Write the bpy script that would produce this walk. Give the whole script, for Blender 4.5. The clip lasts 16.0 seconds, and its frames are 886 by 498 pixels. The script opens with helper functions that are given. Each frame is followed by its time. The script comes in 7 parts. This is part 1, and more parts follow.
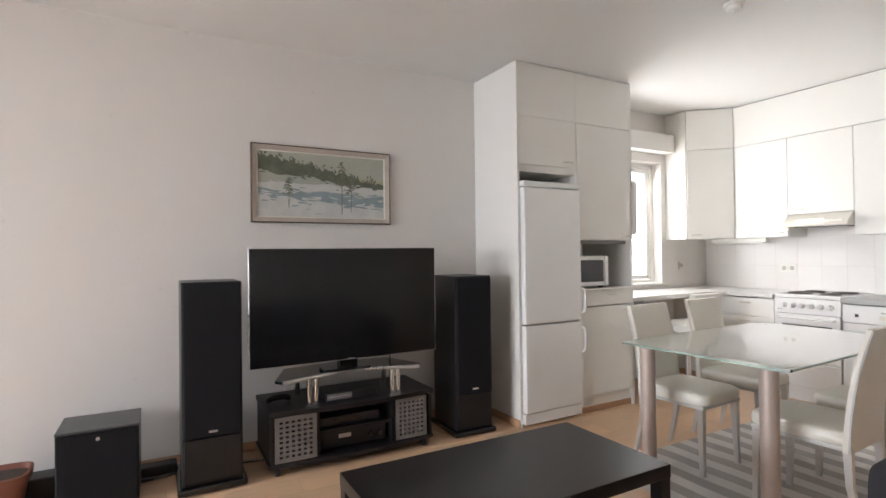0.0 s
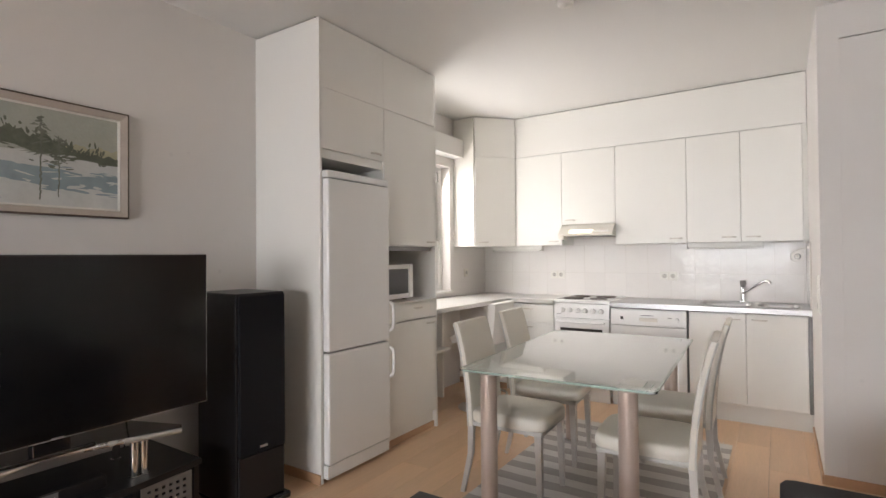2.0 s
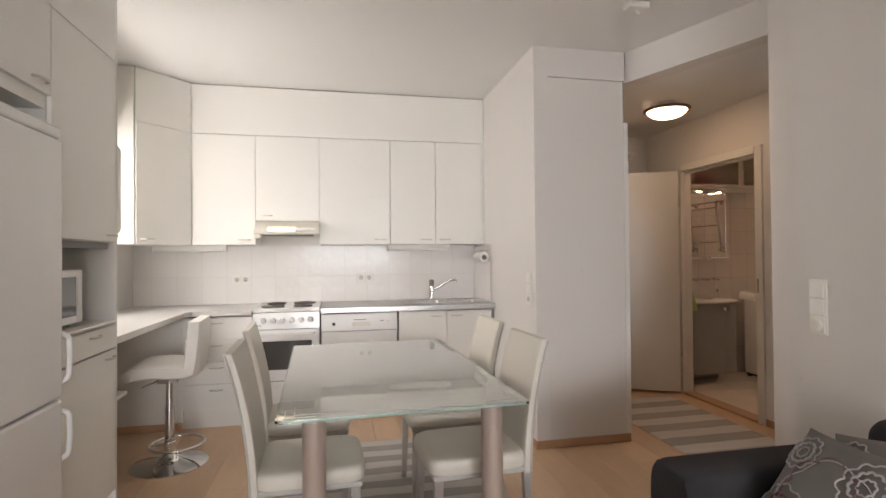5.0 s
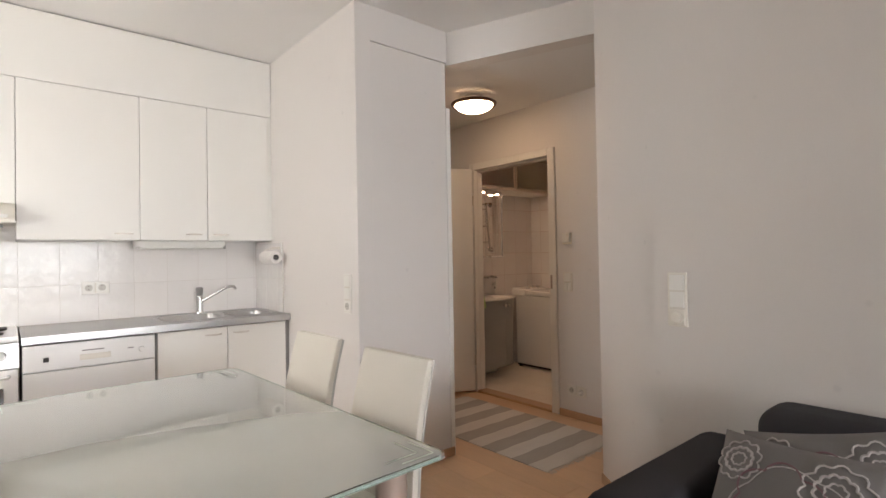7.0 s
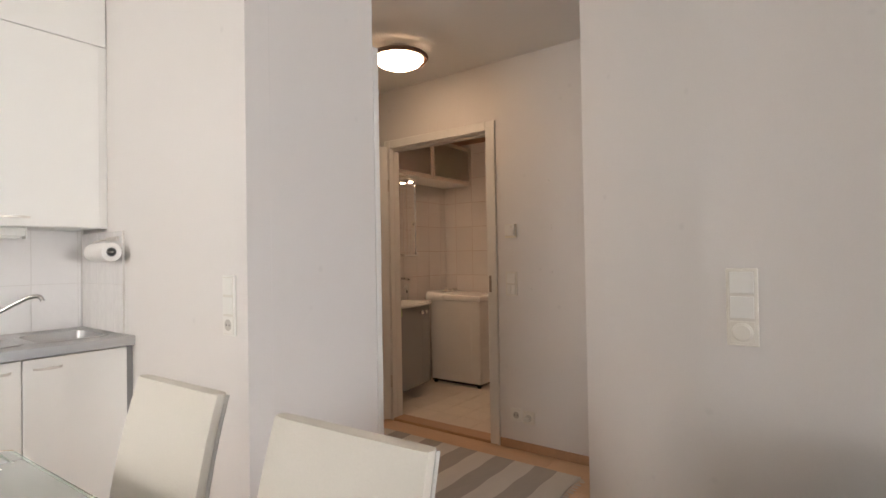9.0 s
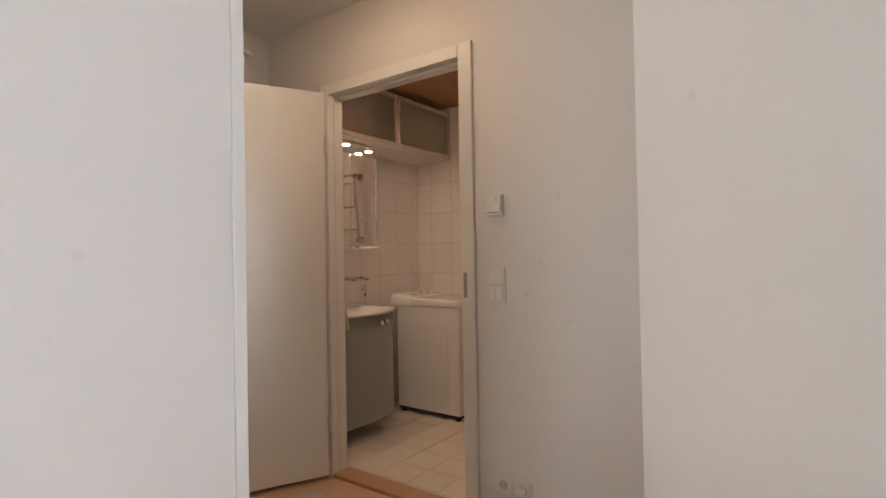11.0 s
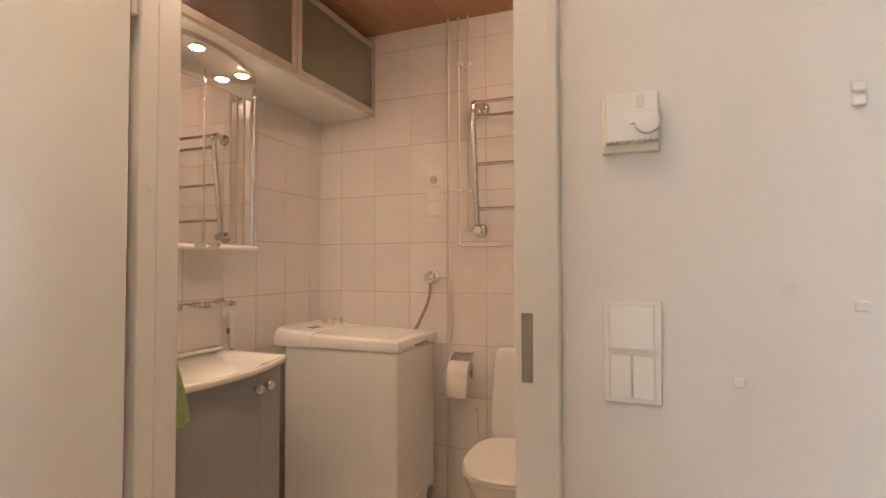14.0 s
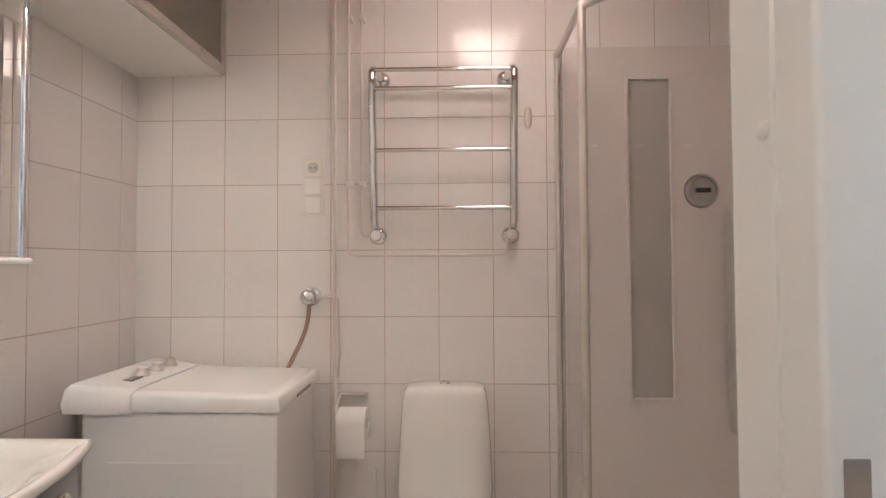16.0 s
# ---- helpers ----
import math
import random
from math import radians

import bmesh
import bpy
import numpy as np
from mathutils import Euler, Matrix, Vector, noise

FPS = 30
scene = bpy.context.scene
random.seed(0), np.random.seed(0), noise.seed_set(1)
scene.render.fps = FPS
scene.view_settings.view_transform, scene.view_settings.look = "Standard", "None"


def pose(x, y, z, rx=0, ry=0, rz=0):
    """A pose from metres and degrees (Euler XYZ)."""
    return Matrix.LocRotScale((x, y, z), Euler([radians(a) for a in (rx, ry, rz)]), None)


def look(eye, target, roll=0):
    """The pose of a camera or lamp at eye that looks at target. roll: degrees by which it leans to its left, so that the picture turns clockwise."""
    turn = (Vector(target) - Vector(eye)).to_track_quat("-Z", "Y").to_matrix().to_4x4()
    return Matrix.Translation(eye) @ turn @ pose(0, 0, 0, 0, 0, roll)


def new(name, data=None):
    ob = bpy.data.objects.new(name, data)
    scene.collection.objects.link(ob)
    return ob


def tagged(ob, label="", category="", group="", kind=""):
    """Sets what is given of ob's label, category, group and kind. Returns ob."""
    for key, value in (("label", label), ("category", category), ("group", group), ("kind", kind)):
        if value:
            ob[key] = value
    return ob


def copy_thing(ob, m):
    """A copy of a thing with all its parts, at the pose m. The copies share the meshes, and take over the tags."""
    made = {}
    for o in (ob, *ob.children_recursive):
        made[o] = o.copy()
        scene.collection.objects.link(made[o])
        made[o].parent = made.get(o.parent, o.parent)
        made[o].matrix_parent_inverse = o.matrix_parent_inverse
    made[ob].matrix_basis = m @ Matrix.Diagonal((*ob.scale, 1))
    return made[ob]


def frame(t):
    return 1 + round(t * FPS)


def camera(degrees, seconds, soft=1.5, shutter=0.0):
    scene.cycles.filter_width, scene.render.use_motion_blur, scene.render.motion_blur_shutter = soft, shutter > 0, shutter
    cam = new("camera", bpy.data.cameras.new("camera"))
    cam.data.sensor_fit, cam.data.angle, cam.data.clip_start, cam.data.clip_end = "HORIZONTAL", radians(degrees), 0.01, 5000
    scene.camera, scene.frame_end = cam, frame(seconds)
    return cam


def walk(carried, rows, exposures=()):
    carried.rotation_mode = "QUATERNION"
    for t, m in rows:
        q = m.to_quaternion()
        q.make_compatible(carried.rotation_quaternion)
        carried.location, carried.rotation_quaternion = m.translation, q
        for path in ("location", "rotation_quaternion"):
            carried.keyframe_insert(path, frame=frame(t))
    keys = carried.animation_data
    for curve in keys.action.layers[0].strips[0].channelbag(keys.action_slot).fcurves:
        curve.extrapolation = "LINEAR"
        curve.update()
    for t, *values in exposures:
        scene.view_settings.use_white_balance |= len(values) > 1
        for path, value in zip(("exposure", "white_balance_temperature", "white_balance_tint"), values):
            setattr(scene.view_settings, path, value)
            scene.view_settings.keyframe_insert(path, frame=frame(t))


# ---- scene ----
cam = camera(81.8, 16.0)
PATH = [
    (0, (0.149, 0.235, 1.272), (-1.603, 1.2, 1.291), -0.7),
    (0.5, (-0.04, 0.306, 1.264), (-1.662, 1.475, 1.288), -0.7),
    (1, (-0.249, 0.382, 1.278), (-1.718, 1.738, 1.298), -0.6),
    (1.5, (-0.443, 0.416, 1.287), (-1.743, 1.935, 1.31), -0.6),
    (2, (-0.652, 0.45, 1.295), (-1.749, 2.122, 1.323), -0.5),
    (2.5, (-0.847, 0.484, 1.292), (-1.727, 2.28, 1.326), -0.6),
    (3, (-1.045, 0.512, 1.307), (-1.669, 2.412, 1.34), -0.6),
    (3.5, (-1.231, 0.542, 1.303), (-1.616, 2.505, 1.336), -0.5),
    (4, (-1.444, 0.618, 1.294), (-1.575, 2.614, 1.326), -0.4),
    (4.5, (-1.609, 0.699, 1.286), (-1.499, 2.696, 1.315), -0.5),
    (5, (-1.749, 0.815, 1.286), (-1.343, 2.774, 1.313), -0.5),
    (7.5, (-1.923, 1.802, 1.259), (-0.479, 3.185, 1.281), -1.0),
    (8, (-1.836, 2.025, 1.254), (-0.277, 3.278, 1.275), -0.9),
    (8.5, (-1.696, 2.217, 1.235), (-0.098, 3.419, 1.263), -1.0),
    (9, (-1.508, 2.378, 1.225), (0.101, 3.566, 1.253), -1.0),
    (9.5, (-1.281, 2.492, 1.216), (0.329, 3.678, 1.243), -0.9),
    (10, (-1.011, 2.6, 1.19), (0.604, 3.779, 1.216), -1.0),
    (12.5, (0.09, 3.438, 1.163), (1.748, 4.556, 1.211), -0.0),
    (13, (0.248, 3.624, 1.163), (1.971, 4.638, 1.214), 0.1),
    (13.5, (0.396, 3.782, 1.147), (2.187, 4.671, 1.2), 0.0),
    (14, (0.564, 3.94, 1.171), (2.42, 4.683, 1.228), -0.1),
    (14.5, (0.699, 4.078, 1.196), (2.602, 4.693, 1.252), -0.2),
    (15, (0.831, 4.216, 1.205), (2.772, 4.695, 1.265), -0.2),
    (15.5, (0.933, 4.305, 1.218), (2.911, 4.597, 1.277), -0.2),
    (16, (1.004, 4.386, 1.227), (3.003, 4.442, 1.281), -0.3),
]
walk(cam, [(t, look(eye, target, roll)) for t, eye, target, roll in PATH],
     [(0, 0.15, 6200, 13), (0.5, 0.05, 6300, 14), (1.5, -0.05, 6450, 14), (3, -0.27, 6600, 15), (5, -0.27, 6700, 15), (7.5, 0.0, 6550, 14), (8.5, 0.05, 6550, 14), (10, 0.15, 6400, 13), (12.5, 0.73, 6100, 12), (13, 0.88, 6050, 12), (14, 1.0, 6250, 12), (14.6, 1.1, 6050, 11), (15, 1.15, 5650, 9), (15.5, 1.2, 5200, 6), (16, 1.26, 4700, 4)])

# ---------------------------------------------------------------- daylight and lamps
world = bpy.data.worlds.new("world")
scene.world = world
world.use_nodes = True
sky = world.node_tree.nodes.new("ShaderNodeTexSky")
sky.sky_type = "NISHITA"
sky.sun_disc = False
sky.sun_elevation, sky.sun_rotation = radians(38), radians(250)
world.node_tree.links.new(sky.outputs[0], world.node_tree.nodes["Background"].inputs["Color"])
world.node_tree.nodes["Background"].inputs["Strength"].default_value = 0.12


def lamp(name, kind, m, energy, colour=(1, 1, 1), size=None, size_y=None):
    data = bpy.data.lights.new(name, kind)
    data.energy, data.color = energy, colour
    if kind == "AREA":
        data.shape, data.size, data.size_y = "RECTANGLE", size, size_y
    elif size:
        data.shadow_soft_size = size
    ob = new(name, data)
    ob.matrix_basis = m
    return ob


lamp("window_light_kitchen", "AREA", look((-3.62, 4.30, 1.55), (-1.6, 4.38, 0.95)), 36, (1, 0.975, 0.93), 0.94, 1.16)
living_light = lamp("window_light_living", "AREA", look((-1.55, -4.32, 1.40), (-1.35, 0, 0.75)), 72, (0.93, 0.97, 1), 2.6, 1.2)
living_light.data.spread = radians(100)

# ---------------------------------------------------------------- mesh helpers
def box(bm, x0, x1, y0, y1, z0, z1, bevel=0.0, seg=2):
    """Add one box, its edges rounded by bevel, to bm."""
    made = bmesh.ops.create_cube(bm, size=1.0)["verts"]
    for v in made:
        v.co = Vector((x0 + (v.co.x + 0.5) * (x1 - x0), y0 + (v.co.y + 0.5) * (y1 - y0), z0 + (v.co.z + 0.5) * (z1 - z0)))
    if bevel > 0:
        edges = list({e for v in made for e in v.link_edges})
        bmesh.ops.bevel(bm, geom=edges, offset=bevel, segments=seg, profile=0.5, affect="EDGES")
    return bm


def boxed(*a, **k):
    return box(bmesh.new(), *a, **k)


def tube(bm, pts, r, seg=10, closed=False, cap=True):
    """Sweep a round section along points; r is a radius or one per point."""
    pts = [Vector(p) for p in pts]
    n = len(pts)
    rings = []
    prev = None
    for i, p in enumerate(pts):
        a = pts[(i - 1) % n] if (closed or i > 0) else p
        b = pts[(i + 1) % n] if (closed or i < n - 1) else p
        d = (b - a).normalized()
        up = prev if prev is not None else (Vector((0, 0, 1)) if abs(d.z) < 0.9 else Vector((1, 0, 0)))
        side = d.cross(up)
        if side.length < 1e-5:
            side = d.cross(Vector((0, 1, 0)))
        side.normalize()
        up = side.cross(d).normalized()
        prev = up
        rad = r[i] if isinstance(r, (list, tuple)) else r
        rings.append([bm.verts.new(p + (side * math.cos(q) + up * math.sin(q)) * rad) for q in [2 * math.pi * k / seg for k in range(seg)]])
    last = n if closed else n - 1
    for i in range(last):
        a, b = rings[i], rings[(i + 1) % n]
        for k in range(seg):
            bm.faces.new((a[k], a[(k + 1) % seg], b[(k + 1) % seg], b[k]))
    if cap and not closed:
        bm.faces.new(list(reversed(rings[0])))
        bm.faces.new(rings[-1])
    return bm


def tubed(*a, **k):
    return tube(bmesh.new(), *a, **k)


def arc(points, r=0.03, steps=4):
    """Round the inner corners of a polyline."""
    pts = [Vector(p) for p in points]
    out = [pts[0]]
    for i in range(1, len(pts) - 1):
        a = pts[i] + (pts[i - 1] - pts[i]).normalized() * r
        b = pts[i] + (pts[i + 1] - pts[i]).normalized() * r
        for k in range(steps + 1):
            s = k / steps
            out.append(a * (1 - s) ** 2 + pts[i] * 2 * s * (1 - s) + b * s * s)
    out.append(pts[-1])
    return out


def lathe(profile, seg=28, bm=None, centre=(0, 0)):
    """Turn (radius, z) pairs about z."""
    bm = bm or bmesh.new()
    rings = []
    for r, z in profile:
        if r < 1e-5:
            rings.append([bm.verts.new((centre[0], centre[1], z))])
        else:
            rings.append([bm.verts.new((centre[0] + r * math.cos(2 * math.pi * k / seg), centre[1] + r * math.sin(2 * math.pi * k / seg), z)) for k in range(seg)])
    for a, b in zip(rings, rings[1:]):
        for k in range(seg):
            ka, kb = k % len(a), k % len(b)
            na, nb = (k + 1) % len(a), (k + 1) % len(b)
            quad = []
            for v in (a[ka], a[na], b[nb], b[kb]):
                if v not in quad:
                    quad.append(v)
            if len(quad) > 2:
                bm.faces.new(quad)
    return bm


def prism(poly, z0, z1, bm=None, bevel=0.0, seg=2):
    """Extrude a plan polygon from z0 to z1."""
    bm = bm or bmesh.new()
    lo = [bm.verts.new((x, y, z0)) for x, y in poly]
    hi = [bm.verts.new((x, y, z1)) for x, y in poly]
    faces = [bm.faces.new(list(reversed(lo))), bm.faces.new(hi)]
    n = len(poly)
    for k in range(n):
        faces.append(bm.faces.new((lo[k], lo[(k + 1) % n], hi[(k + 1) % n], hi[k])))
    if bevel > 0:
        edges = list({e for f in faces for e in f.edges})
        bmesh.ops.bevel(bm, geom=edges, offset=bevel, segments=seg, profile=0.5, affect="EDGES")
    return bm


def loft(rings, bm=None, cap=True):
    """Join rings of equal length into a skin."""
    bm = bm or bmesh.new()
    vs = [[bm.verts.new(p) for p in ring] for ring in rings]
    for a, b in zip(vs, vs[1:]):
        for k in range(len(a)):
            bm.faces.new((a[k], a[(k + 1) % len(a)], b[(k + 1) % len(a)], b[k]))
    if cap:
        bm.faces.new(list(reversed(vs[0])))
        bm.faces.new(vs[-1])
    return bm


def turned(bm, m):
    bmesh.ops.transform(bm, matrix=m, verts=bm.verts)
    return bm


def weighted_normals(me, spread=50):
    """Keep broad faces flat up to their rounded edges: corner normals weighted by face area."""
    n = len(me.polygons)
    if n > 4000 or n < 7:
        return
    limit = math.cos(radians(spread))
    around = [[] for _ in me.vertices]
    info = [(p.normal.copy(), p.area) for p in me.polygons]
    for p in me.polygons:
        for v in p.vertices:
            around[v].append(p.index)
    out = []
    for p in me.polygons:
        base = info[p.index][0]
        for v in p.vertices:
            s = Vector((0, 0, 0))
            for k in around[v]:
                nn, ar = info[k]
                if nn.dot(base) > limit:
                    s += nn * ar
            out.append(s.normalized() if s.length > 1e-12 else base)
    me.normals_split_custom_set(out)


def mesh_from(name, bm, material, smooth=True):
    bmesh.ops.recalc_face_normals(bm, faces=bm.faces)
    me = bpy.data.meshes.new(name)
    bm.to_mesh(me)
    bm.free()
    if material is not None:
        me.materials.append(material)
    if smooth:
        for p in me.polygons:
            p.use_smooth = True
        me.set_sharp_from_angle(angle=radians(35))
        weighted_normals(me)
    return me


def part(name, bm, material, parent, label="", at=None):
    """Link a bmesh as one mesh under a thing or a part."""
    ob = new(name, mesh_from(name, bm, material))
    ob.parent = parent
    if at is not None:
        ob.matrix_basis = at
    if label:
        ob["label"] = label
    return ob


def thing(name, label, category, m=None, group="", kind=""):
    """An Empty at a thing's base that carries its parts."""
    ob = new(name)
    ob.empty_display_size = 0.1
    ob.matrix_basis = m if m is not None else Matrix.Identity(4)
    return tagged(ob, label, category, group, kind)


def solo(name, bm, material, label, category, m=None, group="", kind=""):
    """A thing of one mesh."""
    ob = new(name, mesh_from(name, bm, material))
    if m is not None:
        ob.matrix_basis = m
    return tagged(ob, label, category, group, kind)


def structure(name, bm, material, label="", category=""):
    return solo(name, bm, material, label, category, kind="structure")


# ---------------------------------------------------------------- materials
def material(name, colour, rough=0.5, metal=0.0, var=0.06, scale=3.0, grain=0.0, grain_scale=180.0, bump=0.0, bump_scale=120.0,
             stretch=(1, 1, 1), coat=0.0, spec=0.5, rough_var=0.08, by_object=0.0, depth=0.002):
    """A painted, moulded or metal surface: two scales of tone, uneven gloss, fine relief."""
    m = bpy.data.materials.new(name)
    m.use_nodes = True
    nt = m.node_tree
    b = nt.nodes["Principled BSDF"]
    link = nt.links.new
    tc = nt.nodes.new("ShaderNodeTexCoord")
    mp = nt.nodes.new("ShaderNodeMapping")
    mp.inputs["Scale"].default_value = stretch
    link(tc.outputs["Object"], mp.inputs["Vector"])
    broad = nt.nodes.new("ShaderNodeTexNoise")
    broad.inputs["Scale"].default_value = scale
    broad.inputs["Detail"].default_value = 5
    link(mp.outputs[0], broad.inputs["Vector"])
    fine = nt.nodes.new("ShaderNodeTexNoise")
    fine.inputs["Scale"].default_value = grain_scale
    fine.inputs["Detail"].default_value = 3
    link(mp.outputs[0], fine.inputs["Vector"])
    add = nt.nodes.new("ShaderNodeMath")
    add.operation = "MULTIPLY_ADD"
    link(broad.outputs["Fac"], add.inputs[0])
    add.inputs[1].default_value = 2 * var
    add.inputs[2].default_value = 1 - var
    add2 = nt.nodes.new("ShaderNodeMath")
    add2.operation = "MULTIPLY_ADD"
    link(fine.outputs["Fac"], add2.inputs[0])
    add2.inputs[1].default_value = 2 * grain
    add2.inputs[2].default_value = -grain
    tot = nt.nodes.new("ShaderNodeMath")
    link(add.outputs[0], tot.inputs[0])
    link(add2.outputs[0], tot.inputs[1])
    fac = tot.outputs[0]
    if by_object:
        info = nt.nodes.new("ShaderNodeObjectInfo")
        o = nt.nodes.new("ShaderNodeMath")
        o.operation = "MULTIPLY_ADD"
        link(info.outputs["Random"], o.inputs[0])
        o.inputs[1].default_value = 2 * by_object
        link(fac, o.inputs[2])
        o2 = nt.nodes.new("ShaderNodeMath")
        o2.operation = "SUBTRACT"
        link(o.outputs[0], o2.inputs[0])
        o2.inputs[1].default_value = by_object
        fac = o2.outputs[0]
    mul = nt.nodes.new("ShaderNodeVectorMath")
    mul.operation = "SCALE"
    mul.inputs[0].default_value = colour[:3]
    link(fac, mul.inputs["Scale"])
    link(mul.outputs[0], b.inputs["Base Color"])
    rr = nt.nodes.new("ShaderNodeMath")
    rr.operation = "MULTIPLY_ADD"
    link(broad.outputs["Fac"], rr.inputs[0])
    rr.inputs[1].default_value = rough_var
    rr.inputs[2].default_value = max(0.02, rough - rough_var / 2)
    link(rr.outputs[0], b.inputs["Roughness"])
    b.inputs["Metallic"].default_value = metal
    b.inputs["Specular IOR Level"].default_value = spec
    b.inputs["Coat Weight"].default_value = coat
    b.inputs["Coat Roughness"].default_value = 0.08
    if bump:
        bn = nt.nodes.new("ShaderNodeTexNoise")
        bn.inputs["Scale"].default_value = bump_scale
        bn.inputs["Detail"].default_value = 4
        link(mp.outputs[0], bn.inputs["Vector"])
        bu = nt.nodes.new("ShaderNodeBump")
        bu.inputs["Strength"].default_value = bump
        bu.inputs["Distance"].default_value = depth
        link(bn.outputs["Fac"], bu.inputs["Height"])
        link(bu.outputs[0], b.inputs["Normal"])
    return m


def glow(name, colour, strength):
    m = bpy.data.materials.new(name)
    m.use_nodes = True
    nt = m.node_tree
    nt.nodes.clear()
    out = nt.nodes.new("ShaderNodeOutputMaterial")
    e = nt.nodes.new("ShaderNodeEmission")
    e.inputs["Color"].default_value = (*colour, 1)
    e.inputs["Strength"].default_value = strength
    nt.links.new(e.outputs[0], out.inputs["Surface"])
    return m


def clear(name, colour, rough=0.0, ior=1.45):
    m = bpy.data.materials.new(name)
    m.use_nodes = True
    b = m.node_tree.nodes["Principled BSDF"]
    b.inputs["Base Color"].default_value = (*colour, 1)
    b.inputs["Roughness"].default_value = rough
    b.inputs["Transmission Weight"].default_value = 1.0
    b.inputs["IOR"].default_value = ior
    return m


M_wall = material("wallpaper_offwhite", (0.74, 0.705, 0.67), 0.62, var=0.025, scale=1.4, grain=0.02, grain_scale=240, bump=0.14, bump_scale=160, rough_var=0.1)
nt = M_wall.node_tree
scale_node = [k for k in nt.nodes if k.type == "VECT_MATH"][0]
coords = nt.nodes.new("ShaderNodeTexCoord")
cell = nt.nodes.new("ShaderNodeTexVoronoi")
cell.inputs["Scale"].default_value = 5.5
nt.links.new(coords.outputs["Object"], cell.inputs["Vector"])
ramp = nt.nodes.new("ShaderNodeMapRange")
ramp.inputs["From Min"].default_value, ramp.inputs["From Max"].default_value = 0.035, 0.085
ramp.inputs["To Min"].default_value, ramp.inputs["To Max"].default_value = 0.93, 1.0
nt.links.new(cell.outputs["Distance"], ramp.inputs["Value"])
speck = nt.nodes.new("ShaderNodeVectorMath")
speck.operation = "SCALE"
nt.links.new(scale_node.outputs[0], speck.inputs[0])
nt.links.new(ramp.outputs[0], speck.inputs["Scale"])
nt.links.new(speck.outputs[0], nt.nodes["Principled BSDF"].inputs["Base Color"])
M_ceiling = material("ceiling_paint", (0.80, 0.785, 0.76), 0.8, var=0.02, scale=1.0, grain=0.015, bump=0.2, bump_scale=220)
M_white = material("cabinet_white", (0.80, 0.78, 0.73), 0.38, var=0.02, scale=2.0, grain=0.008, bump=0.05, bump_scale=90)
M_trim = material("trim_white", (0.79, 0.77, 0.73), 0.30, var=0.03, scale=5, grain=0.01)
M_black = material("black_ash", (0.011, 0.010, 0.011), 0.4, var=0.25, scale=6, grain=0.15, grain_scale=120, stretch=(1, 1, 0.2))
M_steel = material("brushed_steel", (0.46, 0.45, 0.44), 0.32, metal=1.0, var=0.06, scale=8, grain=0.06, grain_scale=220, stretch=(0.1, 1, 1))
M_chrome = material("chrome", (0.72, 0.71, 0.70), 0.07, metal=1.0, var=0.03, rough_var=0.06)
M_floor = material("birch_laminate", (0.68, 0.45, 0.275), 0.30, var=0.10, scale=2.2, grain=0.10, grain_scale=26, stretch=(7, 0.5, 1), by_object=0.07, bump=0.05, bump_scale=60)
M_board = material("birch_skirting", (0.50, 0.295, 0.17), 0.4, var=0.12, scale=5, grain=0.08, grain_scale=60)
# dark tone for plank joints and holes; also stands in for shade inside gaps
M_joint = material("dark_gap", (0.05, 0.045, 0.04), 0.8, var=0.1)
M_grout = material("pale_grout", (0.66, 0.62, 0.57), 0.85, var=0.08, scale=8, grain=0.05)
M_grout_floor = material("beige_floor_grout", (0.66, 0.585, 0.49), 0.8, var=0.06, scale=8)
M_grout_bath = material("brown_grout", (0.52, 0.38, 0.30), 0.85, var=0.12, scale=6, grain=0.06)
M_tile_kitchen = material("wavy_white_tile", (0.79, 0.76, 0.73), 0.05, var=0.02, scale=4, by_object=0.02, bump=0.9, bump_scale=11, rough_var=0.03, depth=0.005)
M_tile_bath = material("glazed_wall_tile", (0.79, 0.75, 0.715), 0.04, var=0.025, scale=5, by_object=0.03, spec=0.30, bump=1.0, bump_scale=15, rough_var=0.03, depth=0.0035)
M_tile_floor = material("pale_floor_tile", (0.74, 0.665, 0.565), 0.32, var=0.05, scale=6, grain=0.05, grain_scale=60, by_object=0.03)
M_counter = material("pale_laminate_worktop", (0.56, 0.54, 0.51), 0.32, var=0.06, scale=10, grain=0.08, grain_scale=300)
M_enamel = material("white_enamel", (0.83, 0.82, 0.80), 0.22, var=0.02, scale=4, coat=0.4)
M_plastic = material("white_plastic", (0.78, 0.76, 0.71), 0.38, var=0.03, scale=12)
M_cream_plastic = material("cream_plastic", (0.77, 0.73, 0.65), 0.38, var=0.03, scale=12)
M_thermo = material("yellowed_plastic", (0.82, 0.75, 0.61), 0.4, var=0.05, scale=12)
M_leather = material("cream_leather", (0.72, 0.675, 0.59), 0.42, var=0.05, scale=5, grain=0.03, grain_scale=200, bump=0.35, bump_scale=220)
M_piping = material("grey_piping", (0.54, 0.52, 0.48), 0.5, var=0.08, scale=9)
M_white_leather = material("white_leather", (0.74, 0.71, 0.66), 0.38, var=0.04, scale=5, bump=0.3, bump_scale=200)
M_leg = material("silver_lacquer", (0.60, 0.57, 0.54), 0.34, metal=0.6, var=0.06, scale=10)
M_copper_leg = material("beech_metal_leg", (0.50, 0.40, 0.34), 0.36, metal=0.25, var=0.08, scale=14, stretch=(1, 1, 0.1))
M_black_gloss = material("black_gloss", (0.008, 0.008, 0.009), 0.10, var=0.1, coat=0.6, rough_var=0.03)
M_screen = material("dark_screen", (0.006, 0.006, 0.007), 0.16, var=0.1, rough_var=0.03)
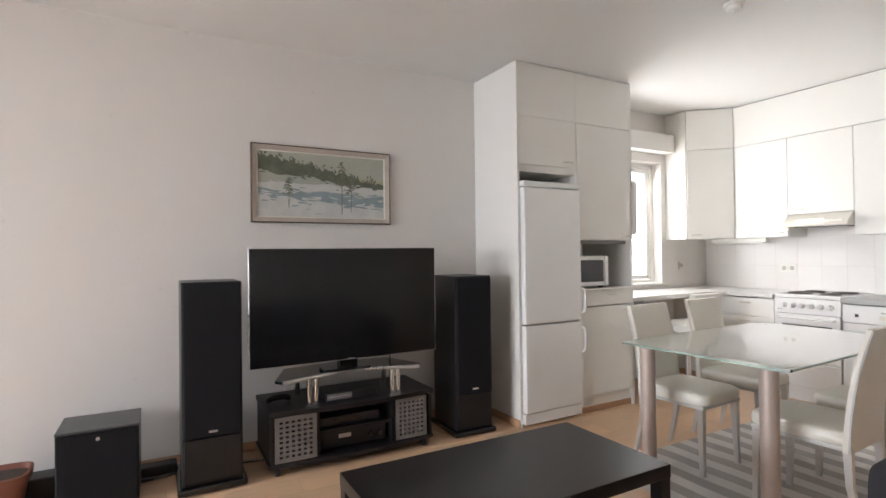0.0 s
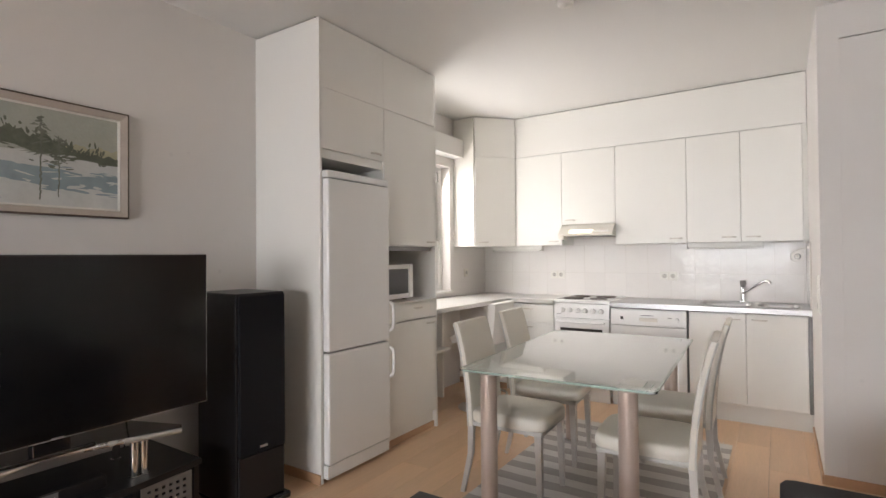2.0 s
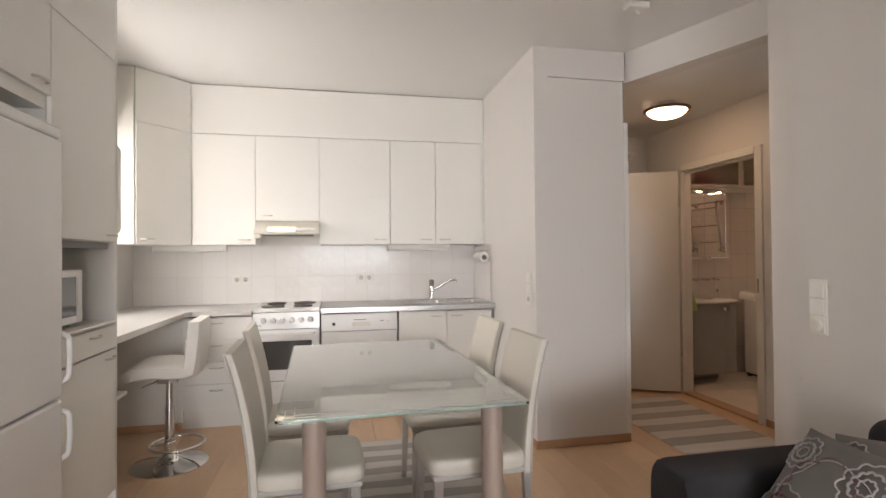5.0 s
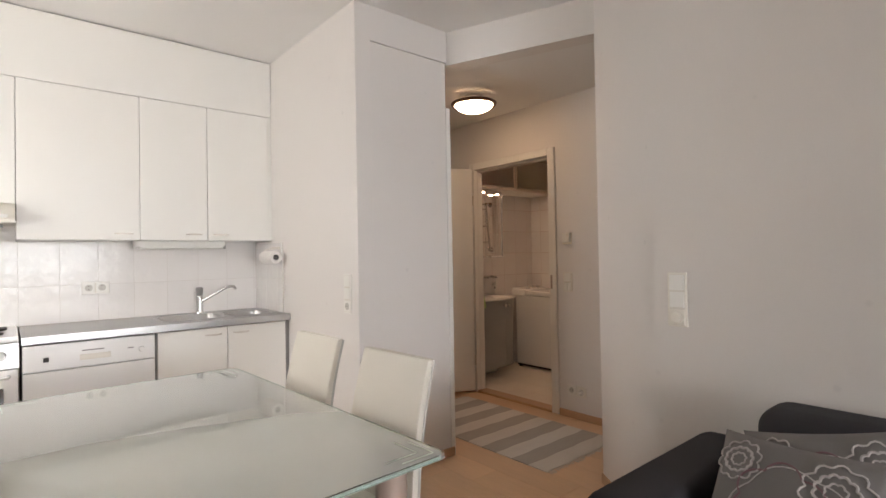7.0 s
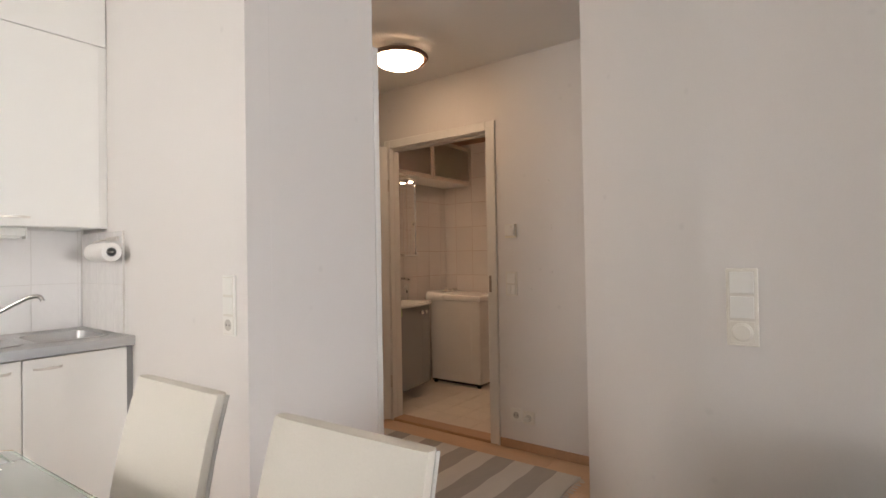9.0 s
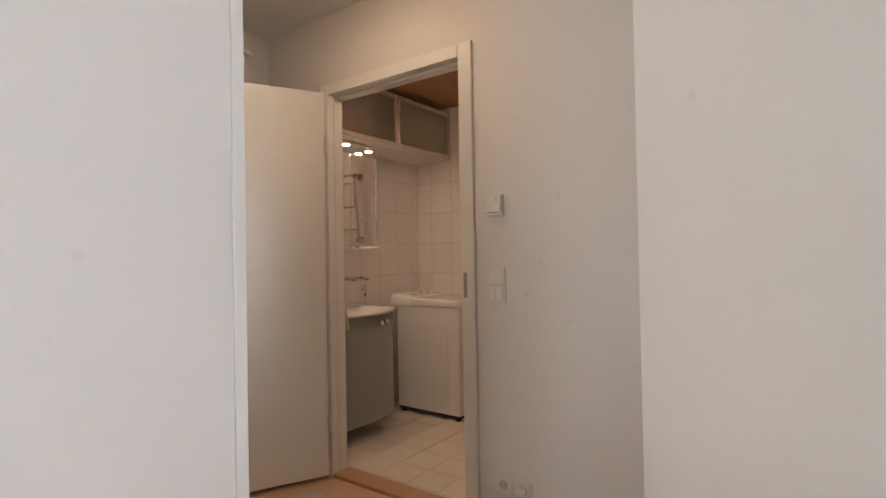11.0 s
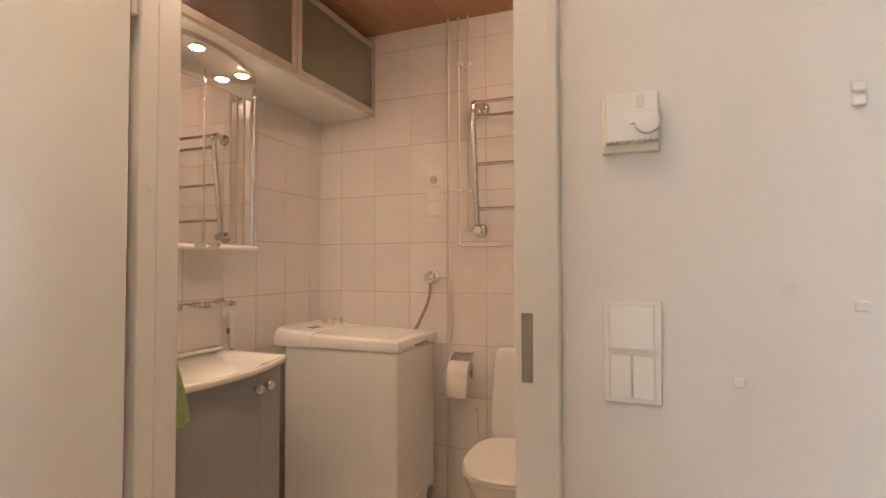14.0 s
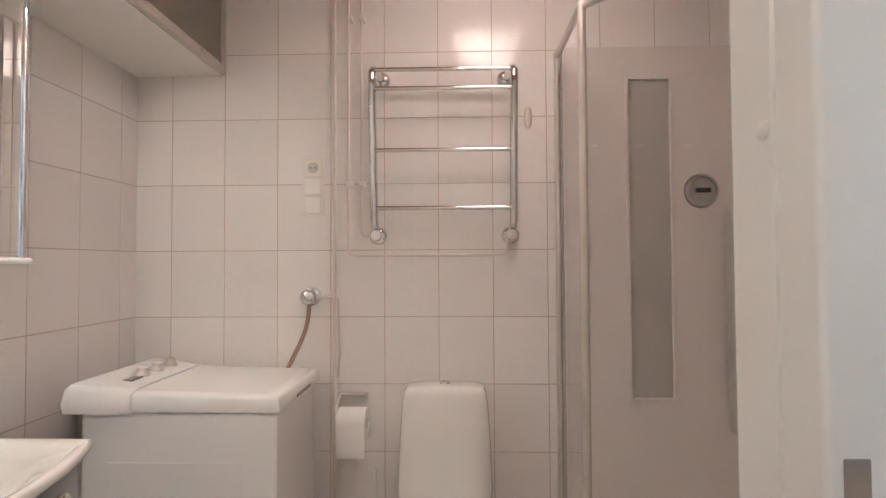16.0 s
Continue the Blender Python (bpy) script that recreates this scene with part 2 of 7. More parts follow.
M_black_cloth = material("black_speaker_cloth", (0.007, 0.007, 0.009), 0.85, spec=0.3, var=0.15, grain=0.3, grain_scale=700, bump=0.4, bump_scale=900)
M_black_wood = material("black_vinyl_wood", (0.011, 0.010, 0.011), 0.36, spec=0.4, var=0.25, scale=7, grain=0.2, grain_scale=160, stretch=(1, 1, 0.15), bump=0.1, bump_scale=200)
M_coffee = material("black_brown_table", (0.013, 0.011, 0.011), 0.33, var=0.25, scale=6, grain=0.2, grain_scale=90, stretch=(1, 0.12, 1), bump=0.08, bump_scale=120)
M_mesh_steel = material("perforated_steel", (0.22, 0.215, 0.21), 0.45, metal=0.5, var=0.08, scale=12)
M_sofa = material("charcoal_fabric", (0.030, 0.028, 0.032), 0.9, var=0.2, scale=5, grain=0.25, grain_scale=520, bump=0.6, bump_scale=700)
M_terracotta = material("terracotta", (0.20, 0.075, 0.045), 0.75, var=0.15, scale=9, grain=0.08, bump=0.2)
M_soil = material("soil", (0.05, 0.035, 0.025), 0.95, var=0.3, scale=20, bump=0.8, bump_scale=90)
M_rug_light = material("rug_cream_stripe", (0.66, 0.63, 0.59), 0.95, var=0.08, scale=6, grain=0.15, grain_scale=300, stretch=(1, 3, 1), bump=0.7, bump_scale=320)
M_rug_grey = material("rug_grey_stripe", (0.42, 0.385, 0.36), 0.95, var=0.10, scale=6, grain=0.15, grain_scale=300, stretch=(1, 3, 1), bump=0.7, bump_scale=320)
M_frame_wood = material("grey_gilt_frame", (0.47, 0.40, 0.34), 0.5, var=0.15, scale=14, grain=0.1)
M_frame_dark = material("dark_frame_edge", (0.10, 0.07, 0.05), 0.5, var=0.15, scale=14)
M_mount = material("linen_mount", (0.72, 0.69, 0.63), 0.8, var=0.05, scale=10, grain=0.05)
M_vanity = material("grey_blue_lacquer", (0.33, 0.335, 0.34), 0.36, var=0.06, scale=4, grain=0.02)
M_porcelain = material("porcelain", (0.80, 0.78, 0.74), 0.10, var=0.015, scale=3, coat=0.5, rough_var=0.03)
M_towel = material("green_towel", (0.50, 0.63, 0.30), 0.95, var=0.2, scale=40, grain=0.2, bump=1.0, bump_scale=160)
M_paper = material("tissue_paper", (0.78, 0.75, 0.71), 0.9, var=0.03, scale=20, bump=0.3, bump_scale=240)
M_pine = material("pine_panel", (0.52, 0.29, 0.16), 0.45, var=0.08, scale=3, grain=0.08, grain_scale=24, stretch=(0.4, 8, 1), by_object=0.08)
M_pipe = material("painted_pipe", (0.70, 0.62, 0.56), 0.36, var=0.05, scale=12)
M_cab_alu = material("aluminium_frame", (0.62, 0.57, 0.51), 0.35, metal=0.5, var=0.06, scale=10)
M_hotplate = material("cast_hotplate", (0.06, 0.045, 0.04), 0.55, var=0.2, scale=20)
M_sub_top = material("satin_dark_grey", (0.07, 0.07, 0.075), 0.35, var=0.1, scale=8)
M_strike = material("worn_steel_plate", (0.36, 0.31, 0.27), 0.4, metal=0.5, var=0.15, scale=30)
M_knob_grey = material("grey_plastic", (0.22, 0.21, 0.20), 0.45, var=0.1, scale=20)
M_rim_brown = material("brown_lamp_rim", (0.12, 0.06, 0.035), 0.4, var=0.15, scale=15)
M_pillow = material("grey_satin", (0.17, 0.16, 0.155), 0.6, var=0.12, scale=7, grain=0.08, grain_scale=260, bump=0.3, bump_scale=300)
M_pillow_pale = material("pale_print", (0.46, 0.43, 0.42), 0.6, var=0.15, scale=30)
M_pillow_plum = material("plum_print", (0.19, 0.10, 0.115), 0.6, var=0.15, scale=30)
M_hose = material("brown_rubber", (0.34, 0.22, 0.15), 0.5, var=0.1, scale=20)
M_plate_gap = material("plate_joint", (0.70, 0.66, 0.59), 0.6, var=0.05)
# greyer plastic tone that stands in for the shade of a recess
M_well = material("socket_shade", (0.50, 0.475, 0.43), 0.5, var=0.05)
M_silver = material("silver_trim", (0.66, 0.65, 0.64), 0.28, metal=0.9, var=0.05)
M_shower = material("shower_panel", (0.66, 0.60, 0.56), 0.2, var=0.03, scale=3, coat=0.3)
M_frost_strip = material("frosted_strip", (0.43, 0.40, 0.36), 0.32, var=0.08, scale=3)
M_glass = clear("window_glass", (0.97, 0.985, 0.98), 0.0)
M_shower_glass = clear("shower_glass", (0.97, 0.975, 0.97), 0.0, 1.12)
M_frost = clear("frosted_cabinet_glass", (0.84, 0.77, 0.69), 0.30)
M_mirror = material("mirror_glass", (0.86, 0.86, 0.85), 0.01, metal=1.0, var=0.0, rough_var=0.0)
M_table_glass = material("milky_table_glass", (0.80, 0.835, 0.785), 0.16, var=0.03, scale=3, coat=1.0, rough_var=0.03)
M_edge_glass = clear("green_edge_glass", (0.80, 0.92, 0.85), 0.02)
M_frost_film = material("etched_film", (0.66, 0.72, 0.64), 0.5, var=0.05, scale=6)
M_oven_glass = material("dark_oven_glass", (0.055, 0.05, 0.048), 0.06, var=0.1, coat=0.5)
M_red = material("red_cloth", (0.35, 0.05, 0.04), 0.9, var=0.2, scale=20)
M_lamp_glow = glow("lamp_glass_lit", (1.0, 0.69, 0.43), 18.0)
M_spot_glow = glow("halogen_lit", (1.0, 0.71, 0.46), 180.0)
M_strip_glow = glow("hood_lamp_lit", (1.0, 0.86, 0.62), 3.0)
M_ceiling_glow = glow("bath_dome_lit", (1.0, 0.66, 0.43), 14.0)
milky = M_table_glass.node_tree.nodes["Principled BSDF"]
milky.inputs["Transmission Weight"].default_value = 0.5
milky.inputs["Coat Roughness"].default_value = 0.012
milky.inputs["Coat IOR"].default_value = 1.8
P_sky = material("paint_sky", (0.40, 0.41, 0.35), 0.6, var=0.12, scale=7, grain=0.08, grain_scale=60, bump=0.6, bump_scale=80)
P_hill = material("paint_hill", (0.135, 0.145, 0.105), 0.6, var=0.5, scale=16, grain=0.2, grain_scale=60, bump=0.6, bump_scale=80)
P_field = material("paint_field", (0.42, 0.40, 0.27), 0.6, var=0.3, scale=16, bump=0.6, bump_scale=80)
P_snow = material("paint_snow", (0.58, 0.58, 0.55), 0.6, var=0.16, scale=10, grain=0.08, grain_scale=50, bump=0.6, bump_scale=80)
P_water = material("paint_water", (0.27, 0.33, 0.35), 0.6, var=0.3, scale=9, grain=0.1, grain_scale=40, bump=0.6, bump_scale=80)
P_tree = material("paint_tree", (0.17, 0.18, 0.14), 0.6, var=0.4, scale=30, bump=0.6, bump_scale=80)
film = M_frost_film.node_tree.nodes["Principled BSDF"]
film.inputs["Transmission Weight"].default_value = 0.30

# ---------------------------------------------------------------- plan, in metres
XW, YB, ZC = -3.42, 5.54, 2.69        # wall behind the television, kitchen back wall, ceiling
XP, YP = -0.455, 4.025                # kitchen side wall and the end of the wardrobe
XS = 0.19                             # wall with the living room switches
XD = 1.37                             # hall face of the bathroom door wall
ZH = 2.48                             # hall ceiling
XF, YM = 2.92, 5.61                   # bathroom: far tiled wall, mirror wall
ZB = 2.38                             # bathroom ceiling
XB = XD + 0.10                        # bathroom side of the door wall
DY0, DY1, DZ = 4.138, 4.985, 2.045     # bathroom door opening
YS = -4.0                             # living room window wall
WY0, WY1, WZ0, WZ1 = 3.80, 4.80, 0.93, 2.19   # kitchen window
SX0, SX1, SZ0, SZ1 = -2.90, -0.20, 0.70, 2.05   # living room window

structure("ground", boxed(-60, 60, -60, 60, -8.2, -8.0), material("lawn", (0.07, 0.10, 0.04), 0.95, var=0.3, scale=0.3))
floor = structure("floor", boxed(XW - 0.3, XD, YS, 6.0, -0.12, -0.012), M_joint, "pale birch laminate floor", "floor")
wall_west = bmesh.new()
box(wall_west, XW - 0.3, XW, YS - 0.3, WY0, 0, ZC)
box(wall_west, XW - 0.3, XW, WY1, YB + 0.2, 0, ZC)
box(wall_west, XW - 0.3, XW, WY0, WY1, 0, WZ0)
box(wall_west, XW - 0.3, XW, WY0, WY1, WZ1, ZC)
structure("wall_west", wall_west, M_wall)
wall_north = structure("wall_north", boxed(XW, XP, YB, YB + 0.2, 0, ZC), M_wall)
wall_south = bmesh.new()
box(wall_south, XW, SX0, YS - 0.3, YS, 0, ZC)
box(wall_south, SX1, 1.4, YS - 0.3, YS, 0, ZC)
box(wall_south, SX0, SX1, YS - 0.3, YS, 0, SZ0)
box(wall_south, SX0, SX1, YS - 0.3, YS, SZ1, ZC)
structure("wall_south", wall_south, M_wall)
structure("wall_recess", boxed(1.25, 1.4, YS, 0.5, 0, ZC), M_wall)
structure("ceiling", boxed(XW - 0.3, 1.5, YS - 0.3, 6.0, ZC, ZC + 0.2), M_ceiling)
wall_kitchen_side = structure("wall_kitchen_side", boxed(XP, XP + 0.10, YP, YB + 0.2, 0, ZC), M_wall)
structure("wall_east", prism([(XS, 0.42), (1.25, 0.42), (1.25, 0.56), (0.56, 0.56), (0.56, 3.17), (XS, 2.66)], 0, ZC), M_wall)
structure("wall_hall_end", boxed(0.56, XD, 2.05, 2.2, 0, ZC), M_wall)
structure("wall_hall_north", boxed(XP + 0.10, XD, 5.51, 5.65, 0, ZC), M_wall)
structure("beam", prism([(0.225, YP + 0.01), (0.56, 3.17), (0.68, 3.19), (0.36, YP + 0.01)], ZH, ZC), M_wall)
structure("ceiling_hall", prism([(0.37, YP + 0.01), (0.68, 3.19), (0.57, 3.16), (0.57, 2.2), (XD, 2.2), (XD, 5.51), (0.225, 5.51), (0.225, YP + 0.01)], ZH + 0.003, ZH + 0.1), M_ceiling)
door_wall = bmesh.new()
box(door_wall, XD, XB, 2.05, DY0 - 0.05, 0, ZC)
box(door_wall, XD, XB, DY1 + 0.045, 5.75, 0, ZC)
box(door_wall, XD, XB, DY0 - 0.05, DY1 + 0.045, DZ + 0.045, ZC)
structure("wall_bathroom_door", door_wall, M_wall)
structure("threshold", boxed(XD - 0.01, XB + 0.01, DY0, DY1, -0.02, 0.018, bevel=0.006), M_board, "worn birch door threshold", "threshold")
bath_floor = structure("floor_bathroom", boxed(XB, XF, 3.05, YM, -0.12, -0.0025), M_grout_floor, "pale beige bathroom floor tiles", "floor")
wall_bath_far = structure("wall_bathroom_far", boxed(XF + 0.0016, XF + 0.12, 3.0, YM + 0.1, 0, ZC), M_grout_bath)
wall_bath_mirror = structure("wall_bathroom_mirror", boxed(XB, XF + 0.0016, YM + 0.0016, YM + 0.12, 0, ZC), M_grout_bath)
structure("wall_bathroom_end", boxed(XB, XF, 2.95, 3.05, 0, ZC), M_tile_bath)
ceiling_bath = bmesh.new()
for k in range(26):
    y = 3.05 + k * 0.1
    box(ceiling_bath, XB, XF, y + 0.0006, min(y + 0.0994, YM), ZB, ZB + 0.02, bevel=0.0025, seg=1)
box(ceiling_bath, XB, XF, 3.05, YM, ZB + 0.018, ZB + 0.1)
structure("ceiling_bathroom", ceiling_bath, M_pine, "varnished pine boards on the bathroom ceiling", "ceiling")

# skirting boards
def skirting(name, p, q, out):
    """A slim board from p to q, standing proud of its wall on the side of out."""
    d = Vector((q[0] - p[0], q[1] - p[1], 0))
    n = Vector((out[0], out[1], 0)).normalized() * 0.012
    a, b = Vector((*p, 0)), Vector((*q, 0))
    bm = prism([(a.x, a.y), (b.x, b.y), (b.x + n.x, b.y + n.y), (a.x + n.x, a.y + n.y)], 0, 0.055, bevel=0.003, seg=1)
    return structure(name, bm, M_board)


skirting("baseboard_west", (XW, YS), (XW, 2.51), (1, 0))
skirting("baseboard_wardrobe", (XP, YP), (0.225, YP), (0, -1))
skirting("baseboard_kitchen", (XP, YP - 0.012), (XP, 4.96), (-1, 0))
skirting("baseboard_east", (XS, 0.45), (XS, 2.66), (-1, 0))
skirting("baseboard_chamfer", (XS, 2.66), (0.56, 3.17), (-0.51, 0.37))
skirting("baseboard_door_wall", (XD, 2.2), (XD, DY0 - 0.075), (-1, 0))
skirting("baseboard_door_wall_b", (XD, DY1 + 0.075), (XD, 5.51), (-1, 0))
skirting("baseboard_hall_north", (0.225, 5.51), (XD - 0.012, 5.51), (0, -1))
skirting("baseboard_back", (XW, 4.974), (-2.885, 4.974), (0, -1))


def window(name, m, w, h, label):
    """A white two-sash window; x across, z up, y outwards."""
    win = structure(name, boxed(-w / 2, w / 2, 0.10, 0.16, 0, 0.05, bevel=0.004), M_trim, label, "window")
    win.matrix_basis = m
    for n, x0, x1, z0, z1 in (("window_frame", -w / 2, -w / 2 + 0.05, 0.05, h), ("window_frame", w / 2 - 0.05, w / 2, 0.05, h),
                              ("window_frame", -w / 2 + 0.05, w / 2 - 0.05, h - 0.05, h), ("window_frame", -0.03, 0.03, 0.05, h - 0.05)):
        part(n, boxed(x0, x1, 0.10, 0.16, z0, z1, bevel=0.004), M_trim, win)
    for s in (-1, 1):
        x0, x1 = (0.03, w / 2 - 0.05) if s > 0 else (-w / 2 + 0.05, -0.03)
        bm = bmesh.new()
        box(bm, x0 + 0.005, x0 + 0.045, 0.11, 0.15, 0.055, h - 0.055, bevel=0.003)
        box(bm, x1 - 0.045, x1 - 0.005, 0.11, 0.15, 0.055, h - 0.055, bevel=0.003)
        box(bm, x0 + 0.045, x1 - 0.045, 0.11, 0.15, 0.055, 0.095, bevel=0.003)
        box(bm, x0 + 0.045, x1 - 0.045, 0.11, 0.15, h - 0.095, h - 0.055, bevel=0.003)
        part("sash", bm, M_trim, win)
        pane = part("pane", boxed(x0 + 0.045, x1 - 0.045, 0.127, 0.131, 0.095, h - 0.095), M_glass, win)
        pane.visible_shadow = False
    part("window_sill", boxed(-w / 2, w / 2, -0.03, 0.10, -0.004, 0.02, bevel=0.005), M_trim, win)
    return win


window("window_kitchen", pose(XW, (WY0 + WY1) / 2, WZ0, 0, 0, 90), WY1 - WY0, WZ1 - WZ0, "white two-sash kitchen window in bright daylight")
window("window_living", pose((SX0 + SX1) / 2, YS, SZ0, 0, 0, 180), SX1 - SX0, SZ1 - SZ0, "wide white two-sash living room window")

structure("backdrop", boxed(-9.05, -9.0, -4, 16, -6, 9), glow("overcast_brightness", (0.93, 0.97, 1.0), 3.0))

# pelmet box over the kitchen window
structure("trim_pelmet", boxed(XW, XW + 0.13, 3.71, 4.86, 2.28, 2.46, bevel=0.004), M_trim)

# bathroom door frame and its open leaf
door = structure("door_1", boxed(XD - 0.009, XB - 0.004, DY0 - 0.073, DY0, 0, DZ + 0.06, bevel=0.005), M_trim, "white flush bathroom door standing wide open", "door")
part("door_frame", boxed(XD - 0.009, XB - 0.004, DY1, DY1 + 0.06, 0, DZ + 0.06, bevel=0.005), M_trim, door)
part("door_frame", boxed(XD - 0.009, XB - 0.004, DY0, DY1, DZ, DZ + 0.06, bevel=0.005), M_trim, door)
stop = bmesh.new()
box(stop, XD + 0.035, XB - 0.006, DY0, DY0 + 0.003, 0.018, DZ, bevel=0.003)
box(stop, XD + 0.035, XB - 0.006, DY1 - 0.002, DY1, 0.018, DZ, bevel=0.003)
box(stop, XD + 0.035, XB - 0.006, DY0 + 0.003, DY1 - 0.002, DZ - 0.014, DZ, bevel=0.003)
part("door_stop", stop, M_trim, door)
arch = bmesh.new()
box(arch, XD - 0.012, XD - 0.009, DY0 - 0.070, DY0 - 0.058, 0, DZ + 0.055, bevel=0.001)
box(arch, XD - 0.014, XD - 0.009, DY1 + 0.044, DY1 + 0.057, 0, DZ + 0.055, bevel=0.0015)
part("architrave_bead", arch, M_trim, door)
strike = boxed(XD - 0.0104, XD - 0.003, 4.108, 4.126, 0.985, 1.093, bevel=0.0008, seg=1)
part("strike_plate", strike, M_strike, door, "worn grey metal strike plate")
part("cover_cap", turned(lathe([(0.008, 0), (0.008, 0.002), (0.005, 0.004), (0, 0.005)], 16), pose(XD + 0.046, DY0 + 0.003, 1.331, -90)), M_plastic, door)
part("cover_cap", turned(lathe([(0.008, 0), (0.008, 0.002), (0.005, 0.004), (0, 0.005)], 16), pose(XD + 0.018, DY1, 1.34, 90)), M_plastic, door)
LEAF = pose(XD - 0.030, 4.996, 0, 0, 0, 153.2)
leaf = part("door_leaf", boxed(0.0, 0.83, -0.020, 0.020, 0.022, 2.05, bevel=0.003), M_trim, door, "white flush door leaf", LEAF)
for zz in (0.30, 1.76):
    part("hinge", tubed([(-0.006, 0.022, zz - 0.045), (-0.006, 0.022, zz + 0.045)], 0.008), M_cab_alu, leaf)
for s in (1, -1):
    hd = lathe([(0.026, 0), (0.026, 0.006), (0.012, 0.010), (0.011, 0.045), (0, 0.046)], 20)
    turned(hd, pose(0.786, 0.02 * s, 0.988, -90 * s, 0, 0))
    tube(hd, arc([(0.786, 0.055 * s, 0.988), (0.765, 0.062 * s, 0.988), (0.682, 0.060 * s, 0.988)], 0.012), 0.0105)
    part("door_handle", hd, M_chrome, leaf, "chrome lever handle")
    lk = turned(lathe([(0.027, 0), (0.027, 0.005), (0.020, 0.009), (0, 0.009)], 20), pose(0.786, 0.02 * s, 1.061, -90 * s, 0, 0))
    ros = part("lock_rosette", lk, M_chrome, leaf)

# wardrobe that closes the kitchen off from the hall
wardrobe = thing("built_in_wardrobe", "white built-in wardrobe between kitchen and hall", "wardrobe", pose(0, 0, 0))
part("end_panel", boxed(XP + 0.10, 0.20, YP, YP + 0.022, 0, 2.483, bevel=0.0015), M_wall, wardrobe)
part("filler_panel", boxed(XP + 0.10, 0.215, YP + 0.001, YP + 0.021, 2.489, ZC), M_wall, wardrobe)
# dark sheet seen through the slot; its colour takes the place of shade
part("back_gap_shade", boxed(XP + 0.10, 0.215, YP + 0.022, YP + 0.032, 0, ZC), M_joint, wardrobe)
part("side_panel", boxed(0.19, 0.222, YP + 0.033, 5.51, 0, ZH), M_wall, wardrobe)
jamb = boxed(0.2005, 0.235, YP - 0.003, YP + 0.03, 0, 2.2, bevel=0.003)
box(jamb, 0.222, 0.245, YP + 0.03, YP + 0.085, 0, 2.2, bevel=0.003)
part("door_jamb", jamb, M_trim, wardrobe)
for k in range(2):
    y0 = YP + 0.10 + k * 0.68
    dr = part("sliding_door", boxed(0.223, 0.238, y0, y0 + 0.67, 0.03, 2.16, bevel=0.002), M_white, wardrobe)
    part("door_rail", boxed(0.238, 0.246, y0, y0 + 0.02, 0.03, 2.16, bevel=0.002), M_cab_alu, dr)

# ---------------------------------------------------------------- kitchen
def bow_handle(length=0.10, rise=0.024):
    """A flat bowed pull; x along, y out of the door."""
    n = 9
    rings = []
    for k in range(n + 1):
        s = k / n * 2 - 1
        y = rise * (1 - s ** 4) + 0.001
        x = s * length / 2
        hw = 0.006 - 0.002 * abs(s)
        rings.append([(x, y - 0.003, -hw), (x, y + 0.002, -hw), (x, y + 0.002, hw), (x, y - 0.003, hw)])
    bm = loft(rings)
    for s in (-1, 1):
        tube(bm, [(s * length * 0.44, 0, 0), (s * length * 0.44, rise * 0.42, 0)], 0.004, 8)
    return bm


def front(parent, name, x0, x1, z0, z1, handle=None, thick=0.018, mat=None, vertical=False):
    """A cupboard front in the plane y=0 facing -y, with its pull at handle (x, z)."""
    ob = part(name, boxed(x0 + 0.0015, x1 - 0.0015, 0, thick, z0 + 0.0015, z1 - 0.0015, bevel=0.0025), mat or M_white, parent)
    if handle:
        bm = turned(bow_handle(), pose(handle[0], 0, handle[1], 0, 90 if vertical else 0, 180))
        part("handle", bm, M_cab_alu, ob, "small bowed metal pull")
    return ob


def carcass(parent, x0, x1, y0, y1, z0, z1, shelves=(), t=0.016, top=True, back=True):
    bm = bmesh.new()
    box(bm, x0, x0 + t, y0, y1, z0, z1)
    box(bm, x1 - t, x1, y0, y1, z0, z1)
    box(bm, x0 + t, x1 - t, y0, y1, z0, z0 + t)
    if top:
        box(bm, x0 + t, x1 - t, y0, y1, z1 - t, z1)
    if back:
        box(bm, x0 + t, x1 - t, y1 - 0.006, y1, z0 + t, z1 - (t if top else 0))
    for s in shelves:
        box(bm, x0 + t, x1 - t, y0 + 0.01, y1 - 0.006, s, s + t)
    return part("body", bm, M_white, parent)


# wall cabinets on the back wall: local x as the world, y=0 at the fronts
YU = 5.21
ZU0, ZU1 = 1.39, 2.285
U = [-2.893, -2.399, -1.892, -1.299, -0.902, -0.49]
sides = ["r", "l", "r", "r", "l"]
for k in range(5):
    x0, x1 = U[k], U[k + 1]
    z0 = 1.588 if k == 1 else ZU0
    c = thing("wall_cabinet", "white wall cabinet above the cooker hood" if k == 1 else "white flat-fronted kitchen wall cabinet", "cabinet", pose(0, YU, z0), "kitchen wall cabinets")
    carcass(c, x0 + 0.001, x1 - 0.001, 0.020, YB - YU, 0, ZU1 - z0)
    hx = x1 - 0.085 if sides[k] == "r" else x0 + 0.085
    front(c, "door", x0, x1, 0, ZU1 - z0, (hx, 0.04))
filler = thing("soffit_panel", "white filler panel between wall cabinets and ceiling", "panel", pose(0, YU, ZU1))
part("panel", boxed(U[0], XP - 0.005, 0.004, 0.020, 0.003, ZC - ZU1 - 0.008, bevel=0.001), M_white, filler)
part("side_strip", boxed(U[5] + 0.001, XP - 0.001, 0.012, 0.030, ZU0 - ZU1, 0.0025), M_white, filler)
# solid dark strip behind the panel: the gap's shade is put into its colour
part("gap_shade_strip", boxed(U[0], XP - 0.005, 0.021, 0.03, 0.0, ZC - ZU1 - 0.001), M_joint, filler)

